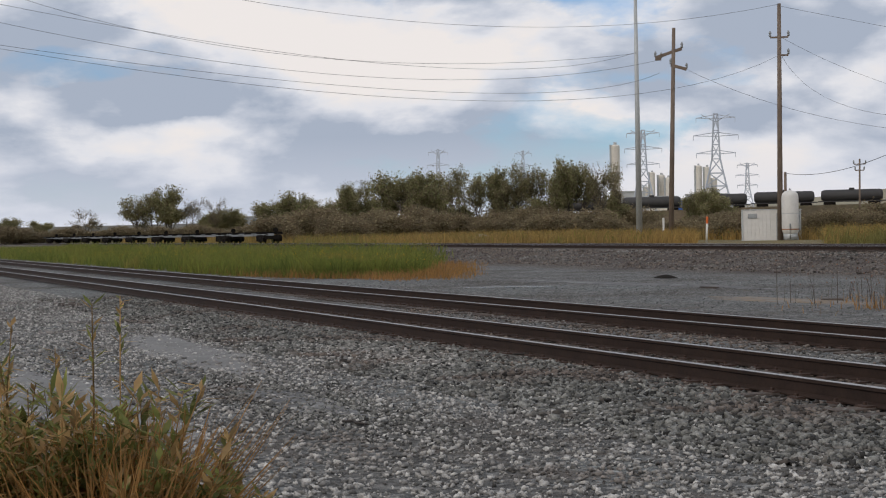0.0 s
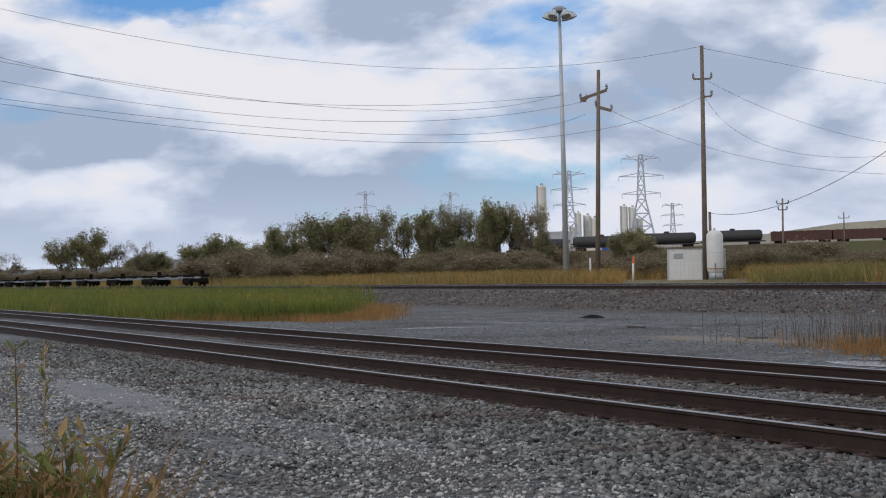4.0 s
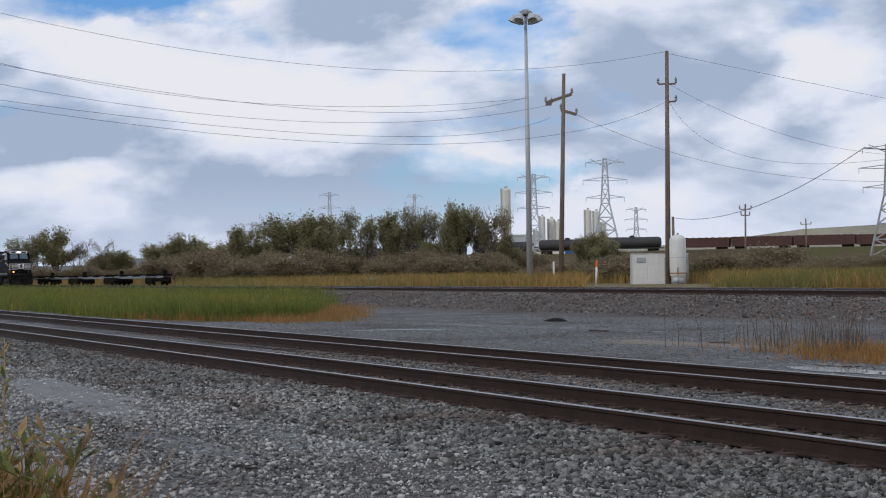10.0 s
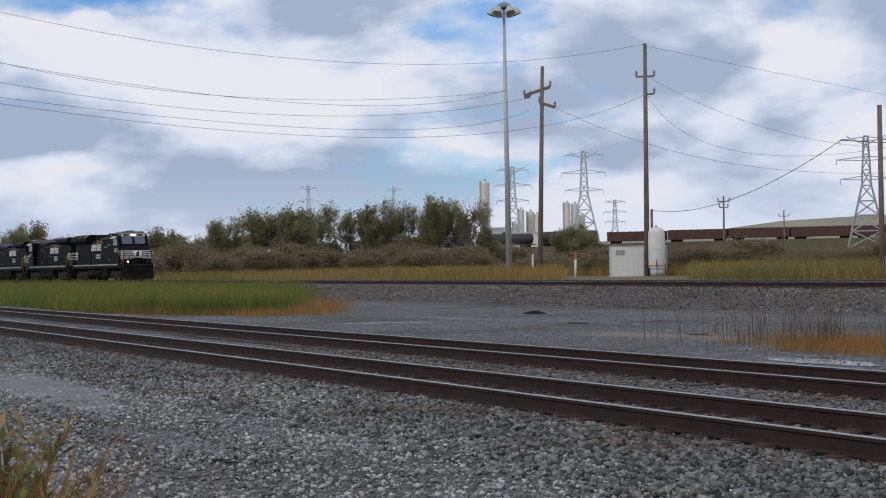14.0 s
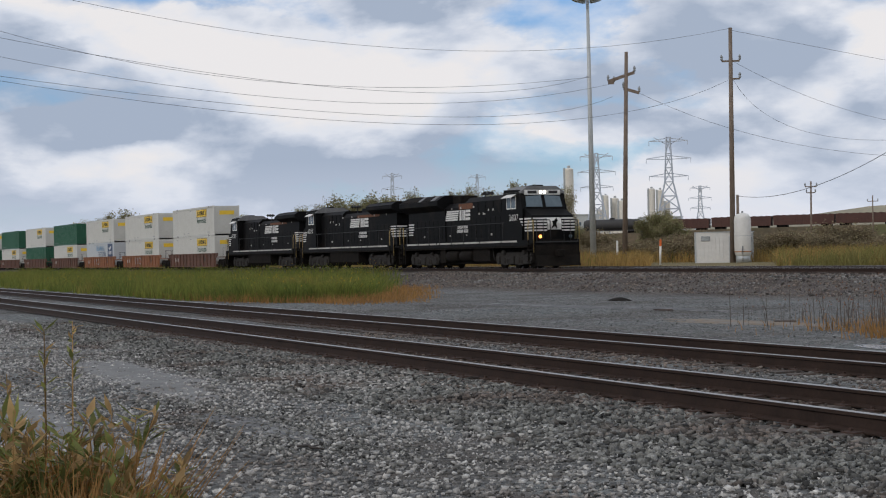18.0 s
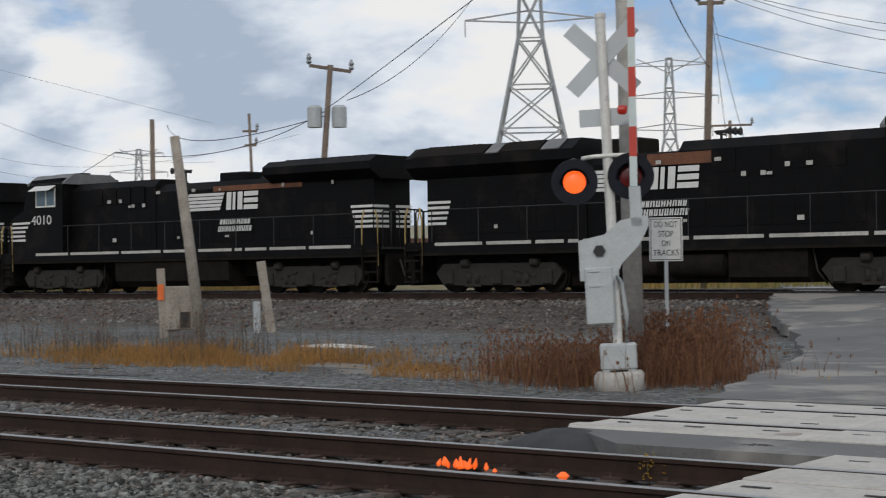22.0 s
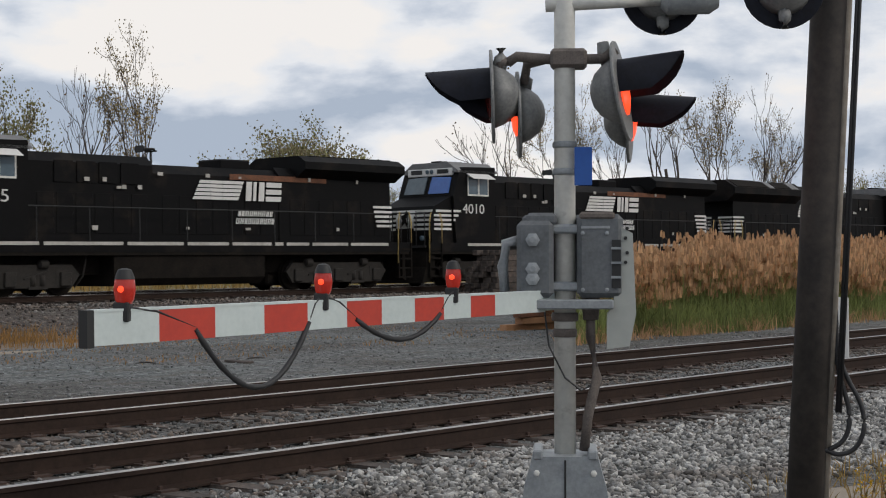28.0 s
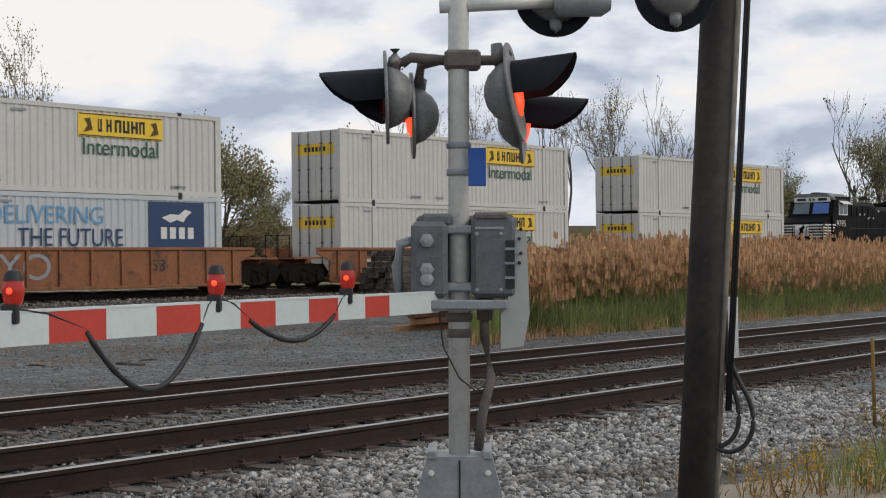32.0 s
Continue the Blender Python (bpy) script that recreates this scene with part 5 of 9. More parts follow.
flat_patch("road_beyond_train", [((-20.5, 44.4, 0.79), (-7.0, 44.0, 0.79)), ((-34.0, 70.0, 0.62), (-20.0, 70.0, 0.62))], M["asphalt"], "asphalt road beyond the far track", "road", "structure", 0.3)


def panel_mesh(w, d, seed):
    rnd = random.Random(seed)
    bm = bm_new()
    box(bm, 0.01, w - 0.01, 0.01, d - 0.01, -0.22, 0.0, 0.012)
    return mesh_of(bm, M["concrete"], "panel")


def crossing(y, xl, xr, label):
    """Concrete panels: two between the rails and one on each side."""
    c = thing("crossing_surface", label, "level crossing", pose(0, y, RAIL_TOP - 0.004), "crossing surfaces", "structure")
    rnd = random.Random(int(y))
    slot = bm_new()
    for y0, y1 in ((-1.62, -0.82), (-0.67, -0.01), (0.01, 0.67), (0.82, 1.62)):
        x, k = xl, 0
        while x < xr - 0.3:
            w = min(2.44, xr - x)
            ob = part("concrete_panel", panel_mesh(w, y1 - y0, k), None, c)
            ob.matrix_basis = pose(x, y0, rnd.uniform(-.008, .006), 0, 0, rnd.uniform(-.12, .12))
            for j in range(int(w / 0.8)):
                bm = bm_new()
                sx, sy = x + 0.25 + j * 0.8 + rnd.uniform(-.06, .06), (y0 + y1) / 2 + rnd.uniform(-.12, .12)
                box(bm, sx, sx + rnd.uniform(0.10, 0.24), sy - 0.02, sy + 0.025, 0.0, 0.004)
                part("lifting_slot", bm, M["new_asphalt"], ob if False else c, "dark lifting slot")
            x, k = x + w, k + 1
    return c


crossing(TRACK_B, -8.3, 1.8, "worn pale concrete crossing panels with dark slots")
crossing(TRACK_A, -5.2, 4.45, "worn pale concrete crossing panels beside the near rails")


def heap(name, at, rx, ry, h, mat, label, category, seed=1, kind=""):
    """A low mound with an uneven outline."""
    rnd = random.Random(seed)
    bm = bm_new()
    rings = []
    for k in range(8):
        f = k / 7
        r = 1 - f * 0.96
        rings.append([bm.verts.new((math.cos(a) * rx * r * (1 + 0.16 * noise.noise((math.cos(a) * 2 + seed, math.sin(a) * 2, f))), math.sin(a) * ry * r * (1 + 0.16 * noise.noise((math.cos(a) * 2, math.sin(a) * 2 + seed, f))), h * (1 - (1 - f) ** 1.6) + 0.03 * h * rnd.uniform(-1, 1) - 0.06)) for a in (j * math.tau / 28 for j in range(28))])
    for r0, r1 in zip(rings, rings[1:]):
        for j in range(28):
            bm.faces.new((r0[j], r0[(j + 1) % 28], r1[(j + 1) % 28], r1[j])).smooth = True
    bm.faces.new(rings[-1])
    bm.faces.new(rings[0][::-1])
    return solo(name, bm, mat, label, category, at, kind=kind)


heap("asphalt_mound", pose(-8.1, 12.5, 0.0), 1.0, 0.5, 0.26, M["new_asphalt"], "small heap of fresh black asphalt beside the track", "heap", 3)
heap("asphalt_mound", pose(-6.1, 12.3, 0.0), 1.25, 0.5, 0.24, M["new_asphalt"], "small heap of fresh black asphalt by the panels", "heap", 5)
bm = box(bm_new(), -1.15, 1.15, -0.1, 0.1, 0, 0.2, 0.015)
solo("concrete_beam", bm, M["concrete"], "loose pale concrete beam lying between tracks", "beam", pose(-7.2, 13.0, 0.0, 0, 0, 2))


# puddles and the sunken patch in the road
def puddle(x, y, rx, ry, seed, z=None, mat=None, label="shallow puddle on the gravel"):
    bm = bm_new()
    z = height(x, y) + 0.012 if z is None else z
    ring = [bm.verts.new((math.cos(a) * rx * (1 + 0.35 * noise.noise((math.cos(a) * 1.5 + seed, math.sin(a) * 1.5, 0))), math.sin(a) * ry * (1 + 0.35 * noise.noise((math.cos(a) * 1.5, math.sin(a) * 1.5 + seed, 1))), 0)) for a in (k * math.tau / 36 for k in range(36))]
    bm.faces.new(ring)
    return solo("puddle", bm, mat or M["puddle"], label, "puddle", pose(x, y, z), kind="structure")


ob = puddle(-44.3, 20.5, 1.9, 0.42, 1, 0.02)
ob.rotation_euler = (0, 0, radians(66))
puddle(-21.0, 17.8, 1.25, 0.5, 2, 0.02)
puddle(-22.3, 18.7, 0.6, 0.25, 6, 0.022)
puddle(-8.6, 3.55, 0.42, 0.2, 4, 0.02)
solo("sunken_patch", lathe(bm_new(), [(0.05, 0.004), (0.42, 0.006), (0.52, 0.0)], None, 18), M["new_asphalt"], "dark gravel-filled hole in the road", "pothole", pose(-5.4, 20.75, 0.172) @ Matrix.Diagonal((1.25, 0.8, 1, 1)), kind="structure")


# crossing signals. Local axes: x across the view, y away, z up
def lamp(parent, at, lit, hood=0.0, size=1.0, facing=-1, face="lamp_black"):
    """A round lamp on its dark shield, looking to facing * y; hood: the length of its peak."""
    s = size
    m = at @ (pose(0, 0, 0, 90) if facing < 0 else pose(0, 0, 0, -90))
    shield = part("shield", lathe(bm_new(), [(0.02, -0.012), (0.30 * s, -0.012), (0.305 * s, 0.0), (0.30 * s, 0.008), (0.02, 0.008)], m, 28), M[face], parent, "round lamp shield")
    part("lamp_back", lathe(bm_new(), [(0.02, -0.19 * s), (0.07 * s, -0.18 * s), (0.13 * s, -0.145 * s), (0.18 * s, -0.08 * s), (0.205 * s, -0.013)], m, 22), M["lamp_grey"], shield, "grey rounded lamp housing")
    part("mount_ear", tube(bm_new(), [m @ Vector((0, 0.17 * s, -0.05 * s)), m @ Vector((0, 0.25 * s, -0.07 * s)), m @ Vector((0, 0.31 * s, -0.07 * s))], [0.05 * s, 0.045 * s, 0.035 * s], 9), M["lamp_grey"], shield)
    part("lens", lathe(bm_new(), [(0.150 * s, 0.01), (0.148 * s, 0.02), (0.09 * s, 0.038), (0.02, 0.045)], m, 22), {0: M["red_lens"], 1: M["orange_lit"], 2: M["red_lit"]}[lit], shield, "glowing lens" if lit else "dark red lens")
    if hood:
        bm = bm_new()
        n = 14
        a0, a1 = radians(-8), radians(188)
        for r in (0.19 * s, 0.175 * s):
            lo = [bm.verts.new(m @ Vector((r * math.cos(a0 + (a1 - a0) * k / n), r * math.sin(a0 + (a1 - a0) * k / n), 0.008))) for k in range(n + 1)]
            hi = [bm.verts.new(m @ Vector((r * 0.95 * math.cos(a0 + (a1 - a0) * k / n), r * (0.97 * math.sin(a0 + (a1 - a0) * k / n) - 0.06), 0.02 + hood * (0.45 + 0.55 * max(0.0, math.sin(a0 + (a1 - a0) * k / n)) ** 0.45)))) for k in range(n + 1)]
            for k in range(n):
                bm.faces.new((lo[k], lo[k + 1], hi[k + 1], hi[k])).smooth = True
        part("hood", bm, M["lamp_black"], shield, "long black lamp hood")
    return shield


def crossbuck(parent, z, y, half, text=False, mat=None):
    for k, (a, word) in enumerate(((45, "RAILROAD"), (-45, "CROSSING"))):
        bm = bm_new()
        box(bm, -half, half, -0.008, 0.008, -0.115, 0.115)
        me = mesh_of(bm, mat or M["white"], "blade")
        me.transform(shift(0, y - 0.018 * k, z) @ pose(0, 0, 0, 0, a, 0))
        b = part("blade", me, None, parent, "white crossbuck blade")
        if text:
            words("lettering", word, 0.15, M["ink"], b, shift(0, y - 0.018 * k - 0.012, z) @ pose(0, 0, 0, 0, a, 0) @ NEAR, half * 1.75)


def arm_of(parent, start, end, h, w, stripes, tip_dark=True, first=0):
    """A striped gate arm from its root to its tip, in pieces."""
    start, end = Vector(start), Vector(end)
    for k in range(stripes):
        a, b = start.lerp(end, k / stripes), start.lerp(end, (k + 1) / stripes)
        part("arm_stripe", bar(bm_new(), a, b, w, h), M["red_stripe"] if (k + first) % 2 else M["pale_stripe"], parent, "red reflective stripe" if (k + first) % 2 else "white reflective stripe")


# the signal at the far end of the near tracks, seen from behind
def back_signal():
    base = spot(-31.1, 22.1, 0.0)
    t = thing("crossing_signal", "aluminium crossing signal with a raised gate, seen from behind", "crossing signal", pose(*base, 0, 0, 31.1) @ pose(0, 0, 0, 0, -2.2, 0), "road crossing signals")
    part("footing", lathe(bm_new(), [(0.36, -0.1), (0.35, 0.18), (0.31, 0.24)], None, 14), M["concrete"], t, "round concrete footing")
    bm = box(bm_new(), -0.25, 0.25, -0.2, 0.2, 0.27, 0.62, 0.02)
    for s in (-1, 1):
        box(bm, s * 0.18 - 0.05, s * 0.18 + 0.05, -0.18, 0.18, 0.23, 0.28)
    part("junction_base", bm, M["galv"], t, "cast aluminium base")
    part("mast", lathe(bm_new(), [(0.068, 0.6), (0.068, 5.1), (0.078, 5.1), (0.078, 5.16), (0.03, 5.18)], None, 14), M["pipe"], t, "aluminium mast")
    crossbuck(t, 4.55, 0.085, 0.62, mat=M["box_grey"])
    part("count_plate", box(bm_new(), -0.36, 0.36, 0.075, 0.09, 3.62, 3.86), M["box_grey"], t, "back of a small sign plate")
    bm = tube(bm_new(), [(-0.36, -0.02, 3.18), (-0.2, -0.05, 3.2), (0.2, -0.05, 3.2), (0.4, -0.02, 3.18)], 0.03, 8)
    part("lamp_arm", bm, M["pipe"], t)
    lamp(t, shift(-0.47, -0.12, 2.86), 1, 0.12, 1.05)
    lamp(t, shift(0.30, -0.12, 2.90), 0, 0.12, 1.05)
    bm = bm_new()
    prism(bm, [(-0.46, 1.5), (-0.46, 2.05), (-0.1, 2.12), (0.12, 2.3), (0.5, 2.35), (0.5, 2.2), (0.36, 1.95), (0.12, 1.72), (0.0, 1.5)], "y", -0.3, -0.12)
    part("gate_mechanism", bm, M["galv"], t, "pale grey gate mechanism")
    bm = box(bm_new(), -0.4, -0.02, -0.34, -0.2, 0.9, 1.68, 0.02)
    for zz in (1.42, 1.62):
        box(bm, -0.34, -0.2, -0.36, -0.34, zz, zz + 0.02)
    part("counterweight", bm, M["galv"], t, "hanging counterweight plate")
    part("bolt_ring", lathe(bm_new(), [(0.085, 0), (0.085, 0.02), (0.05, 0.02)], shift(-0.18, -0.31, 1.9) @ pose(0, 0, 0, 90), 6), M["ink"], t)
    arm = part("gate_arm", box(bm_new(), 0.26, 0.42, -0.3, -0.2, 2.2, 2.75, 0.01), M["galv"], t, "raised striped gate arm")
    arm_of(arm, (0.33, -0.24, 2.75), (0.50, -0.24, 7.2), 0.10, 0.13, 11)
    for zz in (3.8, 5.4):
        part("arm_light", lathe(bm_new(), [(0.04, 0), (0.07, 0.04), (0.06, 0.12), (0.02, 0.14)], shift(0.30, -0.24, zz) @ pose(0, 0, 0, 0, -90), 10), M["red_cap"], arm, "small red arm light")
    part("conduit", tube(bm_new(), [(0.12, -0.02, 0.6), (0.14, -0.03, 1.0), (0.09, -0.04, 1.45), (0.0, -0.08, 1.6)], 0.03, 7), M["galv"], t, "grey flexible conduit")
    return t


back_signal()
pole = lathe(bm_new(), [(0.15, -0.1), (0.10, 12.0)], None, 12)
solo("sign_pole", pole, M["stripe"], "pale timber pole standing behind the signal", "pole", pose(*spot(-30.55, 24.0), 0, -1.0, 0))


def notice_sign():
    base = spot(-29.41, 26.5, 0.05)
    t = thing("notice_sign", "white warning sign on a steel post", "road sign", pose(*base, 0, 0, 29.5))
    part("post", box(bm_new(), -0.03, 0.03, -0.02, 0.02, -0.1, 2.35), M["galv"], t)
    plate = part("plate", box(bm_new(), -0.27, 0.27, -0.035, -0.022, 1.69, 2.41, 0.004), M["white"], t, "white plate with black border")
    bm = bm_new()
    for x0, x1, z0, z1 in ((-.25, .25, 1.71, 1.722), (-.25, .25, 2.378, 2.39), (-.25, -.238, 1.722, 2.378), (.238, .25, 1.722, 2.378)):
        box(bm, x0, x1, -0.038, -0.035, z0, z1)
    part("border", bm, M["ink"], plate)
    for k, (w, wide) in enumerate((("DO NOT", 0.38), ("STOP", 0.24), ("ON", 0.13), ("TRACKS", 0.42))):
        words("lettering", w, 0.10, M["ink"], plate, shift(0, -0.038, 2.29 - k * 0.155) @ NEAR, wide)
    return t


notice_sign()


def front_signal():
    base = spot(-9.86, 37.0, 0.74)
    t = thing("crossing_signal", "crossing signal with a lowered striped gate before the train", "crossing signal", pose(*base, 0, 0, 9.86) @ pose(0, 0, 0, 0, -1.2, 0), "road crossing signals")
    part("footing", box(bm_new(), -0.3, 0.3, -0.25, 0.25, -0.45, 0.1, 0.03), M["concrete"], t)
    part("junction_base", lathe(bm_new(), [(0.19, 0.08), (0.16, 0.4), (0.08, 0.44)], None, 10), M["galv"], t)
    part("mast", lathe(bm_new(), [(0.065, 0.4), (0.065, 4.25), (0.03, 4.27)], None, 12), M["white"], t, "white painted mast")
    crossbuck(t, 3.95, -0.09, 0.62, True)
    plate = part("count_plate", box(bm_new(), -0.35, 0.35, -0.1, -0.085, 3.22, 3.46), M["white"], t, "white track count plate")
    words("lettering", "TRACKS", 0.13, M["ink"], plate, shift(0, -0.104, 3.32) @ NEAR, 0.56)
    part("count_tab", box(bm_new(), -0.1, 0.1, -0.1, -0.085, 3.46, 3.64), M["white"], t)
    words("lettering", "3", 0.13, M["ink"], t, shift(0, -0.104, 3.55) @ NEAR)
    part("lamp_arm", tube(bm_new(), [(-0.4, -0.03, 2.95), (0.4, -0.03, 2.95)], 0.028, 8), M["pipe"], t)
    lamp(t, shift(-0.46, -0.12, 2.9), 2, 0.14, 1.0)
    lamp(t, shift(0.38, -0.12, 2.9), 0, 0.14, 1.0)
    part("blue_plate", box(bm_new(), -0.12, 0.16, -0.085, -0.07, 2.36, 2.56), M["blue"], t, "small blue plate")
    bm = box(bm_new(), 0.08, 0.42, -0.3, 0.0, 1.35, 1.95, 0.03)
    box(bm, 0.38, 1.15, -0.26, -0.14, 1.48, 1.80, 0.03)
    part("gate_mechanism", bm, M["galv"], t, "pale gate mechanism with counterweight")
    arm = part("gate_arm", bar(bm_new(), (0.2, -0.2, 1.3), (-0.5, -0.24, 1.28), 0.1, 0.22), M["white"], t, "lowered striped gate arm")
    arm_of(arm, (-0.5, -0.24, 1.28), (-5.25, -0.24, 1.41), 0.13, 0.05, 12)
    for f in (0.08, 0.36, 0.70):
        x = -5.25 + 4.75 * f
        part("arm_light", lathe(bm_new(), [(0.05, 0), (0.075, 0.03), (0.07, 0.13), (0.02, 0.16)], shift(x, -0.24, 1.48 - f * 0.13), 10), M["red_lit"] if f < 0.5 else M["red_lens"], arm, "small red arm light")
    return t


front_signal()


def gate_signal():
    """The tall signal close by, its lamps turned along the road."""
    base = spot(54.45, 10.1, 0.0)
    t = thing("crossing_signal", "aluminium crossing signal with hooded lamps and lowered gate", "crossing signal", pose(*base, 0, 0, -54.45) @ pose(0, 0, 0, 0, 0.5, 0), "road crossing signals")
    bm = bm_new()
    prism(bm, [(-0.30, -0.05), (0.30, -0.05), (0.26, 0.3), (0.20, 0.52), (-0.20, 0.52), (-0.26, 0.3)], "y", -0.2, 0.2)
    for s in (-1, 1):
        box(bm, s * 0.17 - 0.03, s * 0.17 + 0.03, -0.21, 0.21, 0.5, 0.56, 0.01)
    part("junction_base", bm, M["mech"], t, "cast grey base")
    part("mast", lathe(bm_new(), [(0.068, 0.5), (0.066, 3.4), (0.05, 3.7)], None, 20), M["pipe"], t, "weathered aluminium mast")
    for z in (1.56, 1.92, 2.98, 2.27, 2.44):
        part("band", lathe(bm_new(), [(0.074, z), (0.078, z + 0.01), (0.078, z + 0.03), (0.074, z + 0.04)], None, 18), M["mech"], t, "steel clamp band")
    bm = tube(bm_new(), [(-0.36, 0, 2.98), (-0.3, 0, 3.02), (-0.08, 0, 3.0), (0.1, 0, 3.0), (0.24, 0, 3.0), (0.32, 0, 3.06)], 0.033, 8)
    box(bm, -0.09, 0.14, -0.09, 0.09, 2.94, 3.06, 0.02)
    tube(bm, [(-0.12, 0.0, 3.0), (-0.24, 0.12, 2.98), (-0.26, 0.12, 2.86)], 0.03, 8)
    tube(bm, [(-0.36, 0, 2.99), (-0.41, 0, 2.97), (-0.41, 0, 2.86)], 0.03, 8)
    part("lamp_arm", bm, M["rusty_cast"], t, "dark rusty crossarm")
    for x, y, z, turn, lit, s in ((-0.46, 0.02, 2.77, -87, 0, 0.98), (-0.30, 0.2, 2.67, -86, 2, 0.92), (0.36, 0.02, 2.80, 80, 2, 1.05), (0.43, 0.42, 2.65, 84, 2, 0.92)):
        lamp(t, shift(x, y, z) @ pose(0, 0, 0, 0, 0, turn) @ pose(0, 0, 0, -9 if turn > 0 and s > 1 else 2), lit, 0.40, s, -1, "lamp_grey")
    part("top_arm", tube(bm_new(), [(-0.12, 0, 3.34), (0.62, -0.02, 3.37)], 0.042, 10), M["pipe"], t, "thick pipe arm")
    part("arm_socket", lathe(bm_new(), [(0.06, 0), (0.1, 0.04), (0.1, 0.3), (0.06, 0.36)], shift(0.6, -0.02, 3.37) @ pose(0, 0, 0, 0, 90), 14), M["mech"], t)
    for x, z in ((0.62, 3.42), (1.38, 3.45)):
        lamp(t, shift(x, 0.12, z), 0, 0.0, 0.85, 1)
    part("blue_plate", box(bm_new(), 0.06, 0.17, -0.1, -0.09, 2.2, 2.44, 0.003), M["blue"], t, "bent blue plate")
    bm = box(bm_new(), -0.30, -0.07, -0.16, 0.14, 1.5, 1.98, 0.03)
    box(bm, -0.24, -0.05, -0.12, 0.1, 1.95, 2.03, 0.02)
    part("gate_mechanism", bm, M["case_grey"], t, "grey gate mechanism case")
    for z in (1.54, 1.9):
        part("clamp", box(bm_new(), -0.15, 0.16, -0.105, 0.09, z, z + 0.055, 0.012), M["mech"], t, "bolted steel clamp")
    part("case_lid", box(bm_new(), -0.27, 0.27, 0.02, 0.15, 1.55, 2.02, 0.02), M["case_grey"], t)
    for z in (1.62, 1.68, 1.86):
        part("bolt", lathe(bm_new(), [(0.045, 0), (0.045, 0.04), (0.02, 0.05)], shift(-0.2, -0.16, z) @ pose(0, 0, 0, 90), 6), M["mech"], t)
    part("motor_case", box(bm_new(), 0.075, 0.36, -0.14, 0.16, 1.5, 2.02, 0.03), M["case_grey"], t, "grey motor case")
    part("case_window", box(bm_new(), 0.29, 0.345, -0.148, -0.138, 1.56, 1.86), M["ink"], t, "dark slot in the motor case")
    for k in range(3):
        part("slot_bar", box(bm_new(), 0.285, 0.35, -0.156, -0.146, 1.62 + k * 0.09, 1.635 + k * 0.09), M["mech"], t)
    part("case_seam", box(bm_new(), 0.10, 0.28, -0.146, -0.138, 1.93, 1.945), M["mech"], t)
    part("case_hood", box(bm_new(), 0.09, 0.31, -0.15, -0.1, 1.985, 2.035, 0.015), M["rusty_cast"], t, "worn case rim")
    for x, z in ((0.11, 1.55), (0.26, 1.55), (0.11, 1.9), (0.26, 1.9)):
        part("case_bolt", lathe(bm_new(), [(0.014, 0), (0.014, 0.012), (0.006, 0.016)], shift(x, -0.138, z) @ pose(0, 0, 0, 90), 6), M["mech"], t)
    for k, z in enumerate((1.72, 1.78, 1.87, 1.93)):
        part("weight_bolt", lathe(bm_new(), [(0.012, 0), (0.012, 0.01)], shift(0.375 + 0.01 * (k % 2), -0.12, z) @ pose(0, 0, 0, 90), 6), M["ink"], t)
    for z, w in ((1.35, 0.085), (1.25, 0.076)):
        part("collar", lathe(bm_new(), [(w - 0.006, z), (w, z + 0.01), (w, z + 0.045), (w - 0.006, z + 0.055)], None, 18), M["rusty_cast"], t, "rusty collar")
    part("elbow", tube(bm_new(), [(0.16, -0.02, 1.5), (0.16, -0.02, 1.36)], [0.06, 0.05], 9), M["rusty_cast"], t, "conduit elbow")
    for x in (-0.22, 0.22):
        part("base_bolt", lathe(bm_new(), [(0.02, 0), (0.02, 0.02), (0.01, 0.025)], shift(x * 0.8, -0.2, 0.42) @ pose(0, 0, 0, 90), 6), M["pipe"], t)
    part("base_seam", box(bm_new(), -0.006, 0.006, -0.206, -0.198, 0.0, 0.5), M["ink"], t)
    part("bracket", box(bm_new(), -0.48, 0.30, -0.19, -0.12, 1.43, 1.49, 0.008), M["mech"], t, "steel bracket plate")
    part("side_loop", tube(bm_new(), [(-0.28, -0.05, 1.86), (-0.37, -0.05, 1.84), (-0.39, -0.05, 1.7), (-0.37, -0.05, 1.46)], 0.035, 8), M["mech"], t)
    bm = bm_new()
    prism(bm, [(0.26, 1.18), (0.40, 1.2), (0.44, 1.4), (0.42, 1.9), (0.33, 1.95), (0.30, 1.45), (0.26, 1.4)], "y", -0.12, -0.04)
    part("counterweight", bm, M["cabinet"], t, "pale counterweight arm")
    part("conduit", tube(bm_new(), [(0.16, -0.02, 1.45), (0.16, -0.03, 1.25), (0.2, -0.03, 1.0), (0.14, -0.03, 0.75), (0.12, -0.02, 0.54)], 0.032, 9), M["rusty_cast"], t, "brown flexible conduit")
    part("loose_wire", tube(bm_new(), [(-0.13, -0.1, 1.44), (-0.1, -0.12, 1.2), (0.0, -0.1, 1.0), (0.1, -0.08, 0.92), (0.16, -0.05, 0.95)], 0.006, 5), M["rubber"], t)
    # the arm, in the signal's own axes
    inv = t.matrix_basis.inverted()
    root, tip = inv @ Vector((8.06, 5.92, 1.475)), inv @ Vector((4.53, 5.86, 1.44))
    arm = part("gate_arm", bar(bm_new(), root.lerp(tip, -0.06), root.lerp(tip, 0.02), 0.045, 0.11), M["pale_stripe"], t, "lowered striped gate arm")
    line = [root.lerp(tip, f) for f in (0.0, 0.147, 0.214, 0.285, 0.359, 0.439, 0.519, 0.605, 0.694, 0.789, 0.89, 1.0)]
    for k, (a, b) in enumerate(zip(line, line[1:])):
        red = k % 2 == 1
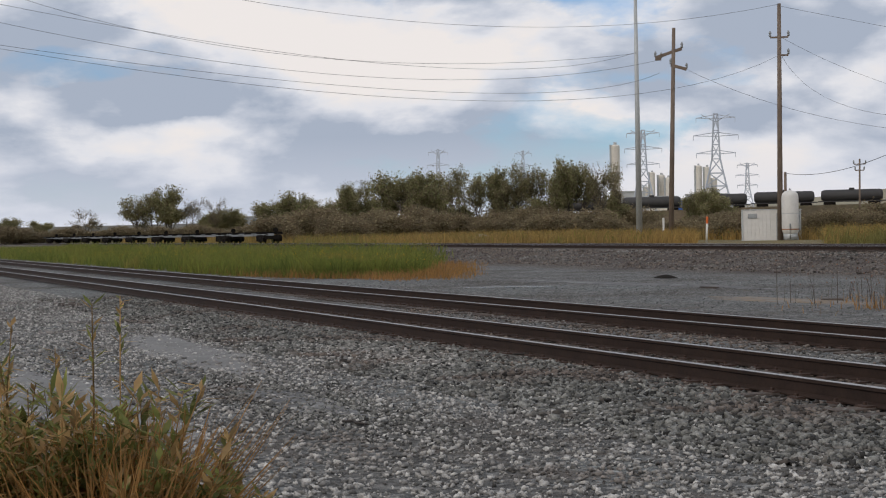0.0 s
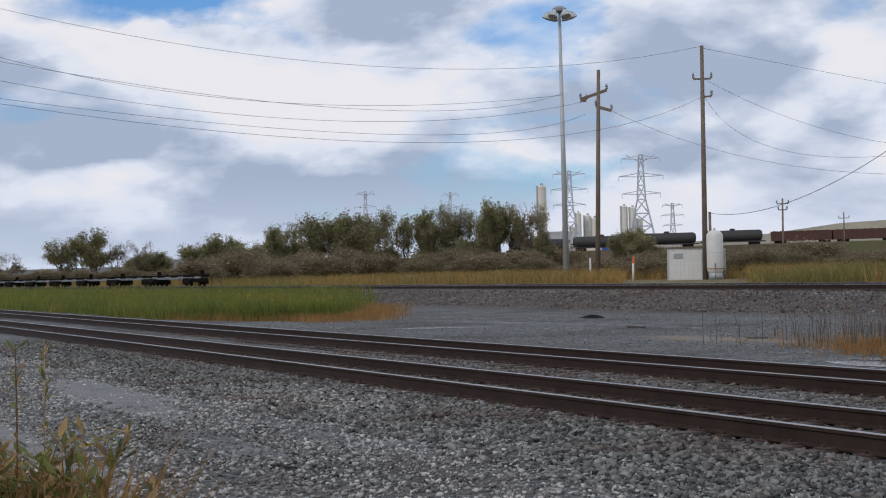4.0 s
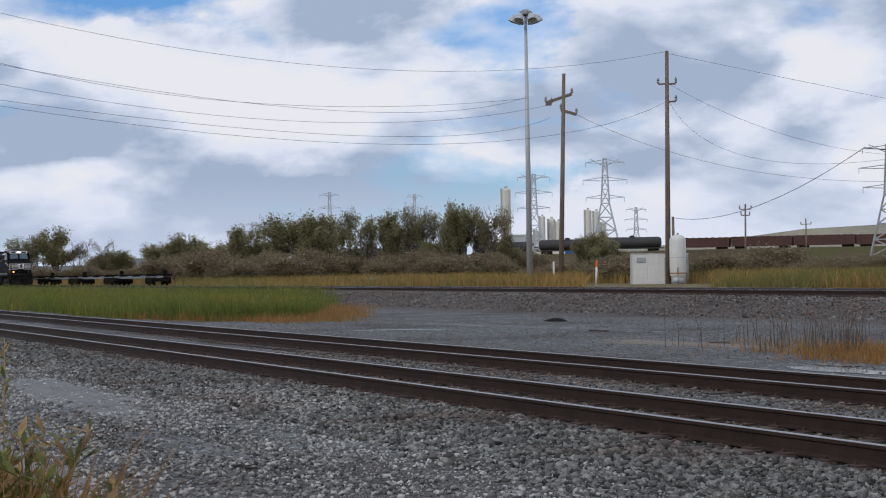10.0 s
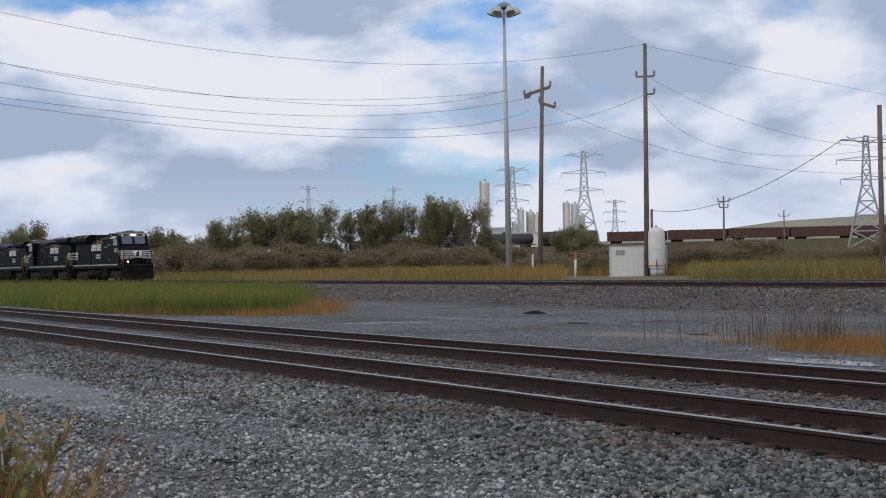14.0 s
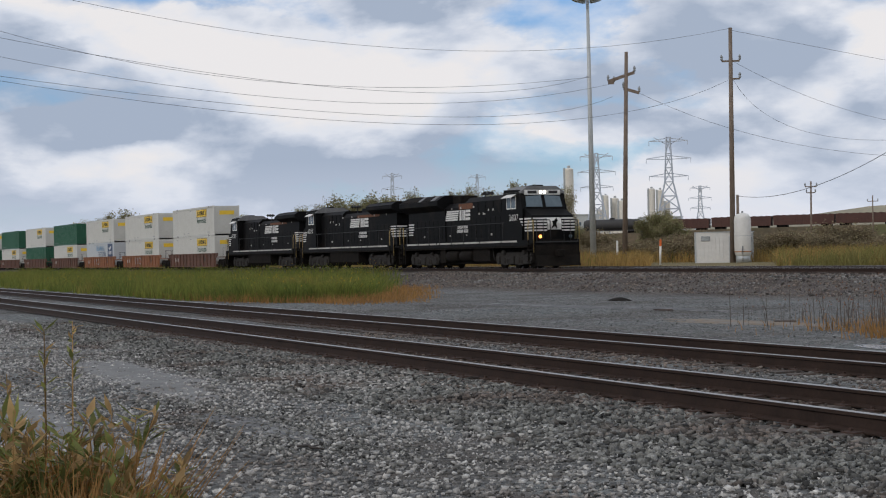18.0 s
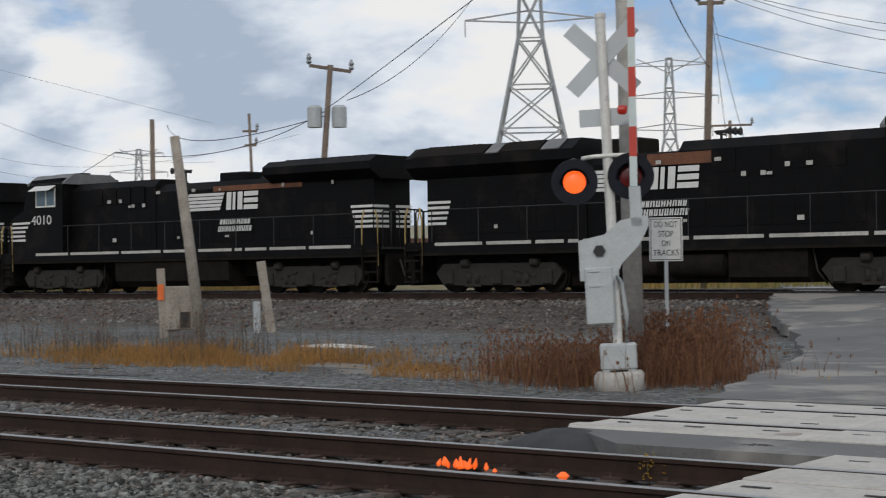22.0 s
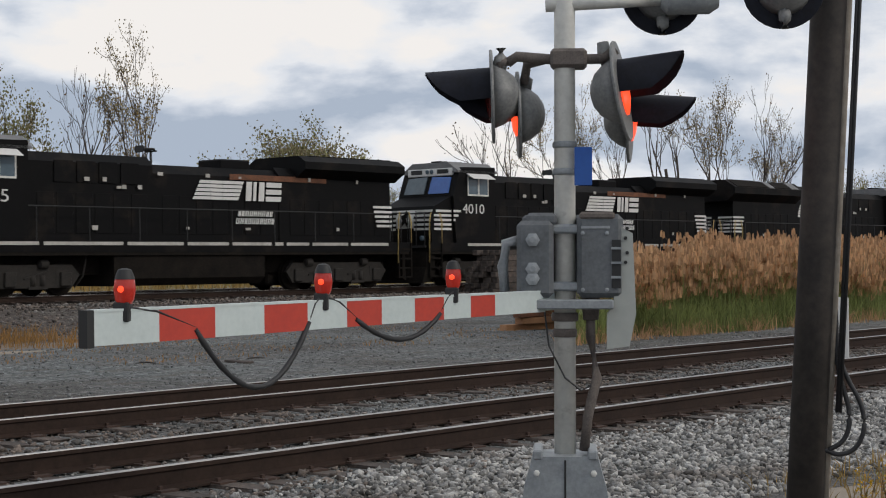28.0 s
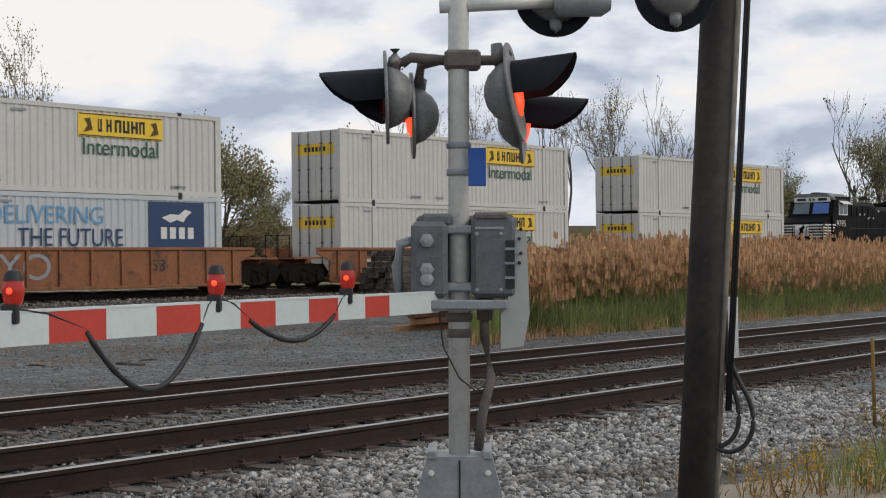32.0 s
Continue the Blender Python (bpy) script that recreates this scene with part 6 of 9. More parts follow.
        s = part("arm_stripe", bar(bm_new(), a, b, 0.05, 0.125 + 0.003 * k), M["red_stripe"] if red else M["pale_stripe"], arm, "red reflective stripe" if red else "white reflective stripe")
        part("arm_edge", bar(bm_new(), a + Vector((0, 0, 0.066 + 0.0015 * k)), b + Vector((0, 0, 0.066 + 0.0015 * k)), 0.056, 0.012), M["pale_stripe"], s)
    part("arm_cap", bar(bm_new(), tip, tip + (tip - root).normalized() * 0.04, 0.062, 0.172), M["ink"], arm, "dark open arm end")
    for f, s in ((0.943, 1.05), (0.564, 1.0), (0.252, 0.95)):
        p = root.lerp(tip, f) + Vector((0, 0, 0.075))
        part("arm_light_foot", box(bm_new(), p.x - 0.045, p.x + 0.03, p.y - 0.04, p.y + 0.04, p.z - 0.05, p.z + 0.04, 0.006), M["ink"], arm)
        al = part("arm_light", lathe(bm_new(), [(0.03 * s, 0.03), (0.042 * s, 0.05), (0.05 * s, 0.1), (0.043 * s, 0.15), (0.03 * s, 0.175)], Matrix.Translation(p), 14), M["red_cap"], arm, "red gate light")
        part("light_glow", lathe(bm_new(), [(0.016, 0), (0.014, 0.008), (0.006, 0.01)], Matrix.Translation(p + Vector((-0.005, -0.047, 0.1))) @ pose(0, 0, 0, 90), 10), M["red_lit"], al, "glowing bulb spot")
        part("light_cap", lathe(bm_new(), [(0.047 * s, 0.145), (0.04 * s, 0.17), (0.03 * s, 0.19), (0.01, 0.197)], Matrix.Translation(p), 12), M["ink"], al)
    for f0, f1, drop, coil in ((0.816, 0.592, 0.31, True), (0.49, 0.285, 0.13, False)):
        a, b = root.lerp(tip, f0) - Vector((0, 0.04, 0.03)), root.lerp(tip, f1) - Vector((0, 0.04, 0.03))
        pts = [a.lerp(b, k / 14) - Vector((0, 0, drop * 4 * (k / 14) * (1 - k / 14) * (1 + 0.3 * (k / 14 - 0.5)))) for k in range(15)]
        part("arm_cable", tube(bm_new(), pts, [0.013 + 0.003 * (k % 2) for k in range(15)], 8), M["rubber"], arm, "sagging black cable")
    for f0, f1 in ((0.93, 0.816), (0.57, 0.592), (0.55, 0.49), (0.25, 0.285)):
        a, b = root.lerp(tip, f0) + Vector((0, -0.045, 0.09)), root.lerp(tip, f1) + Vector((0, -0.035, -0.02))
        part("light_wire", tube(bm_new(), [a, a.lerp(b, 0.4) + Vector((0, 0, 0.02)), b], 0.006, 5), M["rubber"], arm)
    return t


gate_signal()


def dark_pole():
    a, b = above(62.75, -9.5, 10.9), above(64.15, 14, 10.7)
    t = thing("utility_pole", "dark creosoted timber pole with cables", "utility pole")
    a.z = -0.2
    d = b - a
    part("pole_shaft", tube(bm_new(), [a, a + d * 0.5, a + d * 1.0, a + d * 3.2], [0.125, 0.12, 0.116, 0.10], 16), M["wood_dark"], t)
    across = Vector((math.cos(radians(63)), -math.sin(radians(63)), 0))
    part("conduit_strip", tube(bm_new(), [a + across * 0.125 + d * 0.04, a + across * 0.122 + d * 0.6, a + across * 0.115 + d * 2.0], 0.028, 8), M["wood_grey"], t, "grey conduit up the pole")
    for k, off in enumerate((0.15, 0.17)):
        p = across * off + Vector((-0.04, -0.05, 0))
        part("riser_cable", tube(bm_new(), [a + p + d * 0.2, a + p + d * 0.6, a + p + d * 2.0], 0.012, 7), M["rubber"], t, "black riser cable")
    for bends in (((0.05, 1.45), (0.06, 1.1), (0.13, 0.92), (0.21, 0.78), (0.235, 0.62), (0.18, 0.48), (0.07, 0.43), (-0.03, 0.47)), ((0.05, 1.45), (0.05, 1.1), (0.08, 0.92), (0.13, 0.76), (0.135, 0.62), (0.09, 0.52), (0.0, 0.47))):
        pts = [a + across * (0.14 + u) + Vector((-0.04, -0.06, v + 0.2)) for u, v in bends]
        for _ in range(2):
            fine = [pts[0]]
            for p, q in zip(pts, pts[1:]):
                fine += [p.lerp(q, 0.25), p.lerp(q, 0.75)]
            pts = fine + [pts[-1]]
        part("cable_loop", tube(bm_new(), pts, 0.016, 8), M["rubber"], t, "drooping cable loop")
    for z in (1.55, 1.66, 0.25):
        part("bolt", lathe(bm_new(), [(0.03, 0), (0.02, 0.02)], Matrix.Translation(a + Vector((-0.085, -0.15, z))) @ pose(0, 0, 0, 90, 0, -25), 8), M["galv"], t)
    return t


dark_pole()
solo("marker_post", box(bm_new(), -0.09, 0.09, -0.02, 0.02, 0, 1.1, 0.01), M["white"], "flat white marker post beside the track", "marker post", pose(*spot(64.2, 27.0), 0, 0, -60))
solo("guy_wire_guard", tube(bm_new(), [(0, 0, 0), (0.22, 0.1, 0.9)], 0.02, 8), M["straw"], "leaning dull yellow guy wire guard", "guy guard", pose(*spot(69.0, 17.0)))


# lineside things
def leaning_pole():
    base = spot(-45.95, 40.5)
    t = thing("broken_pole", "leaning weathered timber pole with a board box", "timber pole", pose(*base, 0, 0, 46))
    part("pole_shaft", tube(bm_new(), [(0, 0, -0.2), (-0.32, 0, 2.6), (-0.62, 0, 5.05)], [0.15, 0.14, 0.125], 10), M["wood_grey"], t)
    part("post", bar(bm_new(), (-0.95, 0.5, -0.1), (-1.02, 0.5, 1.75), 0.2), M["wood_grey"], t, "short square post")
    part("tag", box(bm_new(), -1.1, -0.94, 0.38, 0.4, 0.95, 1.35), M["orange"], t, "faded orange tag")
    part("board_box", box(bm_new(), -0.92, -0.2, 0.3, 0.55, 0.2, 1.3, 0.02), M["wood_grey"], t, "grey board box")
    part("box_hatch", box(bm_new(), -0.55, -0.3, 0.27, 0.3, 0.25, 0.65), M["wood_dark"], t)
    return t


leaning_pole()
t = thing("broken_post", "short leaning timber post with a metal stub", "post", pose(*spot(-43.6, 44.0), 0, 0, 44))
part("post", bar(bm_new(), (0.1, 0, -0.2), (-0.2, 0, 1.95), 0.24), M["wood_grey"], t)
part("stub", box(bm_new(), -0.42, -0.22, -0.05, 0.1, -0.1, 0.85, 0.02), M["galv"], t, "pale metal stub")


def shed():
    t = thing("relay_shed", "bare aluminium relay shed on a gravel pad", "equipment shed", pose(*spot(15.55, 36.2, 0.82), 0, 0, -1))
    w, d, h = 1.9, 2.0, 2.62
    b = part("body", box(bm_new(), 0, w, 0, d, 0.12, h, 0.01), M["alu"], t)
    bm = bm_new()
    prism(bm, [(-0.06, h), (w / 2, h + 0.16), (w + 0.06, h), (w + 0.06, h - 0.05), (w / 2, h + 0.11), (-0.06, h - 0.05)], "y", -0.06, d + 0.06)
    part("roof", bm, M["alu"], t, "low gabled roof")
    for x in (0.04, w - 0.04):
        for y in (0.04, d - 0.04):
            part("leg", box(bm_new(), x - 0.06, x + 0.06, y - 0.06, y + 0.06, -0.15, 0.12), M["galv"], t)
    for x in (0.0, w):
        part("corner_post", box(bm_new(), x - 0.02, x + 0.02, -0.02, 0.03, 0, h + 0.14), M["galv"], t)
    part("vent_box", box(bm_new(), -0.22, 0, 0.9, 1.5, 1.95, 2.35, 0.02), M["galv"], t, "side vent box")
    part("side_door", box(bm_new(), -0.012, 0, 0.35, 1.5, 0.2, 2.1, 0.005), M["alu"], t)
    return t


shed()


def cabinet():
    t = thing("relay_cabinet", "grey painted relay cabinet on short legs", "equipment cabinet", pose(*spot(27.72, 32.8, 0.12), 0, 0, -1))
    w, d, h = 2.02, 2.3, 2.72
    part("body", box(bm_new(), 0, w, 0, d, 0.18, h, 0.012), M["cabinet"], t)
    bm = bm_new()
    prism(bm, [(-0.1, h), (-0.1, h + 0.06), (d / 2, h + 0.2), (d + 0.1, h + 0.06), (d + 0.1, h)], "x", -0.1, w + 0.1)
    part("roof", bm, M["cabinet"], t, "low roof with overhang")
    for x in (0.2, w - 0.2):
        part("lifting_lug", box(bm_new(), x - 0.06, x + 0.06, -0.12, -0.02, h - 0.08, h + 0.14, 0.015), M["cabinet"], t)
    for x in (0.1, w - 0.1):
        for y in (0.1, d - 0.1):
            part("leg", box(bm_new(), x - 0.08, x + 0.08, y - 0.08, y + 0.08, -0.1, 0.2, 0.01), M["cabinet"], t)
    door = part("side_door", box(bm_new(), -0.014, 0, 0.12, d - 0.12, 0.26, h - 0.1, 0.006), M["cabinet"], t, "blue-grey side door")
    part("latch", box(bm_new(), -0.06, -0.012, d - 0.4, d - 0.28, 1.15, 1.42, 0.01), M["ink"], door)
    for z in (1.6, 2.3):
        part("lock", lathe(bm_new(), [(0.04, 0), (0.03, 0.03)], shift(-0.014, d - 0.75, z) @ pose(0, 0, 0, 0, -90), 8), M["ink"], door)
    pl = part("notice", box(bm_new(), 0.42, 0.62, -0.006, 0.002, 1.42, 1.78), M["white"], t, "white notice sheet")
    for k in range(3):
        part("notice_bar", box(bm_new(), 0.46, 0.58, -0.009, -0.006, 1.68 - k * 0.1, 1.71 - k * 0.1), M["ink"], pl)
    for z, x0, x1 in ((2.2, 0.5, 0.75), (2.2, 0.95, 1.3), (2.1, 0.95, 1.2), (2.0, 1.0, 1.2)):
        part("faint_mark", box(bm_new(), x0, x1, -0.004, 0.002, z - 0.02, z + 0.02), M["mech"], t)
    return t


cabinet()
heap("gravel_pad", pose(*spot(16.9, 37.4, 0.1)), 3.1, 2.0, 0.82, M["stone"], "pale gravel pad under the shed", "gravel pad", 9, "structure")
heap("gravel_pad", pose(*spot(28.6, 33.6, -0.1)), 3.6, 2.8, 0.26, M["stone"], "grey gravel pad under the cabinet", "gravel pad", 11, "structure")


def cone():
    t = thing("traffic_cone", "slim orange and white traffic delineator", "traffic cone", pose(*spot(15.02, 34.2)))
    part("base", box(bm_new(), -0.24, 0.24, -0.24, 0.24, 0, 0.07, 0.02), M["rubber"], t, "black rubber base")
    zs = [0.07, 0.34, 0.52, 0.70, 0.88, 1.12]
    for k, (a, b) in enumerate(zip(zs, zs[1:])):
        part("cone_band", lathe(bm_new(), [(0.1 - 0.045 * a, a), (0.1 - 0.045 * b, b)], None, 12), M["white"] if k in (1, 3) else M["orange"], t, "white band" if k in (1, 3) else "orange band")
    return t


cone()
t = thing("survey_stake", "leaning white stake with an orange top", "stake", pose(*spot(19.15, 30.6), 0, 0, -19))
part("stake_shaft", bar(bm_new(), (-0.02, 0, -0.1), (0.24, 0, 0.9), 0.07), M["white"], t)
part("stake_top", bar(bm_new(), (0.24, 0, 0.9), (0.36, 0, 1.36), 0.075), M["orange"], t, "orange painted top")
t = thing("marker_board", "small timber marker with an orange board", "marker", pose(*spot(20.03, 31.2), 0, 0, -20))
part("post", box(bm_new(), -0.09, 0.09, -0.05, 0.05, -0.1, 0.66, 0.01), M["wood_grey"], t)
bd = part("board", box(bm_new(), -0.18, 0.18, -0.08, -0.05, 0.62, 1.0, 0.01), M["orange"], t, "orange board")
for z in (0.92, 0.84, 0.74):
    part("board_bar", box(bm_new(), -0.14, 0.14, -0.086, -0.08, z - 0.025, z + 0.012), M["ink"], bd)
part("cap", box(bm_new(), -0.06, 0.06, -0.07, 0.03, 1.0, 1.05), M["rust"], t)


def spare_lamp(p, turn, seed):
    t = thing("spare_lamp", "unused crossing lamp lying on the gravel", "signal lamp", pose(*p, 0, 0, turn) @ pose(0, 0, 0.28, 0, 0, 0), "lamps on the ground")
    lamp(t, pose(0, 0, 0, 8, 0, 0), 0, 0.25, 0.95, 1 if seed > 1 else -1)


spare_lamp(spot(12.3, 35.2), -10, 0)
spare_lamp(spot(13.35, 35.0), 20, 1)
spare_lamp(spot(14.4, 35.1), 10, 2)
spare_lamp(spot(20.7, 35.0), -30, 2)
rnd = random.Random(21)
for k in range(9):
    p = spot(16.1 + 0.12 * k % 1.4, 35.2 + rnd.uniform(-.3, .3)) + Vector((0, 0, 0.03 + 0.06 * (k // 3)))
    solo("timber_offcut", box(bm_new(), -0.6, 0.6, -0.09, 0.09, 0, 0.05, 0.006), M["lumber"], "reddish timber offcut lying in a pile", "timber", pose(*p, 0, 0, rnd.uniform(-25, 5)), "timber by the shed")
solo("long_timber", box(bm_new(), -2.6, 2.6, -0.07, 0.07, 0, 0.18, 0.008), M["lumber"], "long reddish timber lying on the gravel", "timber", pose(12.2, 32.4, height(12.2, 32.4) + 0.04, 0, 2.5, -50), "timber by the shed")
solo("long_timber", box(bm_new(), -1.5, 1.5, -0.07, 0.07, 0, 0.14, 0.008), M["lumber"], "long reddish timber lying on the gravel", "timber", pose(13.8, 32.2, height(13.8, 32.2) + 0.02, 0, 0, -30), "timber by the shed")
heap("plastic_sheet", pose(*spot(23.9, 33.8)), 0.8, 0.45, 0.55, M["tarp"], "crumpled black plastic sheet on the ground", "sheet", 13)
heap("plastic_sheet", pose(*spot(22.7, 33.6)), 0.6, 0.35, 0.28, M["tarp"], "small crumpled black sheet on the ground", "sheet", 14)
heap("stone_lump", pose(*spot(21.2, 29.8)), 0.22, 0.2, 0.24, M["grime"], "dark lump of rock on the gravel", "rock", 15)
t = thing("cable_crate", "pale timber crate beside a wrapped grey box", "crate", pose(*spot(-4.95, 37.6), 0, 0, 4))
part("crate_body", box(bm_new(), 0, 0.78, 0, 0.8, 0, 0.62, 0.02), M["lumber"], t)
for x in (0.06, 0.36, 0.66):
    part("crate_slat", box(bm_new(), x, x + 0.07, -0.03, 0, 0.05, 0.58), M["lumber"], t)
part("wrapped_box", box(bm_new(), -0.95, -0.08, 0.05, 0.75, 0, 0.52, 0.06), M["galv"], t, "grey wrapped box")
part("crate_hat", box(bm_new(), 0.2, 0.55, 0.1, 0.5, 0.62, 0.74, 0.05), M["white"], t)
solo("concrete_slab", box(bm_new(), -0.9, 0.9, -0.25, 0.25, 0, 0.08, 0.02), M["concrete"], "thin pale slab lying on the gravel", "slab", pose(*spot(-7.0, 37.6), 0, 0, 4))
heap("rust_scrap", pose(*spot(1.9, 36.5)), 0.75, 0.3, 0.2, M["rust"], "rusty scrap lying on the gravel", "scrap", 17)
for k, (az, d, tint) in enumerate(((53.6, 41.0, "lumber"), (54.0, 41.2, "lumber"), (53.8, 41.1, "rust"))):
    solo("stacked_timber", box(bm_new(), -1.3, 1.3, -0.12, 0.12, 0, 0.16, 0.01), M[tint], "reddish timber stacked at the trackside", "timber", pose(*(spot(az, d) + Vector((0, 0, 0.17 * k))), 0, 0, -8 + 6 * k), "timber at the trackside")
rnd = random.Random(33)
for k in range(40):
    layer, row = divmod(k, 5)
    x = 48.9 + rnd.uniform(-.22, .22) + 0.12 * layer
    solo("old_tie", box(bm_new(), -1.3, 1.3, -0.12, 0.12, 0, 0.2, 0.012), M["tie"], "dark used railway tie in a stack", "railway tie", pose(x, 37.4 + row * 0.29, height(48.9, 38.0) + layer * 0.212 - 0.02, 0, 0, rnd.uniform(-3, 3)), "stack of old ties")


def flames():
    t = thing("ground_fire", "small orange flame burning between the rails", "flame", pose(-8.0, 10.75, 0.0))
    rnd = random.Random(2)
    for k in range(18):
        x, h = rnd.gauss(0, 0.14), rnd.uniform(0.03, 0.11)
        part("flame_tongue", lathe(bm_new(), [(0.008, 0), (0.022, h * 0.3), (0.014, h * 0.65), (0.003, h)], pose(x, rnd.uniform(-.05, .05), 0.02, rnd.uniform(-20, 20), rnd.uniform(-25, 25), 0), 7), M["flame"], t)
    return t


flames()
solo("ember", lathe(bm_new(), [(0.03, 0), (0.05, 0.03), (0.02, 0.06)], None, 7), M["flame"], "glowing ember on the ballast", "ember", pose(-6.9, 10.55, 0.03))


# sticks and splinters on the gravel
for k, (x, y, l) in enumerate(((-13.47, 4.66, 0.35), (-26.42, 13.94, 0.45), (-19.77, 9.26, 0.55), (18.27, 22.07, 0.35), (20.37, 21.51, 0.45))):
    bm = tube(bm_new(), [(-l / 2, 0, 0.02), (-l * 0.1, 0.03, 0.035), (l * 0.2, -0.02, 0.03), (l / 2, 0.04, 0.02)], [0.012, 0.016, 0.014, 0.006], 6)
    tube(bm, [(l * 0.05, 0.0, 0.03), (l * 0.25, 0.1, 0.05)], [0.009, 0.004], 5)
    solo("fallen_stick", bm, M["wood_dark"], "dark dry stick lying on the gravel", "stick", pose(x, y, height(x, y) + 0.01, 0, 0, 15 + 40 * k), "sticks on the gravel")


# vegetation
def blades(name, label, category, n, place, h, w, lean, mat, seed, plume=None):
    """Many bent blades as one object: place(rnd) gives x, y; h and w are ranges."""
    r = np.random.RandomState(seed)
    xy = np.array([place(r) for _ in range(n)])
    z = np.array([height(x, y) for x, y in xy])
    lush = np.array([1 + 0.38 * noise.noise((x * 0.6, y * 0.6, seed)) + 0.2 * noise.noise((x * 2.3, y * 2.3, seed)) for x, y in xy])
    a = r.uniform(0, math.tau, n)
    hh, ww, ll = r.uniform(*h, n) * lush, r.uniform(*w, n), r.uniform(0, lean, n)
    b = r.uniform(0, math.tau, n)
    side = np.stack([np.cos(a) * ww / 2, np.sin(a) * ww / 2, 0 * a], 1)
    base = np.stack([xy[:, 0], xy[:, 1], z - 0.02], 1)
    bend = np.stack([np.cos(b) * ll * hh, np.sin(b) * ll * hh, 0 * b], 1)
    mid = base + bend * 0.35 + np.stack([0 * hh, 0 * hh, hh * 0.6], 1)
    top = base + bend + np.stack([0 * hh, 0 * hh, hh], 1)
    v = np.stack([base - side, base + side, mid + side * 0.8, mid - side * 0.8, top + side * 0.15, top - side * 0.15], 1).reshape(-1, 3)
    k = np.arange(n)[:, None] * 6
    f = np.concatenate([k + [0, 1, 2, 3], k + [3, 2, 4, 5]], 0)
    ob = solo(name, mesh_raw(name, v, f, mat), None, label, category, kind="stuff")
    if plume:
        m, size = plume
        q = []
        for s in range(3):
            d = r.uniform(-1, 1, (n, 3)) * size * 0.35
            u = np.stack([np.cos(a + s) * size * 0.22, np.sin(a + s) * size * 0.22, 0 * a], 1)
            t2 = top + d * [1, 1, 0.5]
            q.append(np.stack([t2 - u - [0, 0, size * 0.5], t2 + u - [0, 0, size * 0.4], t2 + u * 0.6 + [0, 0, size * 0.35], t2 - u * 0.4 + [0, 0, size * 0.5]], 1).reshape(-1, 3))
        v2 = np.concatenate(q)
        f2 = np.arange(len(v2)).reshape(-1, 4)
        pl = part(name + "_plumes", mesh_raw(name + "_plumes", v2, f2, m), None, ob, "feathery seed heads")
    return ob


def patchy(place, size, least, seed):
    """The same places, but in clumps."""
    def pick(r):
        for _ in range(40):
            x, y = place(r)
            if noise.noise((x * size, y * size, seed)) + r.uniform(-.12, .12) > least:
                break
        return x, y
    return pick


def within(az0, az1, y0, y1):
    """A place between two headings and two distances from the tracks' line."""
    def pick(r):
        y = r.uniform(y0, y1)
        a = math.atan(math.tan(radians(r.uniform(az0, az1))))
        return y * math.tan(a), y
    return pick


def clear_of(place, az0, az1, y1):
    """The same places, but none before the hut."""
    def pick(r):
        while True:
            x, y = place(r)
            if not (y < y1 and az0 < math.degrees(math.atan2(x, y)) < az1):
                return x, y
    return pick


def clump(az, d, rx, ry):
    """Places gathered round one spot, thinning outwards."""
    c = spot(az, d, 0)
    return lambda r: (c.x + r.normal(0, rx), c.y + r.normal(0, ry))


def in_box(x0, x1, y0, y1, power=1.0):
    return lambda r: (x0 + (x1 - x0) * r.uniform(0, 1) ** power, r.uniform(y0, y1))


def verge(x0, x1, y0, power=1.6):
    """A bed of grass along the tracks that narrows to a blunt point at x1."""
    def pick(r):
        f = r.uniform(0, 1) ** power
        x = x1 + (x0 - x1) * f
        top = min(39.5, 23.0 + (x1 - x) * 0.45)
        y = r.uniform(y0 + 2.2 * max(0, 1 - (x1 - x) / 9), top)
        return x - abs(r.normal(0, 3.5)) + 1.6 * noise.noise((x * 0.3, y * 0.4, 9.0)), y
    return pick


blades("verge_grass", "tall green grass bed between the tracks", "grass", 80000, verge(-235, -57.5, 17.3), (0.35, 0.85), (0.016, 0.045), 0.95, M["grass"], 1)
blades("verge_flowers", "yellow flowering weeds in the grass bed", "weeds", 600, patchy(verge(-120, -56, 17.6, 1.0), 0.25, 0.05, 31), (0.5, 0.95), (0.012, 0.02), 0.5, M["grass"], 31, (M["flower"], 0.045))
blades("verge_grass", "dry orange end of the grass bed", "grass", 12000, verge(-76, -52.0, 17.6, 1.0), (0.10, 0.40), (0.010, 0.026), 1.1, M["grass_dry"], 2)
blades("weed_patch", "straw-coloured weeds round the broken poles", "weeds", 5200, patchy(clump(-46.0, 31.5, 2.2, 1.1), 0.6, -0.1, 3), (0.08, 0.32), (0.010, 0.024), 0.8, M["grass_dry"], 3)
blades("weed_patch", "straw-coloured weeds beside the signal", "weeds", 4200, patchy(in_box(-24.0, -11.5, 19.2, 22.8), 0.6, 0.0, 4), (0.04, 0.2), (0.010, 0.022), 0.9, M["grass_dry"], 4)
blades("dead_stalks", "upright dead brown stalks", "weeds", 420, patchy(clump(-47.6, 32.6, 2.6, 1.0), 0.6, -0.15, 5), (0.3, 0.95), (0.010, 0.020), 0.3, M["bark"], 5, (M["weed_red"], 0.035))
blades("red_grass", "red-brown grass clump behind the signal", "grass", 2600, clump(-31.6, 23.6, 1.1, 0.7), (0.15, 0.7), (0.008, 0.018), 0.45, M["weed_red"], 6, (M["weed_red"], 0.045))
blades("red_grass", "taller red-brown grass beside the road", "grass", 1300, clump(-29.0, 24.6, 0.5, 0.5), (0.35, 0.95), (0.008, 0.018), 0.3, M["weed_red"], 16, (M["weed_red"], 0.06))
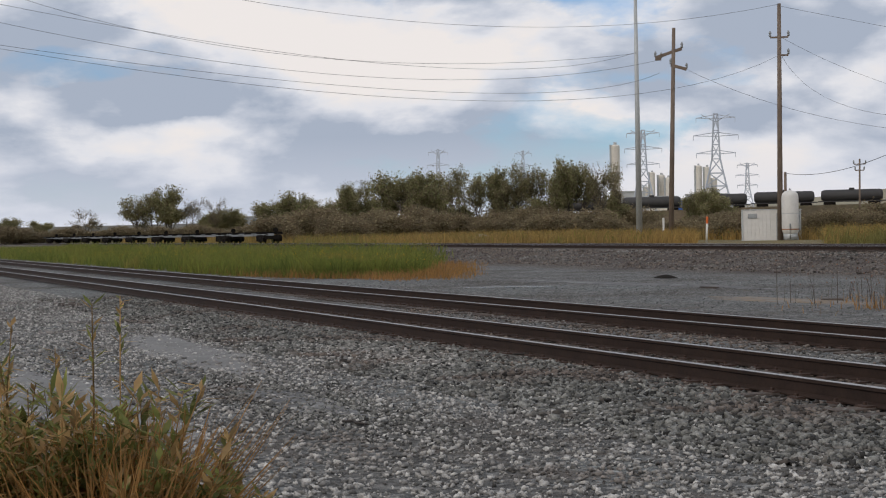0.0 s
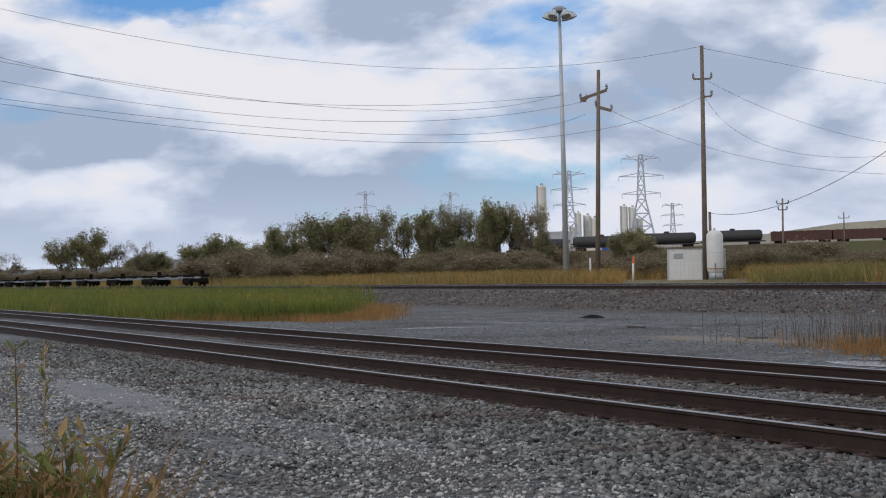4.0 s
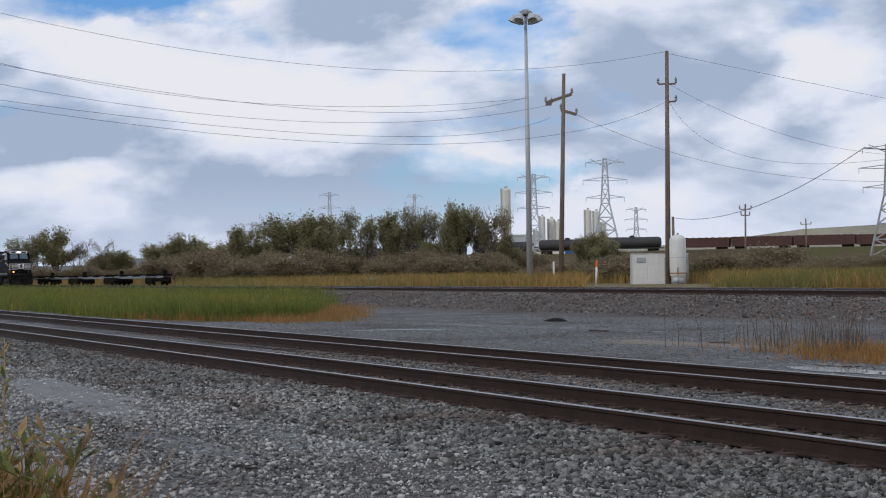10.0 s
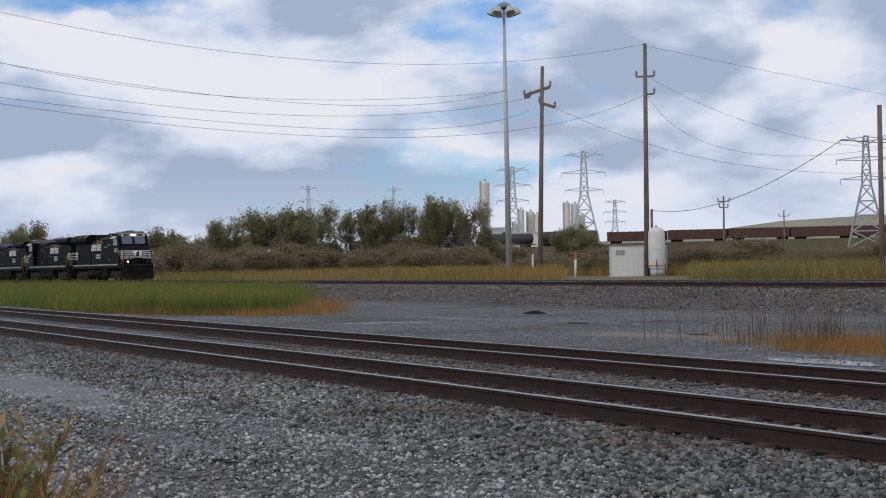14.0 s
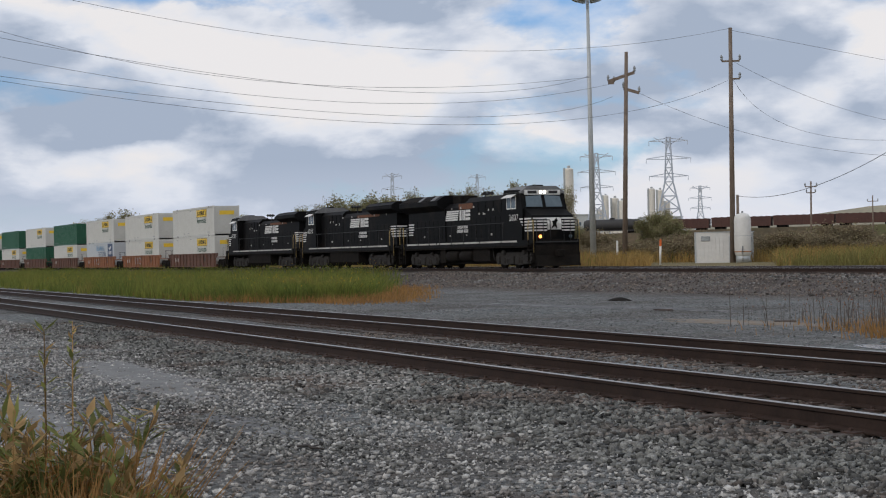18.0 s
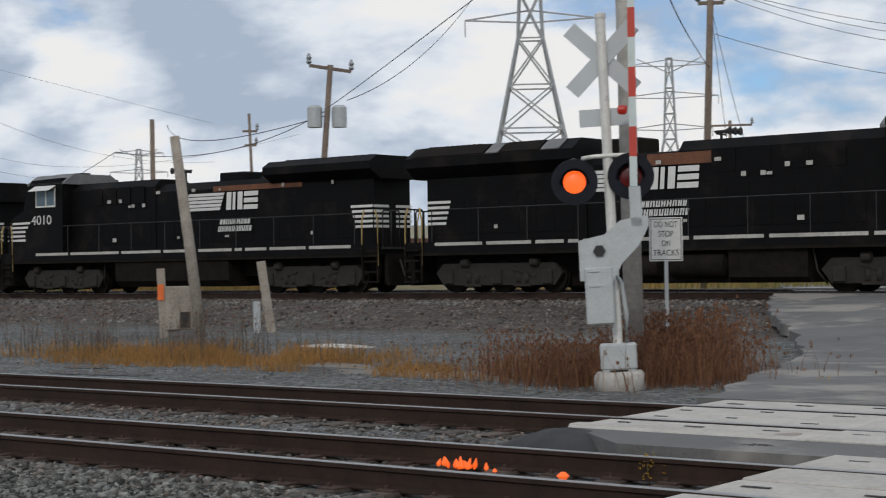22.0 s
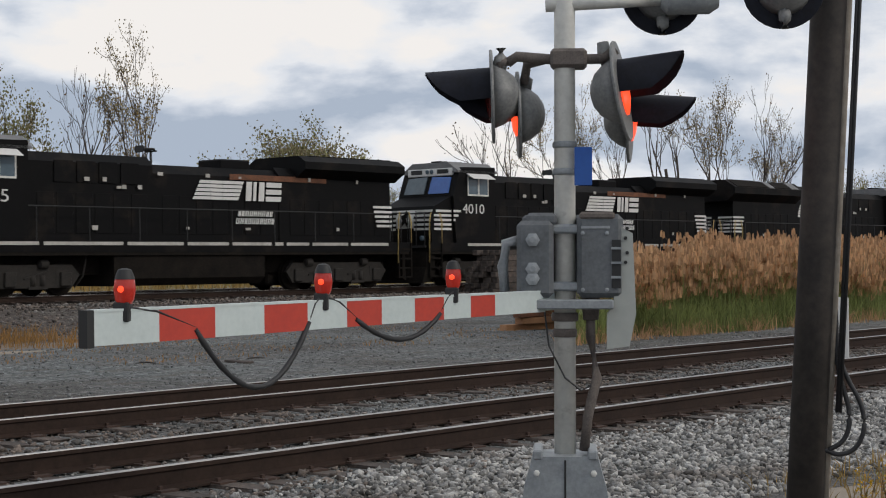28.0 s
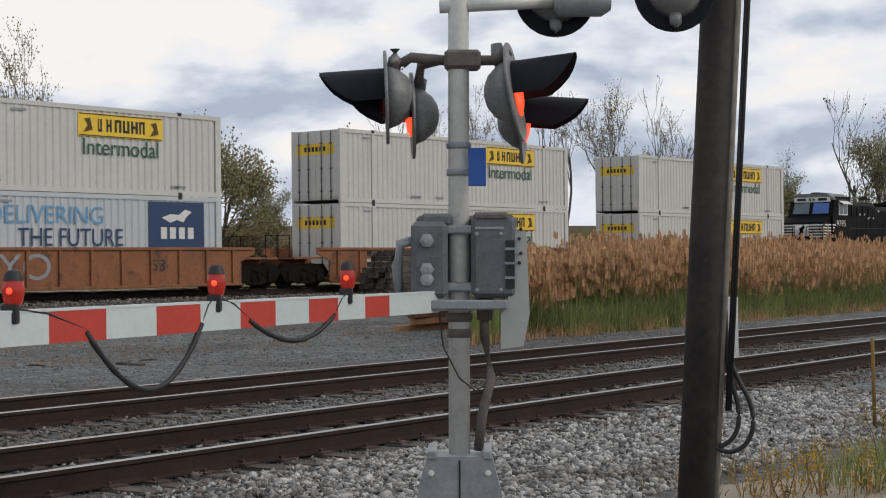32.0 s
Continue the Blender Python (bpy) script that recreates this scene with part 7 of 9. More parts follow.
blades("reed_bed", "dense bed of green reeds with tan plumes", "reeds", 34000, patchy(within(55.6, 78.0, 20.3, 28.0), 0.5, -0.25, 7), (0.85, 1.8), (0.010, 0.026), 0.6, M["reed_green"], 7, (M["reed_plume"], 0.19))
blades("reed_bed", "short green fringe before the reeds", "reeds", 12000, patchy(within(54.6, 78.0, 19.2, 21.4), 0.7, -0.2, 33), (0.25, 1.0), (0.010, 0.024), 1.0, M["reed_green"], 33)
blades("reed_bed", "dry straw at the foot of the reeds", "reeds", 5000, patchy(within(54.2, 78.0, 18.9, 20.4), 0.9, -0.1, 34), (0.08, 0.4), (0.008, 0.02), 1.2, M["reed_plume"], 34)
blades("reed_bed", "back rows of tan reeds along the line", "reeds", 22000, within(59.0, 80.0, 23.5, 36.0), (1.4, 2.15), (0.012, 0.03), 0.5, M["reed_plume"], 8, (M["reed_plume"], 0.23))
blades("field_grass", "straw-yellow field grass beyond the far track", "grass", 70000, clear_of(within(-79, -40, 54.5, 84.0), -58.6, -54.2, 79.0), (0.35, 1.25), (0.025, 0.07), 1.0, M["straw"], 9)
blades("field_weeds", "green and yellow weeds among the field grass", "weeds", 2600, patchy(clear_of(within(-74, -44, 55.0, 80.0), -58.6, -54.2, 79.0), 0.12, 0.0, 32), (0.5, 1.2), (0.03, 0.07), 0.7, M["grass"], 32, (M["straw"], 0.10))
blades("field_grass", "straw-yellow field grass beyond the train", "grass", 12000, within(-36, 62, 56.0, 75.0), (0.5, 1.3), (0.03, 0.08), 0.9, M["straw"], 10)
blades("dry_tuft", "orange dry grass tuft beside the cabinet", "grass", 1100, patchy(in_box(19.2, 23.4, 27.5, 33.5), 0.6, 0.0, 11), (0.05, 0.4), (0.010, 0.024), 0.8, M["grass_dry"], 11)
blades("dry_tuft", "thin dry grass on packed gravel", "grass", 1500, patchy(in_box(17.0, 34.0, 22.0, 32.0), 0.5, 0.08, 12), (0.03, 0.10), (0.010, 0.024), 0.9, M["grass_dry"], 12)
blades("corner_grass", "dry straw in the sandy corner", "grass", 900, in_box(10.4, 14.5, 3.6, 5.9), (0.03, 0.2), (0.006, 0.014), 1.2, M["straw"], 35)
blades("corner_grass", "green weeds at the foot of the dark pole", "grass", 900, in_box(11.2, 13.5, 3.7, 4.9), (0.1, 0.45), (0.006, 0.015), 0.6, M["reed_green"], 13)


def weed_plant(name, label, at, height_m, stems, mats, seed, spread=0.5, flower=None, leaf=0.05, dense=30):
    """A bushy weed: many stems with small leaves."""
    rnd = random.Random(seed)
    t = thing(name, label, "weed", at)
    bm, lv, fl = bm_new(), [[], []], []
    for k in range(stems):
        a, r0 = rnd.uniform(0, math.tau), rnd.uniform(0, spread * 0.6)
        p = Vector((math.cos(a) * r0, math.sin(a) * r0, -0.03))
        h = height_m * rnd.uniform(0.45, 1.0)
        out = Vector((math.cos(a), math.sin(a), 0)) * rnd.uniform(0.05, 0.45) * spread
        pts = [p + out * (f ** 1.5) + Vector((rnd.uniform(-.02, .02), rnd.uniform(-.02, .02), h * f)) for f in (0, 0.25, 0.5, 0.75, 1.0)]
        tube(bm, pts, [0.007, 0.006, 0.005, 0.004, 0.002], 4, False)
        for j in range(int(dense * h)):
            f = rnd.uniform(0.15, 1.0)
            i = min(int(f * 4), 3)
            q = pts[i].lerp(pts[i + 1], f * 4 - i)
            d = Vector((rnd.uniform(-1, 1), rnd.uniform(-1, 1), rnd.uniform(-.3, .8))).normalized()
            lv[rnd.random() < 0.45].append((q, d, leaf * rnd.uniform(0.6, 1.7)))
        if flower and rnd.random() < 0.8:
            for j in range(26):
                fl.append((pts[4] + Vector((rnd.uniform(-.06, .06), rnd.uniform(-.06, .06), rnd.uniform(-.14, .05))), Vector((rnd.uniform(-1, 1), rnd.uniform(-1, 1), rnd.uniform(-1, 1))).normalized(), 0.022))
    tagged(part("stalk", bm, M["bush_gold"], t), kind="stuff")

    def quads(items, wide):
        v = []
        for q, d, s in items:
            a, b = side_of(d)
            v += [q, q + d * s * 0.5 + a * s * wide, q + d * s, q + d * s * 0.5 - a * s * wide]
        return v, np.arange(len(v)).reshape(-1, 4)
    for items, m in zip(lv, mats):
        if items:
            part("foliage", mesh_raw("foliage", *quads(items, 0.13), m), None, t)
    if fl:
        part("flower_head", mesh_raw("flower_head", *quads(fl, 0.5), flower), None, t, "yellow flower heads")
    return t


for k, (az, d, h, n, label) in enumerate(((-83.6, 6.6, 1.12, 100, "large dry weed bush close by"), (-81.6, 6.7, 1.2, 110, "large green and tan weed bush close by"), (-80.0, 6.5, 0.98, 110, "large green and tan weed bush close by"), (-78.4, 6.6, 0.78, 90, "dry tan weed bush at the gravel's edge"), (-77.2, 6.3, 0.6, 60, "low dry weed at the gravel's edge"))):
    weed_plant("roadside_weed", label, pose(*spot(az, d, -0.05)), h, n, (M["bush_green"], M["bush_gold"]), 1 + k, 0.66, None, 0.085, 110)
    weed_plant("roadside_weed", "tall thin weed stalks with seed tufts", pose(*spot(az + 0.3, d + 0.1, -0.05)), h * (1.36 if az < -81 else 1.14), 16, (M["bush_green"], M["bush_gold"]), 11 + k, 0.55, None, 0.055, 80)
blades("bush_grass", "long tan grass blades among the weeds", "grass", 4200, lambda r: tuple(spot(r.uniform(-84.6, -77.4), r.uniform(6.0, 7.1), 0))[:2], (0.35, 1.05), (0.008, 0.018), 0.7, M["grass_dry"], 14)
for k, (az, d, h) in enumerate(((66.0, 11.4, 0.42), (67.5, 11.8, 0.5), (68.8, 11.9, 0.4), (69.4, 14.2, 0.6), (65.0, 11.6, 0.28))):
    weed_plant("goldenrod", "yellow flowering goldenrod in short grass", pose(*spot(az, d)), h, 7, (M["leaf_green"], M["leaf_dull"]), 20 + k, 0.3, M["flower"], 0.05)
for k, (az, d) in enumerate(((-24.9, 20.6), (-24.0, 21.4), (-30.0, 12.7))):
    weed_plant("goldenrod", "small yellow flowering weed in the gravel", pose(*spot(az, d)), 0.28, 4, (M["leaf_green"], M["leaf_dull"]), 40 + k, 0.15, M["flower"], 0.04)


def grow(rnd, pts_out, tips, p, d, length, radius, depth, droop, fork):
    """One limb and, from it, its branches."""
    n = 4
    pts, rad = [p.copy()], [radius]
    for k in range(n):
        d = (d + Vector((rnd.uniform(-1, 1), rnd.uniform(-1, 1), rnd.uniform(-.5, .8))) * 0.16 + Vector((0, 0, droop))).normalized()
        p = p + d * length / n
        pts.append(p.copy())
        rad.append(radius * (1 - 0.55 * (k + 1) / n))
    pts_out.append((pts, rad))
    if depth == 0:
        tips.extend(pts[1:])
        return
    for k in range(fork):
        f = rnd.uniform(0.35, 1.0)
        i = min(int(f * n), n - 1)
        a, b = side_of(d)
        t = rnd.uniform(0, math.tau)
        spread = rnd.uniform(0.45, 0.95)
        nd = (d + (a * math.cos(t) + b * math.sin(t)) * spread).normalized()
        grow(rnd, pts_out, tips, pts[i].lerp(pts[i + 1], f * n - i), nd, length * rnd.uniform(0.5, 0.78), rad[i] * 0.62, depth - 1, droop, fork)


def make_tree(label, h, leaves, mat, seed, depth=3, fork=4, trunk=0.3, leaf=0.28, droop=0.05, mat2=None, stems=1, cloud=0.5):
    """A tree of height h: trunk, limbs, and leaves round the twigs. leaves: how many for each tip."""
    rnd = random.Random(seed)
    t = thing("tree", label, "tree")
    limbs, tips = [], []
    for s in range(stems):
        lean = Vector((rnd.uniform(-.25, .25), rnd.uniform(-.25, .25), 1)).normalized() if stems > 1 else Vector((rnd.uniform(-.06, .06), rnd.uniform(-.06, .06), 1)).normalized()
        grow(rnd, limbs, tips, Vector((rnd.uniform(-.3, .3) * (stems > 1), rnd.uniform(-.3, .3) * (stems > 1), -0.3)), lean, h * 0.5, trunk * h / 12 / math.sqrt(stems), depth, droop, fork)
    top = max(p.z for p in tips)
    s = h / top
    bm = bm_new()
    pts, rad = limbs[0]
    tube(bm, [p * s for p in pts], rad, 8, False)
    part("trunk", bm, M["bark"], t)
    verts, faces = [], []
    for pts, rad in limbs[1:]:
        n = 4 if rad[0] > 0.03 else 3
        base = len(verts)
        for i, p in enumerate(pts):
            d = (pts[min(i + 1, len(pts) - 1)] - pts[max(i - 1, 0)]).normalized()
            a, b = side_of(d)
            for k in range(n):
                verts.append(p * s + (a * math.cos(k * math.tau / n) + b * math.sin(k * math.tau / n)) * max(rad[i], 0.016))
        for i in range(len(pts) - 1):
            for k in range(n):
                faces.append((base + i * n + k, base + i * n + (k + 1) % n, base + (i + 1) * n + (k + 1) % n, base + (i + 1) * n + k))
    part("branching", mesh_raw("branching", verts, faces, M["bark"]), None, t)
    groups = [[], []]
    for p in tips:
        for k in range(leaves if leaves >= 1 else int(rnd.random() < leaves)):
            q = p * s + Vector((rnd.gauss(0, cloud), rnd.gauss(0, cloud), rnd.gauss(0, cloud * 0.7)))
            d = Vector((rnd.uniform(-1, 1), rnd.uniform(-1, 1), rnd.uniform(-1, 1))).normalized()
            a, b = side_of(d)
            z = leaf * rnd.uniform(0.6, 1.4)
            groups[1 if mat2 and rnd.random() < 0.4 else 0] += [q - a * z * 0.5, q + b * z * 0.45, q + a * z * 0.5, q - b * z * 0.45]
    for g, m in zip(groups, (mat, mat2)):
        if g:
            part("crown", mesh_raw("crown", g, np.arange(len(g)).reshape(-1, 4), m), None, t)
    return t


KINDS = {
    "full": [make_tree("full green tree in the far row", 10, 17, M["leaf_green"], 100 + k, 3, 5, 0.3, 0.24, 0.05, M["leaf_dull"], 2, 0.42) for k in range(5)],
    "airy": [make_tree("airy olive tree with gaps in its crown", 11, 12, M["leaf_dull"], 110 + k, 3, 4, 0.3, 0.21, 0.06, M["leaf_green"], 2, 0.36) for k in range(4)],
    "shrub": [make_tree("brown and olive shrub at the field's edge", 4.5, 16, M["brush"], 120 + k, 2, 6, 0.25, 0.2, 0.02, M["leaf_dull"], 5, 0.6) for k in range(4)],
    "snag": [make_tree("grey bare tree with fine twigs", 9, 1, M["leaf_dull"], 170 + k, 4, 4, 0.26, 0.16, 0.06, None, 2, 0.3) for k in range(2)],
    "gold": [make_tree("half-bare tree with golden and green leaves", 13, 7, M["leaf_gold"], 130 + k, 4, 3, 0.36, 0.13, 0.05, M["leaf_dull"], 2, 0.26) for k in range(2)],
    "thin": [make_tree("thin tree with sparse tan leaves", 12, 5, M["leaf_dull"], 140 + k, 4, 3, 0.28, 0.11, 0.08, M["leaf_gold"], 2, 0.2) for k in range(3)],
    "bare": [make_tree("bare dead tree with upright limbs", 12, 0.12, M["leaf_brown"], 150 + k, 4, 3, 0.28, 0.16, 0.12, None, 1, 0.15) for k in range(3)],
    "olive": [make_tree("leafy olive tree with a spreading crown", 9, 11, M["leaf_dull"], 180 + k, 3, 5, 0.3, 0.15, 0.04, M["leaf_green"], 2, 0.34) for k in range(1)],
    "bushy": [make_tree("small round green tree", 9, 14, M["leaf_green"], 160 + k, 3, 5, 0.3, 0.13, 0.03, M["leaf_dull"], 1, 0.38) for k in range(2)],
}
FIRST, TURN = set(), {}
tree_rnd = random.Random(77)


def plant(kind, az, d, top, base_z=0.55, group="", wide=1.0):
    """A tree whose top stands at the elevation top, in degrees."""
    TURN[kind] = TURN.get(kind, -1) + 1
    src = KINDS[kind][TURN[kind] % len(KINDS[kind])]
    p = spot(az, d, base_z)
    natural = max(v[2] for c in src.children for v in c.bound_box)
    s = (EYE.z + d * math.tan(radians(top)) - base_z) / natural
    ob = src if src not in FIRST else copy_thing(src, Matrix())
    FIRST.add(src)
    ob.scale = (s * wide, s * wide, s)
    ob.rotation_euler = (0, 0, tree_rnd.uniform(0, 6.28))
    ob.location = p
    if group:
        ob["group"] = group
    return ob


# the far row of trees
for kind, az, d, top, wide in (
        ("snag", -80.2, 400, 0.98, 1.1), ("full", -81.6, 420, 0.6, 1.2), ("full", -83.0, 420, 0.7, 1.2), ("airy", -78.35, 380, 1.4, 1.0), ("airy", -77.75, 384, 1.5, 0.8), ("full", -77.25, 380, 1.78, 0.75), ("snag", -76.6, 380, 1.3, 0.7),
        ("full", -76.1, 380, 0.75, 1.2), ("full", -75.5, 380, 1.05, 0.95), ("snag", -75.7, 376, 1.3, 0.6), ("full", -75.0, 380, 0.95, 0.9),
        ("full", -73.6, 270, 1.15, 0.9), ("full", -73.0, 272, 1.52, 0.95), ("full", -72.5, 275, 1.3, 0.9), ("full", -72.0, 270, 1.18, 1.0), ("airy", -71.5, 268, 1.2, 0.8),
        ("full", -71.05, 258, 1.78, 0.55), ("airy", -70.75, 262, 1.85, 0.6), ("full", -70.4, 260, 1.3, 0.6), ("snag", -70.0, 262, 1.35, 0.6),
        ("full", -69.55, 250, 1.65, 0.75), ("full", -68.9, 246, 2.25, 0.72), ("full", -68.45, 250, 2.2, 0.65), ("airy", -67.95, 250, 1.95, 0.6), ("snag", -67.5, 250, 1.7, 0.6),
        ("airy", -66.8, 240, 2.28, 0.55), ("airy", -66.3, 244, 2.0, 0.6), ("full", -65.75, 242, 2.3, 0.5), ("airy", -65.3, 240, 1.9, 0.6), ("airy", -64.75, 238, 2.42, 0.42), ("snag", -64.5, 240, 2.3, 0.4),
        ("airy", -63.6, 238, 2.3, 0.5), ("full", -63.05, 234, 2.52, 0.48), ("airy", -62.6, 235, 2.3, 0.5), ("airy", -62.1, 233, 2.33, 0.48), ("snag", -61.7, 231, 2.3, 0.4), ("full", -61.5, 230, 1.3, 0.7), ("full", -64.2, 236, 1.2, 0.8), ("full", -66.9, 240, 1.1, 0.9),
        ("full", -58.75, 190, 1.25, 0.7), ("full", -58.2, 188, 1.42, 0.7), ("full", -57.6, 190, 1.1, 0.7)):
    plant(kind, az, d, top * 1.05 + 0.05, 0.5, "trees of the far row", wide * 1.28)
for k in range(84):
    az = -83 + k * 0.27 + tree_rnd.uniform(-.2, .2)
    far = 330 if az < -73.8 else 205 + 45 * tree_rnd.random()
    swell = 0.5 + 0.5 * math.sin(az * 2.1) * math.sin(az * 0.83 + 1)
    plant("shrub", az, far, 0.3 + 0.35 * swell * tree_rnd.random() if az < -73.8 else 0.42 + (0.4 + 0.6 * swell) * tree_rnd.random(), 0.4, "shrubs along the field", tree_rnd.uniform(1.1, 1.9))
for k in range(64):
    az = -60.5 + k * 0.28 + tree_rnd.uniform(-.2, .2)
    swell = 0.5 + 0.5 * math.sin(az * 1.3 + 0.6)
    plant("shrub", az, tree_rnd.uniform(150, 215), 0.2 + (0.25 + 0.45 * swell) * tree_rnd.random() if az < -54.8 else 0.3 + (0.25 + 0.5 * swell) * tree_rnd.random(), 0.4, "shrubs along the field", tree_rnd.uniform(1.2, 2.0))
# trees behind the train, east of the road
for kind, az, d, top in (("thin", -5.6, 84, 6.7), ("thin", -3.0, 82, 7.6), ("thin", 1.5, 90, 6.4), ("thin", 4.25, 82, 9.2), ("thin", 7.35, 96, 6.4), ("bare", 10.9, 80, 9.8), ("bare", 11.8, 84, 9.2), ("thin", 13.6, 80, 9.6), ("gold", 17.6, 84, 9.3), ("gold", 20.4, 82, 10.0), ("bare", 25.3, 86, 8.8), ("bare", 26.4, 88, 8.2), ("gold", 30.6, 88, 9.3), ("bushy", 34.5, 92, 7.3), ("bare", 37.1, 94, 6.9),
                         ("thin", 39.7, 92, 8.7), ("olive", 45.8, 104, 5.6), ("bushy", 47.7, 108, 3.7), ("bare", 53.0, 110, 7.0), ("thin", 54.6, 108, 6.6), ("bare", 56.6, 112, 5.6),
                         ("bare", 58.6, 114, 6.4), ("thin", 60.0, 116, 6.6), ("bare", 61.5, 114, 6.5), ("thin", 62.4, 118, 5.4), ("bushy", 64.4, 150, 3.5), ("bushy", 66.2, 140, 4.1), ("bare", 68.2, 130, 5.9), ("bushy", 69.2, 130, 5.4), ("bushy", 65.4, 170, 3.1), ("bushy", 33.0, 110, 3.4), ("bushy", 50.5, 130, 2.9), ("bushy", 41.0, 130, 2.6)):
    plant(kind, az, d, top, 0.55, "trees behind the train", {"bushy": 0.62, "gold": 0.95, "thin": 0.6, "olive": 0.8}.get(kind, 0.7))
for k in range(36):
    plant("shrub", -8 + k * 2.1 + tree_rnd.uniform(-.6, .6), tree_rnd.uniform(95, 135), tree_rnd.uniform(0.4, 1.9), 0.5, "shrubs along the field", 1.4)


# poles, wires and towers
def wire(name, a, b, c, r=0.015, label="thin sagging overhead wire", ext=0.0):
    """A wire through three points, carried on past the last by ext."""
    pts = []
    for k in range(25):
        f = k / 24 * (1 + ext)
        l0, l1, l2 = 2 * (f - 0.5) * (f - 1), -4 * f * (f - 1), 2 * f * (f - 0.5)
        pts.append(a * l0 + b * l1 + c * l2)
    solo(name, tube(bm_new(), pts, r, 4), M["wire"], label, "wire", group="overhead wires")


def high_mast():
    p, top = spot(-60.6, 137), above(-60.63, 9.2, 137)
    t = thing("mast_light", "tall grey floodlight mast", "light mast")
    part("mast", tube(bm_new(), [p - Vector((0, 0, 0.3)), top], [0.28, 0.12], 12), M["galv"], t)
    ring = part("lamp_ring", lathe(bm_new(), [(0.5, -0.2), (0.6, -0.1), (0.6, 0.1), (0.3, 0.3)], Matrix.Translation(top), 12), M["mech"], t)
    for k in range(6):
        a = k * math.tau / 6
        q = top + Vector((math.cos(a) * 1.0, math.sin(a) * 1.0, -0.45))
        part("floodlight", lathe(bm_new(), [(0.15, 0.35), (0.32, 0.1), (0.42, -0.3), (0.38, -0.32)], Matrix.Translation(q) @ pose(0, 0, 0, 25 * math.sin(a), -25 * math.cos(a), 0), 10), M["galv"], ring, "bell-shaped floodlight")
    return t


high_mast()


def pole_line(name, label, base, top, r0, r1, arms=(), mat="pole_wood", az=0.0, cans=0, thick=0.14):
    t = thing(name, label, "utility pole")
    base = base - Vector((0, 0, 0.3))
    part("pole_shaft", tube(bm_new(), [base, top], [r0, r1], 10), M[mat], t)
    side = Vector((math.cos(radians(az)), -math.sin(radians(az)), 0))
    for f, l, rr, tilt in arms:
        c = base.lerp(top, f)
        a, b = c - side * l + Vector((0, 0, -tilt)), c + side * rr + Vector((0, 0, tilt))
        arm = part("crossarm", bar(bm_new(), a, b, thick), M[mat], t)
        for q in (a, b) if l + rr > 1 else (b,):
            part("insulator", lathe(bm_new(), [(0.05, 0.05), (0.13, 0.15), (0.08, 0.25), (0.13, 0.35), (0.04, 0.55)], Matrix.Translation(q), 7), M["mech"], arm)
    for k in range(cans):
        c = base.lerp(top, 0.78) + side * (0.55 if k else -0.55)
        part("transformer", lathe(bm_new(), [(0.1, -0.5), (0.34, -0.48), (0.34, 0.4), (0.25, 0.5), (0.08, 0.52)], Matrix.Translation(c), 14), M["galv"], t, "grey transformer can")
    return t


pole_line("utility_pole", "brown timber pole with two slanted crossarms", spot(-59.5, 135), above(-59.29, 7.05, 135), 0.24, 0.15, ((0.885, 1.5, 0.7, 0.35), (0.82, 0.2, 1.1, -0.2), (0.86, 1.5, -1.0, 0.0)), az=-59, thick=0.24)
pole_line("utility_pole", "tall grey-brown pole with short insulator arms", spot(-55.7, 137), above(-55.63, 7.75, 137), 0.26, 0.16, ((0.86, 0.75, 0.75, 0.0), (0.785, 0.1, 0.75, 0.0)), az=-55.7)
pole_line("utility_pole", "short pole beside the propane tank", spot(-55.5, 140), above(-55.5, 1.9, 140), 0.15, 0.12, az=-55)
pole_line("utility_pole", "small distant pole with a crossarm", spot(-53.0, 230), above(-52.97, 2.3, 230), 0.16, 0.12, ((0.93, 0.8, 0.8, 0.0), (0.85, 0.6, 0.6, 0)), az=-53)
pole_line("utility_pole", "small distant pole with a crossarm", spot(-50.9, 330, 0.5), above(-50.9, 1.75, 330), 0.16, 0.12, ((0.9, 1.0, 1.0, 0.0),), az=-51)
pole_line("utility_pole", "leaning pole with transformers and a long crossarm", spot(-41.95, 72), above(-41.28, 7.2, 72), 0.17, 0.13, ((0.985, 0.95, 0.95, -0.15),), az=-41, cans=2)
pole_line("utility_pole", "bare pole behind the locomotives", spot(-47.6, 84), above(-47.6, 5.3, 84), 0.15, 0.12, az=-47)
pole_line("utility_pole", "thin pole with small crossarms", spot(-44.0, 110), above(-44.2, 5.5, 110), 0.12, 0.1, ((0.9, 0.5, 0.5, 0.0), (0.82, 0.4, 0.4, 0)), az=-44)
pole_line("utility_pole", "weathered pole with a wide crossarm and guy wires", spot(-28.1, 66), above(-27.68, 9.95, 66), 0.17, 0.14, ((0.985, 1.45, 1.45, 0.0), (0.945, 0.55, 0.6, 0.0), (0.92, 0.5, 0.55, 0)), az=-27.7)
pole_line("utility_pole", "distant crossarm pole behind the train", spot(-27.1, 120), above(-27.1, 4.95, 120), 0.15, 0.12, ((0.97, 1.6, 1.6, 0.0),), az=-27)
pole_line("utility_pole", "grey pole with a crowded crossarm", spot(-10.3, 60), above(-10.42, 8.25, 60), 0.16, 0.13, ((0.965, 0.45, 0.4, 0.1), (0.94, 0.3, 0.4, 0)), az=-10.4)
solo("marker_post", lathe(bm_new(), [(0.09, 0), (0.09, 2.0), (0.03, 2.05)], None, 8), M["white"], "white marker post beyond the far track", "marker post", pose(*spot(-59.75, 133)))
t = thing("marker_post", "white marker post with an orange top", "marker post", pose(*spot(-58.25, 130), 0, 4, 0))
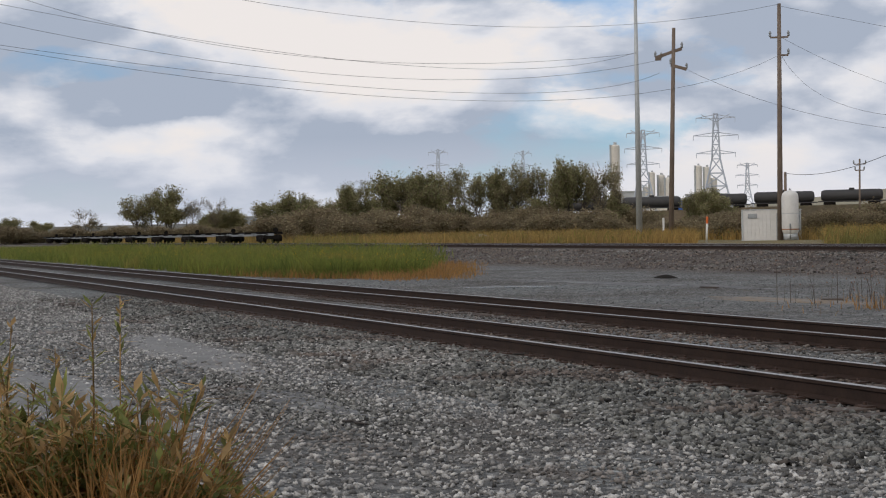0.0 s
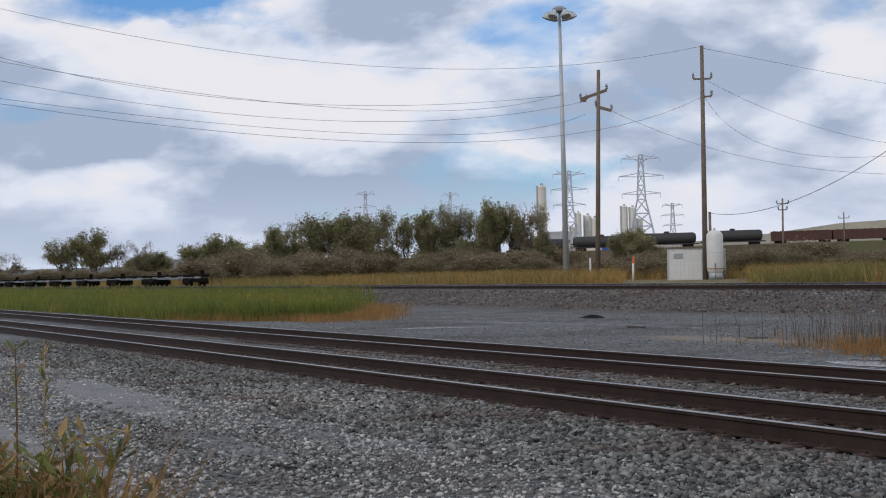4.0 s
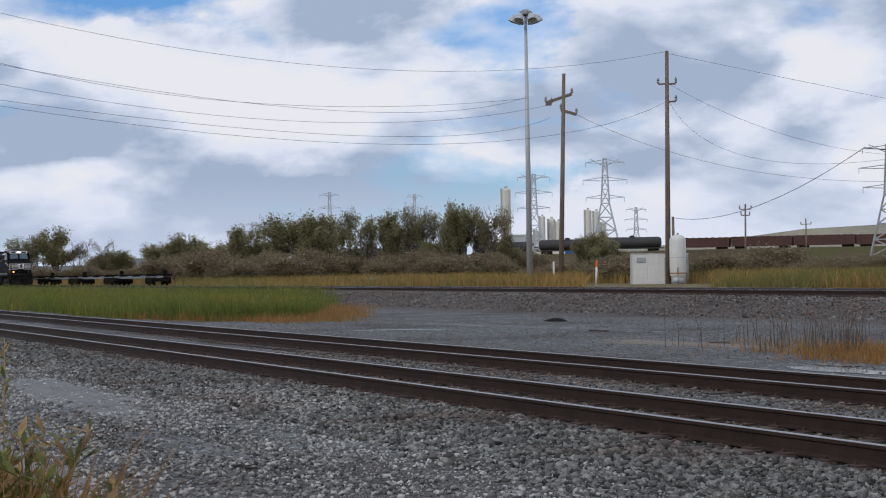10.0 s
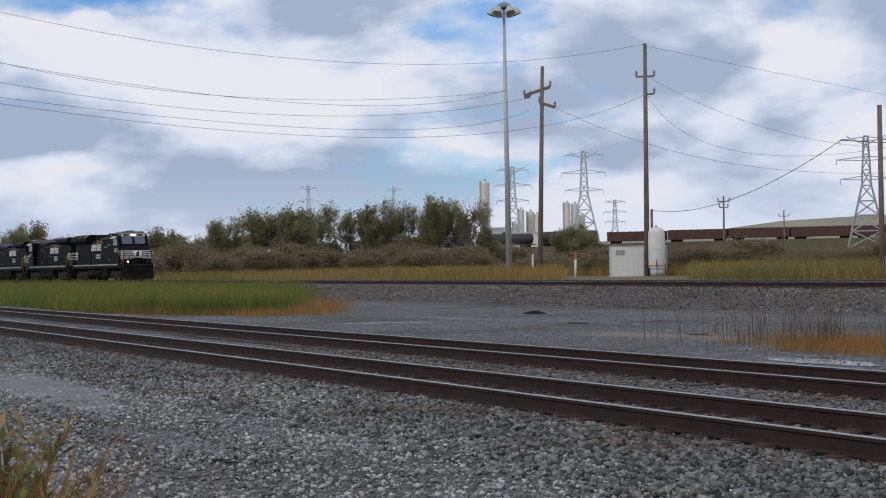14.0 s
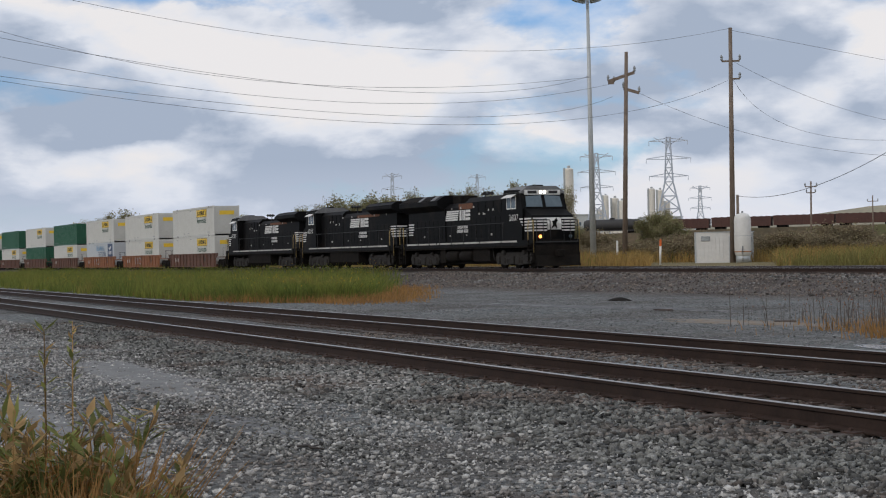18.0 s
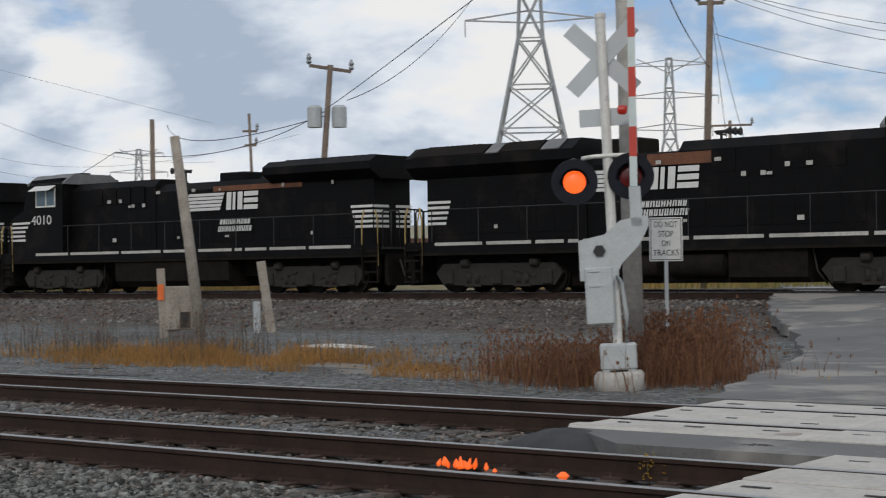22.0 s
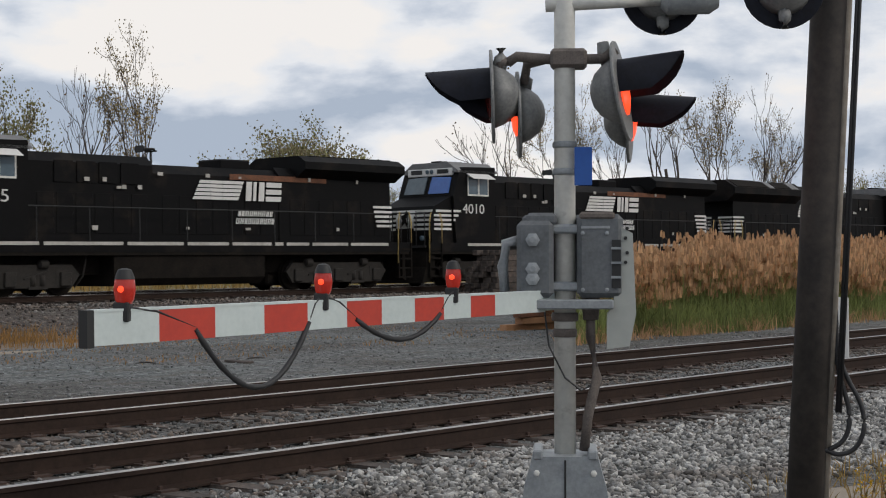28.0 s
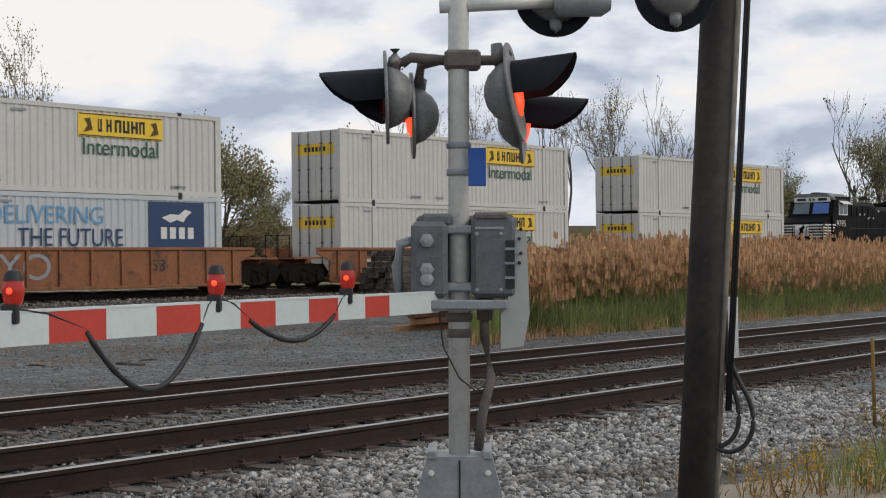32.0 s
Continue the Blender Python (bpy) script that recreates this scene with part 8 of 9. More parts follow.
part("post", lathe(bm_new(), [(0.09, 0), (0.09, 1.5)], None, 8), M["white"], t)
part("post_top", lathe(bm_new(), [(0.095, 1.5), (0.095, 2.0), (0.03, 2.05)], None, 8), M["orange"], t)
FAR_WIRES = [((-55.64, 7.73), (-66.02, 7.3), (-79.81, 9.28)), ((-60.6, 6.2), (-70.08, 6.11), (-79.83, 7.6)), ((-60.6, 6.25), (-67.27, 5.84), (-79.83, 7.5)), ((-59.8, 5.95), (-68.08, 5.45), (-79.84, 6.84)), ((-59.8, 5.5), (-66.07, 4.93), (-79.85, 6.26)), ((-55.7, 5.95), (-64.05, 4.62), (-79.86, 6.07))]
for a, b, c in FAR_WIRES:
    wire("overhead_wire", above(*a, 136), above(*b, 122), above(*c, 112), 0.013, ext=0.35)
for a, b, c in (((-55.64, 7.67), (-52.03, 6.79), (-48.84, 6.0)), ((-55.56, 6.58), (-52.07, 4.87), (-48.88, 4.0)), ((-59.07, 5.7), (-54.04, 3.75), (-48.91, 2.99)), ((-55.57, 5.95), (-53.06, 4.02), (-48.89, 3.67))):
    wire("overhead_wire", above(*a, 136), above(*b, 150), above(*c, 165), 0.014, ext=0.6)
wire("overhead_wire", above(-55.5, 1.86, 140), above(-52.97, 2.09, 110), above(-48.88, 4.16, 88), 0.02, "heavier black cable sagging between poles", 0.0)
wire("overhead_wire", above(-48.88, 4.16, 88), above(-45.3, 4.14, 79), above(-41.5, 5.57, 72), 0.02, "heavier black cable sagging between poles", 0.0)
wire("overhead_wire", above(-41.5, 5.65, 72), above(-40.6, 6.24, 66), above(-37.57, 8.41, 55), 0.02, "heavier cable rising to the crossing", 0.6)
wire("overhead_wire", above(-47.08, 5.1, 84), above(-45.67, 4.55, 78), above(-41.52, 5.4, 72), 0.02)
for a, b, c in (((-27.56, 9.42), (-18.72, 7.03), (-10.2, 7.96)), ((-27.56, 9.62), (-18.71, 7.35), (-10.2, 8.15)), ((-27.71, 8.03), (-18.76, 5.89), (-10.3, 6.12)), ((-28.4, 9.9), (-18.7, 7.6), (-10.6, 8.2))):
    wire("overhead_wire", above(*a, 66), above(*b, 62), above(*c, 60), 0.012, ext=0.5)
wire("overhead_wire", above(-27.8, 6.83, 66), above(-29.0, 8.96, 50), above(-29.58, 11.15, 42), 0.02, "heavier cable rising to the crossing", 0.5)
wire("overhead_wire", above(-40.7, 5.95, 95), above(-37.79, 7.69, 100), above(-35.41, 10.52, 108), 0.025)
for off in (0.5, 1.1):
    q = above(-27.7, 9.0, 66)
    wire("guy_wire", q, q + Vector((off, 0, -4.5)), q + Vector((off * 2.2, 0, -9)), 0.015, "steel guy wire of the pole")


def lattice_tower(label, az, d, el_base, el_top, spread, mat, arms=3, arm_w=5.0, r=0.12):
    """A steel lattice transmission tower: four legs, bracing, crossarms."""
    base, top = spot(az, d, 0.35), above(az, el_top, d)
    h = top.z - base.z
    t = thing("transmission_tower", label, "transmission tower", pose(base.x, base.y, base.z, 0, 0, -az))
    waist = 0.62 * h
    levels = [0, 0.14, 0.27, 0.39, 0.5, 0.62, 0.74, 0.86, 1.0]

    def half(f):
        return spread * (1 - f / 0.62 * 0.80) if f < 0.62 else spread * 0.20 * (1 - (f - 0.62) / 0.38 * 0.55)
    legs, brace = bm_new(), bm_new()
    for a, b in zip(levels, levels[1:]):
        ha, hb = half(a), half(b)
        ca = [Vector((x * ha, y * ha, a * h)) for x, y in ((-1, -1), (1, -1), (1, 1), (-1, 1))]
        cb = [Vector((x * hb, y * hb, b * h)) for x, y in ((-1, -1), (1, -1), (1, 1), (-1, 1))]
        for k in range(4):
            bar(legs, ca[k], cb[k], r * 1.6)
            bar(brace, ca[k], cb[(k + 1) % 4], r)
            bar(brace, ca[(k + 1) % 4], cb[k], r)
            bar(brace, cb[k], cb[(k + 1) % 4], r)
    tagged(part("tower_frame", legs, mat, t), kind="stuff")
    tagged(part("bracing", brace, mat, t), kind="stuff")
    for k in range(arms):
        f = 0.66 + 0.30 * k / max(arms - 1, 1)
        w = arm_w * (1.0 if k != 1 else 1.15)
        bm = bm_new()
        for s in (-1, 1):
            bar(bm, (0, -0.3, f * h), (s * w, 0, f * h + 0.3), r)
            bar(bm, (0, 0.3, f * h + h * 0.035), (s * w, 0, f * h + 0.3), r)
            bar(bm, (s * w, 0, f * h + 0.3), (s * w, 0, f * h - h * 0.03), r * 0.8)
        part("crossarm", bm, mat, t)
    bm = bm_new()
    for s in (-1, 1):
        bar(bm, (0, 0, h * 0.93), (s * arm_w * 0.75, 0, h), r)
    part("peak_arm", bm, mat, t)
    return t


# these far towers carry their haze in the steel's colour
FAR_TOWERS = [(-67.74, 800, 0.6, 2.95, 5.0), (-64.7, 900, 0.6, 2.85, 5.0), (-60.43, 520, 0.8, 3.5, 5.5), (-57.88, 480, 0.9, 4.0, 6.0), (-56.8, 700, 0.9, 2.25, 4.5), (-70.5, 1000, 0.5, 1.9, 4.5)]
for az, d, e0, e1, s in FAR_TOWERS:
    lattice_tower("distant lattice tower coloured pale blue-grey for haze", az, d, e0, e1, s, M["hazed_steel"], 3, s * 0.95, 0.2)
lattice_tower("lattice tower above the embankment", -48.08, 330, 1.3, 4.25, 4.6, M["lattice"], 3, 5.0, 0.16)
lattice_tower("large steel lattice tower behind the locomotives", -34.1, 108, 0.2, 13.2, 4.2, M["lattice"], 1, 4.4, 0.10)
lattice_tower("lattice tower with three pairs of arms", -29.2, 230, 0.4, 7.2, 4.2, M["lattice"], 3, 6.0, 0.14)
lattice_tower("slim distant lattice tower", 9.65, 330, 0.4, 7.3, 2.9, M["hazed_steel"], 3, 4.5, 0.14)


# works on the skyline
def silo(az, d, e0, e1, r, label="white storage silo on the skyline"):
    b, t = spot(az, d, 0.3), above(az, e1, d)
    h = t.z - b.z
    s = thing("silo", label, "silo", pose(*b), "silos on the skyline")
    part("barrel", lathe(bm_new(), [(r, -0.3), (r, h - r * 0.3), (r * 0.6, h)], None, 18), M["silo"], s)
    part("cap", lathe(bm_new(), [(r * 0.35, h), (r * 0.35, h + r * 0.5), (r * 0.1, h + r * 0.55)], None, 10), M["galv"], s)
    part("ladder", box(bm_new(), -0.3, 0.3, -r - 0.5, -r + 0.05, 0, h), M["galv"], s)


for az, d, e0, e1, r in ((-61.42, 640, 0.6, 3.0, 1.85), (-60.13, 640, 0.6, 2.0, 1.15), (-59.8, 645, 0.6, 1.9, 1.5), (-59.55, 640, 0.6, 1.8, 1.5), (-58.5, 640, 0.6, 2.2, 1.35), (-58.2, 640, 0.6, 2.15, 1.35), (-57.95, 650, 0.6, 1.75, 1.1), (-60.35, 650, 0.6, 1.5, 0.9)):
    silo(az, d, e0, e1, r)
for az, w, e1, m in ((-60.8, 9, 1.35, "galv"), (-59.95, 14, 1.15, "silo"), (-59.0, 7, 1.05, "blue"), (-58.2, 16, 1.2, "galv"), (-74.35, 9, 0.68, "mech")):
    b = spot(az, 600, 0.3)
    h = above(az, e1, 600).z - b.z - 0.5
    t = thing("works_building", "low works building on the skyline", "building", pose(b.x, b.y, b.z, 0, 0, -az), "works on the skyline")
    part("wall", box(bm_new(), -w / 2, w / 2, 0, 10, -0.2, h), M[m], t)
    part("roof", box(bm_new(), -w / 2 - 0.3, w / 2 + 0.3, -0.3, 10.3, h, h + 0.5), M["galv"], t)
    for k in range(3):
        part("window", box(bm_new(), -w / 2 + (k + 0.4) * w / 3, -w / 2 + (k + 0.75) * w / 3, -0.1, 0.05, h * 0.75, h * 0.75 + 1.2), M["glass"], t)


# embankment with standing wagons
def ridge(label, pts, width, mat, name="embankment"):
    """A bank along points (az, d, el of its crest)."""
    bm = bm_new()
    rings = []
    for az, d, el in pts:
        c = above(az, el, d)
        out = Vector((math.sin(radians(az)), math.cos(radians(az)), 0))
        lo, hi = c - out * width * 1.5, c + out * width * 2.5
        rings.append([bm.verts.new((lo.x, lo.y, 0.2)), bm.verts.new((c - out * width * 0.4)), bm.verts.new(c), bm.verts.new(c + out * width), bm.verts.new((hi.x, hi.y, 0.2))])
    for a, b in zip(rings, rings[1:]):
        for k in range(4):
            bm.faces.new((a[k], a[k + 1], b[k + 1], b[k])).smooth = True
    return solo(name, bm, mat, label, "embankment", kind="structure")


ridge("scrub-covered embankment carrying a line of wagons", [(az, 445 - 1.6 * (az + 62), 0.60 + 0.026 * (az + 61) - 0.0012 * (az + 61) ** 2) for az in range(-76, -23, 4)], 9, M["brush"])
ridge("low grassy hill beyond the embankment", [(-58, 900, 0.7), (-53.5, 850, 1.05), (-51, 800, 1.34), (-48, 800, 1.46), (-43, 800, 1.52), (-38, 800, 1.4), (-30, 820, 1.1)], 60, M["hill"], "hill")
ridge("hazy wooded ridge far to the east", [(0, 1500, 0.6), (20, 1500, 0.9), (40, 1400, 1.1), (47, 1400, 1.35), (55, 1500, 1.2), (70, 1500, 0.9), (90, 1500, 0.8)], 80, M["far_ground"], "hill")
ridge("low tan rise with scrub far behind the train", [(-14, 430, 1.2), (-4, 420, 1.6), (6, 420, 1.75), (16, 420, 1.5), (28, 420, 1.7), (38, 430, 1.4), (50, 440, 1.3), (62, 450, 1.2)], 14, M["brush"])
ridge("hazy ridge far to the west", [(-110, 1500, 0.3), (-90, 1500, 0.35), (-80, 1400, 0.4), (-70, 1400, 0.5), (-60, 1400, 0.5)], 80, M["far_ground"], "hill")


def wagon(kind, label):
    t = thing("wagon", label, "railway wagon", None, "wagons on the embankment")
    if kind == "tank":
        part("tank", lathe(bm_new(), [(0.3, -8), (1.2, -7.8), (1.5, -7.2), (1.5, 7.2), (1.2, 7.8), (0.3, 8)], shift(0, 0, 2.6) @ pose(0, 0, 0, 0, 90), 16), M["tankcar"], t)
        part("dome", lathe(bm_new(), [(0.7, 4.0), (0.7, 4.5), (0.2, 4.55)], None, 10), M["tankcar"], t)
        part("underframe", box(bm_new(), -8.6, 8.6, -1.2, 1.2, 0.9, 1.2), M["tankcar"], t)
    else:
        bm = bm_new()
        prism(bm, [(-7.9, 0.75), (7.9, 0.75), (8.0, 3.3), (-8.0, 3.3)], "y", -1.5, 1.5)
        b = part("body", bm, M["hopper"], t)
        for k in range(9):
            part("rib", box(bm_new(), -7.2 + k * 1.75, -7.0 + k * 1.75, -1.6, 1.6, 1.0, 3.4), M["hopper"], b)
    for x in (-5.8, 5.8):
        part("bogie", box(bm_new(), x - 1.4, x + 1.4, -1.1, 1.1, 0, 0.95, 0.2), M["grime"], t)
    return t


FAR_CARS = []
for k in range(5):
    FAR_CARS.append((wagon("tank", "black tank wagon rolling along the embankment"), -1.2 - 2.3 * k))
for k in range(13):
    FAR_CARS.append((wagon("hopper", "rust-red open wagon rolling along the embankment"), 1.2 + 2.15 * k))


def bank_place(az):
    """Where a wagon stands on the embankment at a heading, and its turn."""
    def at(a):
        return above(a, 0.62 + 0.026 * (a + 61) - 0.0012 * (a + 61) ** 2, 445 - 1.6 * (a + 62))
    p, q = at(az - 0.2), at(az + 0.2)
    p0 = at(az) - Vector((0, 0, 0.35))
    return pose(*p0, 0, 0, math.degrees(math.atan2(q.y - p.y, q.x - p.x)))


# empty flat wagons on the siding
def flat_wagon(x):
    y = far_y(x) + 5.5
    t = thing("flat_wagon", "empty skeletal container wagon on the siding", "flat wagon", pose(x, y, FAR_TOP - 0.03, 0, 0, far_turn(x)), "empty flat wagons")
    part("spine", box(bm_new(), -8.6, 8.6, -0.35, 0.35, 0.8, 1.1), M["mech"], t)
    for k in (-5.5, 0.0, 5.5):
        part("side_arm", box(bm_new(), k - 0.08, k + 0.08, -1.35, 1.35, 1.0, 1.12), M["mech"], t)
    part("brake_wheel", lathe(bm_new(), [(0.28, 0), (0.3, 0.03), (0.28, 0.06)], shift(8.5, 0.6, 1.5) @ pose(0, 0, 0, 0, 90), 12), M["grime"], t)
    part("brake_post", bar(bm_new(), (8.5, 0.6, 1.0), (8.5, 0.6, 1.6), 0.07), M["grime"], t)
    for k in (-8.2, -2.8, 2.8, 8.2):
        part("bolster", box(bm_new(), k - 0.35, k + 0.35, -1.4, 1.4, 1.02, 1.28), M["grime"], t)
    truck(t, -7.9, (-0.88, 0.88), M["grime"], 0.5, True)
    truck(t, 7.9, (-0.88, 0.88), M["grime"], 0.5, True)


for k in range(14):
    flat_wagon(-182.0 - k * 18.2)
for k in range(5):
    flat_wagon(74.0 + k * 18.2)


# signal hut and tank beside the far track
def hut():
    t = thing("equipment_hut", "white ribbed equipment hut beyond the far track", "hut", pose(*spot(-57.0, 138), 0, 0, 50))
    w, d, h = 4.5, 4.3, 2.55
    part("wall", box(bm_new(), 0, w, 0, d, -0.2, h, 0.02), M["white"], t)
    part("roof", box(bm_new(), -0.06, w + 0.06, -0.06, d + 0.06, h, h + 0.07, 0.02), M["galv"], t)
    for x in (0.0, w):
        part("corner_post", box(bm_new(), x - 0.07, x + 0.07, -0.08, 0.06, -0.2, h), M["galv"], t, "grey corner post")
    for k in range(7):
        part("front_rib", box(bm_new(), 0.35 + k * 0.32, 0.43 + k * 0.32, -0.035, 0, 0.05, h - 0.08), M["white"], t)
        part("side_rib", box(bm_new(), w, w + 0.045, 0.3 + k * 0.58, 0.42 + k * 0.58, 0.05, h - 0.08), M["galv"], t)
    door = part("door", box(bm_new(), 2.95, 3.95, -0.05, 0, 0.05, 2.15, 0.01), M["white"], t, "plain white door")
    part("door_handle", box(bm_new(), 3.05, 3.12, -0.12, -0.05, 0.95, 1.25), M["ink"], door, "dark handle")
    part("hinge", box(bm_new(), 3.88, 3.97, -0.08, -0.05, 1.6, 1.8), M["ink"], door)
    part("door_frame", box(bm_new(), 2.83, 2.93, -0.07, 0, 0.0, 2.25), M["galv"], t)
    vent = part("vent", box(bm_new(), 0.5, 1.25, -0.07, 0, 1.85, 2.25), M["mech"], t, "louvred grey vent")
    for k in range(4):
        part("louvre", box(bm_new(), 0.54, 1.21, -0.1, -0.07, 1.89 + k * 0.09, 1.93 + k * 0.09), M["galv"], vent)
    for x, z in ((w + 0.05, 1.7), (w + 0.05, 0.6)):
        part("lock_box", box(bm_new(), x, x + 0.1, 1.4, 1.75, z, z + 0.4), M["mech"], t, "small grey box")
    return t


hut()
t = thing("gas_tank", "upright white gas tank beside the hut", "tank", pose(*spot(-55.35, 136)))
tank = part("vessel", lathe(bm_new(), [(0.1, 0.35), (0.4, 0.42), (0.62, 0.6), (0.70, 0.85), (0.70, 3.6), (0.64, 3.85), (0.45, 4.05), (0.12, 4.14)], None, 22), M["white"], t)
part("skirt", lathe(bm_new(), [(0.56, 0), (0.56, 0.6)], None, 16), M["galv"], t)
part("band", lathe(bm_new(), [(0.71, 0.85), (0.71, 0.95)], None, 22), M["lumber"], tank, "reddish band")
part("seam", lathe(bm_new(), [(0.708, 2.2), (0.712, 2.22), (0.708, 2.24)], None, 22), M["galv"], tank)
part("top_valve", lathe(bm_new(), [(0.09, 4.1), (0.09, 4.26), (0.04, 4.3)], None, 8), M["mech"], tank)
part("fill_pipe", tube(bm_new(), [(0.62, -0.45, 0.1), (0.66, -0.48, 1.2), (0.55, -0.4, 1.35)], 0.05, 7), M["mech"], t)
heap("rubble_pile", pose(*spot(-66.2, 160)), 2.6, 1.2, 0.9, M["concrete"], "pale rubble pile beyond the far track", "rubble", 19)
heap("dirt_mound", pose(-48.6, 28.4, 0.0), 0.85, 0.4, 0.17, M["grime"], "small dark mound on the gravel", "mound", 23)
for k, (x, y, l) in enumerate(((-39.0, 24.2, 1.0), (-30.5, 22.2, 0.8), (-33.0, 30.8, 1.2), (15.0, 22.6, 1.2), (5.2, 27.0, 1.4), (19.5, 21.0, 1.4))):
    solo("dropped_tie", box(bm_new(), -l * 0.3, l * 0.3, -0.08, 0.08, 0, 0.07, 0.015), M["tie"], "dark broken tie lying on the gravel", "railway tie", pose(x, y, height(x, y) - 0.02, 0, 0, 20 + 47 * k), "scattered ties")


def drape(label, cx, cy, rx, ry, mat, seed, turn=0.0):
    """A thin ragged sheet of dirt lying on the ground."""
    verts, n, rings = [], 40, 7
    for k in range(rings):
        f = k / (rings - 1)
        for j in range(n):
            a = j * math.tau / n
            w = 1 + 0.45 * noise.noise((math.cos(a) * 1.6 + seed, math.sin(a) * 1.6, 0)) + 0.25 * noise.noise((math.cos(a) * 5, math.sin(a) * 5 + seed, 0))
            u, v = math.cos(a) * rx * w * f, math.sin(a) * ry * w * f
            x = cx + u * math.cos(radians(turn)) - v * math.sin(radians(turn))
            y = cy + u * math.sin(radians(turn)) + v * math.cos(radians(turn))
            verts.append((x, y, height(x, y) + 0.022 - 0.05 * f ** 4))
    faces = [(k * n + j, k * n + (j + 1) % n, (k + 1) * n + (j + 1) % n, (k + 1) * n + j) for k in range(rings - 1) for j in range(n)]
    me = mesh_raw("dirt_patch", verts, faces, mat)
    me.polygons.foreach_set("use_smooth", np.ones(len(faces), bool))
    return solo("dirt_patch", me, None, label, "dirt", kind="structure")


drape("pale sandy dirt worn beside the gravel", 12.2, 3.9, 4.0, 1.8, M["sand"], 1)
drape("packed brown dirt under dry weeds by the poles", -22.0, 21.3, 4.5, 1.5, M["dirt"], 2)
drape("packed brown dirt before the raised signal", -15.0, 20.2, 4.2, 0.9, M["dirt"], 3)
drape("tan worn gravel strip across the yard", 3.5, 24.5, 6.0, 0.9, M["dirt"], 4, 4)
drape("tan worn gravel strip across the yard", 9.5, 28.0, 5.0, 0.9, M["dirt"], 5, -3)
drape("orange-tan packed dirt beside the cabinet", 21.5, 29.5, 3.6, 1.5, M["dirt"], 6)
drape("pale dusty gravel before the cabinet", 17.0, 27.6, 3.4, 0.8, M["sand"], 7, 4)
drape("dark damp gravel across the yard", -44.0, 24.5, 9.0, 0.9, M["damp"], 8, 8)
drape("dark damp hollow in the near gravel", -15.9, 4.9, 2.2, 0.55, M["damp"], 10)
drape("pale fine gravel worn by tyres", -17.5, 2.9, 6.0, 0.8, M["fine_gravel"], 11)
drape("pale fine gravel worn by tyres", -24.0, 5.6, 6.0, 0.8, M["fine_gravel"], 12, -4)
drape("brown worn gravel in the yard", -31.0, 21.5, 4.0, 0.9, M["dirt"], 9, 3)
heap("stone_spill", pose(-23.0, 26.2, 0.0), 1.5, 0.8, 0.12, M["box_white"], "small spill of pale stones", "stones", 29)


# loose ballast and gravel close to the camera
def stone_field(name, label, n, place, size, mat, seed, lift=0.0):
    """Angular crushed stones, joined into one object."""
    r = np.random.RandomState(seed)
    cube = np.array([(x, y, z) for x in (-1, 1) for y in (-1, 1) for z in (-1, 1)]) * 0.6
    quad = np.array([(0, 1, 3, 2), (4, 6, 7, 5), (0, 4, 5, 1), (2, 3, 7, 6), (0, 2, 6, 4), (1, 5, 7, 3)])
    kinds = []
    for _ in range(40):
        turn = np.array(Matrix.Rotation(r.uniform(0, 6.28), 3, Vector(r.normal(0, 1, 3)).normalized()))
        kinds.append((cube * r.uniform(0.45, 1.25, (8, 1)) * r.uniform(0.6, 1.25, 3)) @ turn.T)
    kinds = np.array(kinds)
    xy = np.array([place(r) for _ in range(n)])
    z = np.array([height(x, y) for x, y in xy]) + lift
    s = size[0] + (size[1] - size[0]) * r.uniform(0, 1, n) ** 2.0
    a = r.uniform(0, math.tau, n)
    v = kinds[r.randint(0, 40, n)] * s[:, None, None] * 0.62
    c, d = np.cos(a)[:, None], np.sin(a)[:, None]
    v = np.stack([v[:, :, 0] * c - v[:, :, 1] * d, v[:, :, 0] * d + v[:, :, 1] * c, v[:, :, 2] * 0.8], 2)
    v += np.stack([xy[:, 0], xy[:, 1], z + s * r.uniform(0.05, 0.3, n)], 1)[:, None, :]
    f = (quad[None] + (np.arange(n) * 8)[:, None, None]).reshape(-1, 4)
    return solo(name, mesh_raw(name, v.reshape(-1, 3), f, mat), None, label, "gravel", kind="stuff")


def along(r):
    """Between and beside the rails, clear of the road panels."""
    while True:
        x = r.uniform(-34, 30)
        y = r.choice([TRACK_A, TRACK_B]) + r.uniform(-1.9, 1.9)
        if not -8.6 < x < 4.8:
            return x, y


def off_road(x0, x1, y0, y1):
    def pick(r):
        while True:
            f = r.uniform(0, 1) ** 1.4
            x, y = r.uniform(x0, x1), y0 + (y1 - y0) * r.uniform(0, 1)
            bare = noise.noise((x * 0.22, y * 0.5, 7.0)) > 0.22 and f > 0.25
            if not bare and not (-4.4 - (8.5 - y) * -0.62 < x < 5.4 + (8.5 - y) * 0.5 and y < 8.6):
                return x, y
    return pick


def west_side(x0, x1, y0, y1, ragged_edge=0.0):
    """On the open gravel west of the road, denser towards the camera."""
    def pick(r):
        while True:
            x, y = x1 + (x0 - x1) * r.uniform(0, 1) ** 1.5, r.uniform(y0, y1)
            edge = ragged_edge * noise.noise((x * 0.5, 3.0, 5.0))
            if x * x + y * y > 100 and x < -4.6 - (8.5 - y) * 0.2 and y > y0 + edge:
                return x, y
    return pick


def round_spot(x, y, rx, ry):
    return lambda r: (x + r.normal(0, rx), y + r.normal(0, ry))


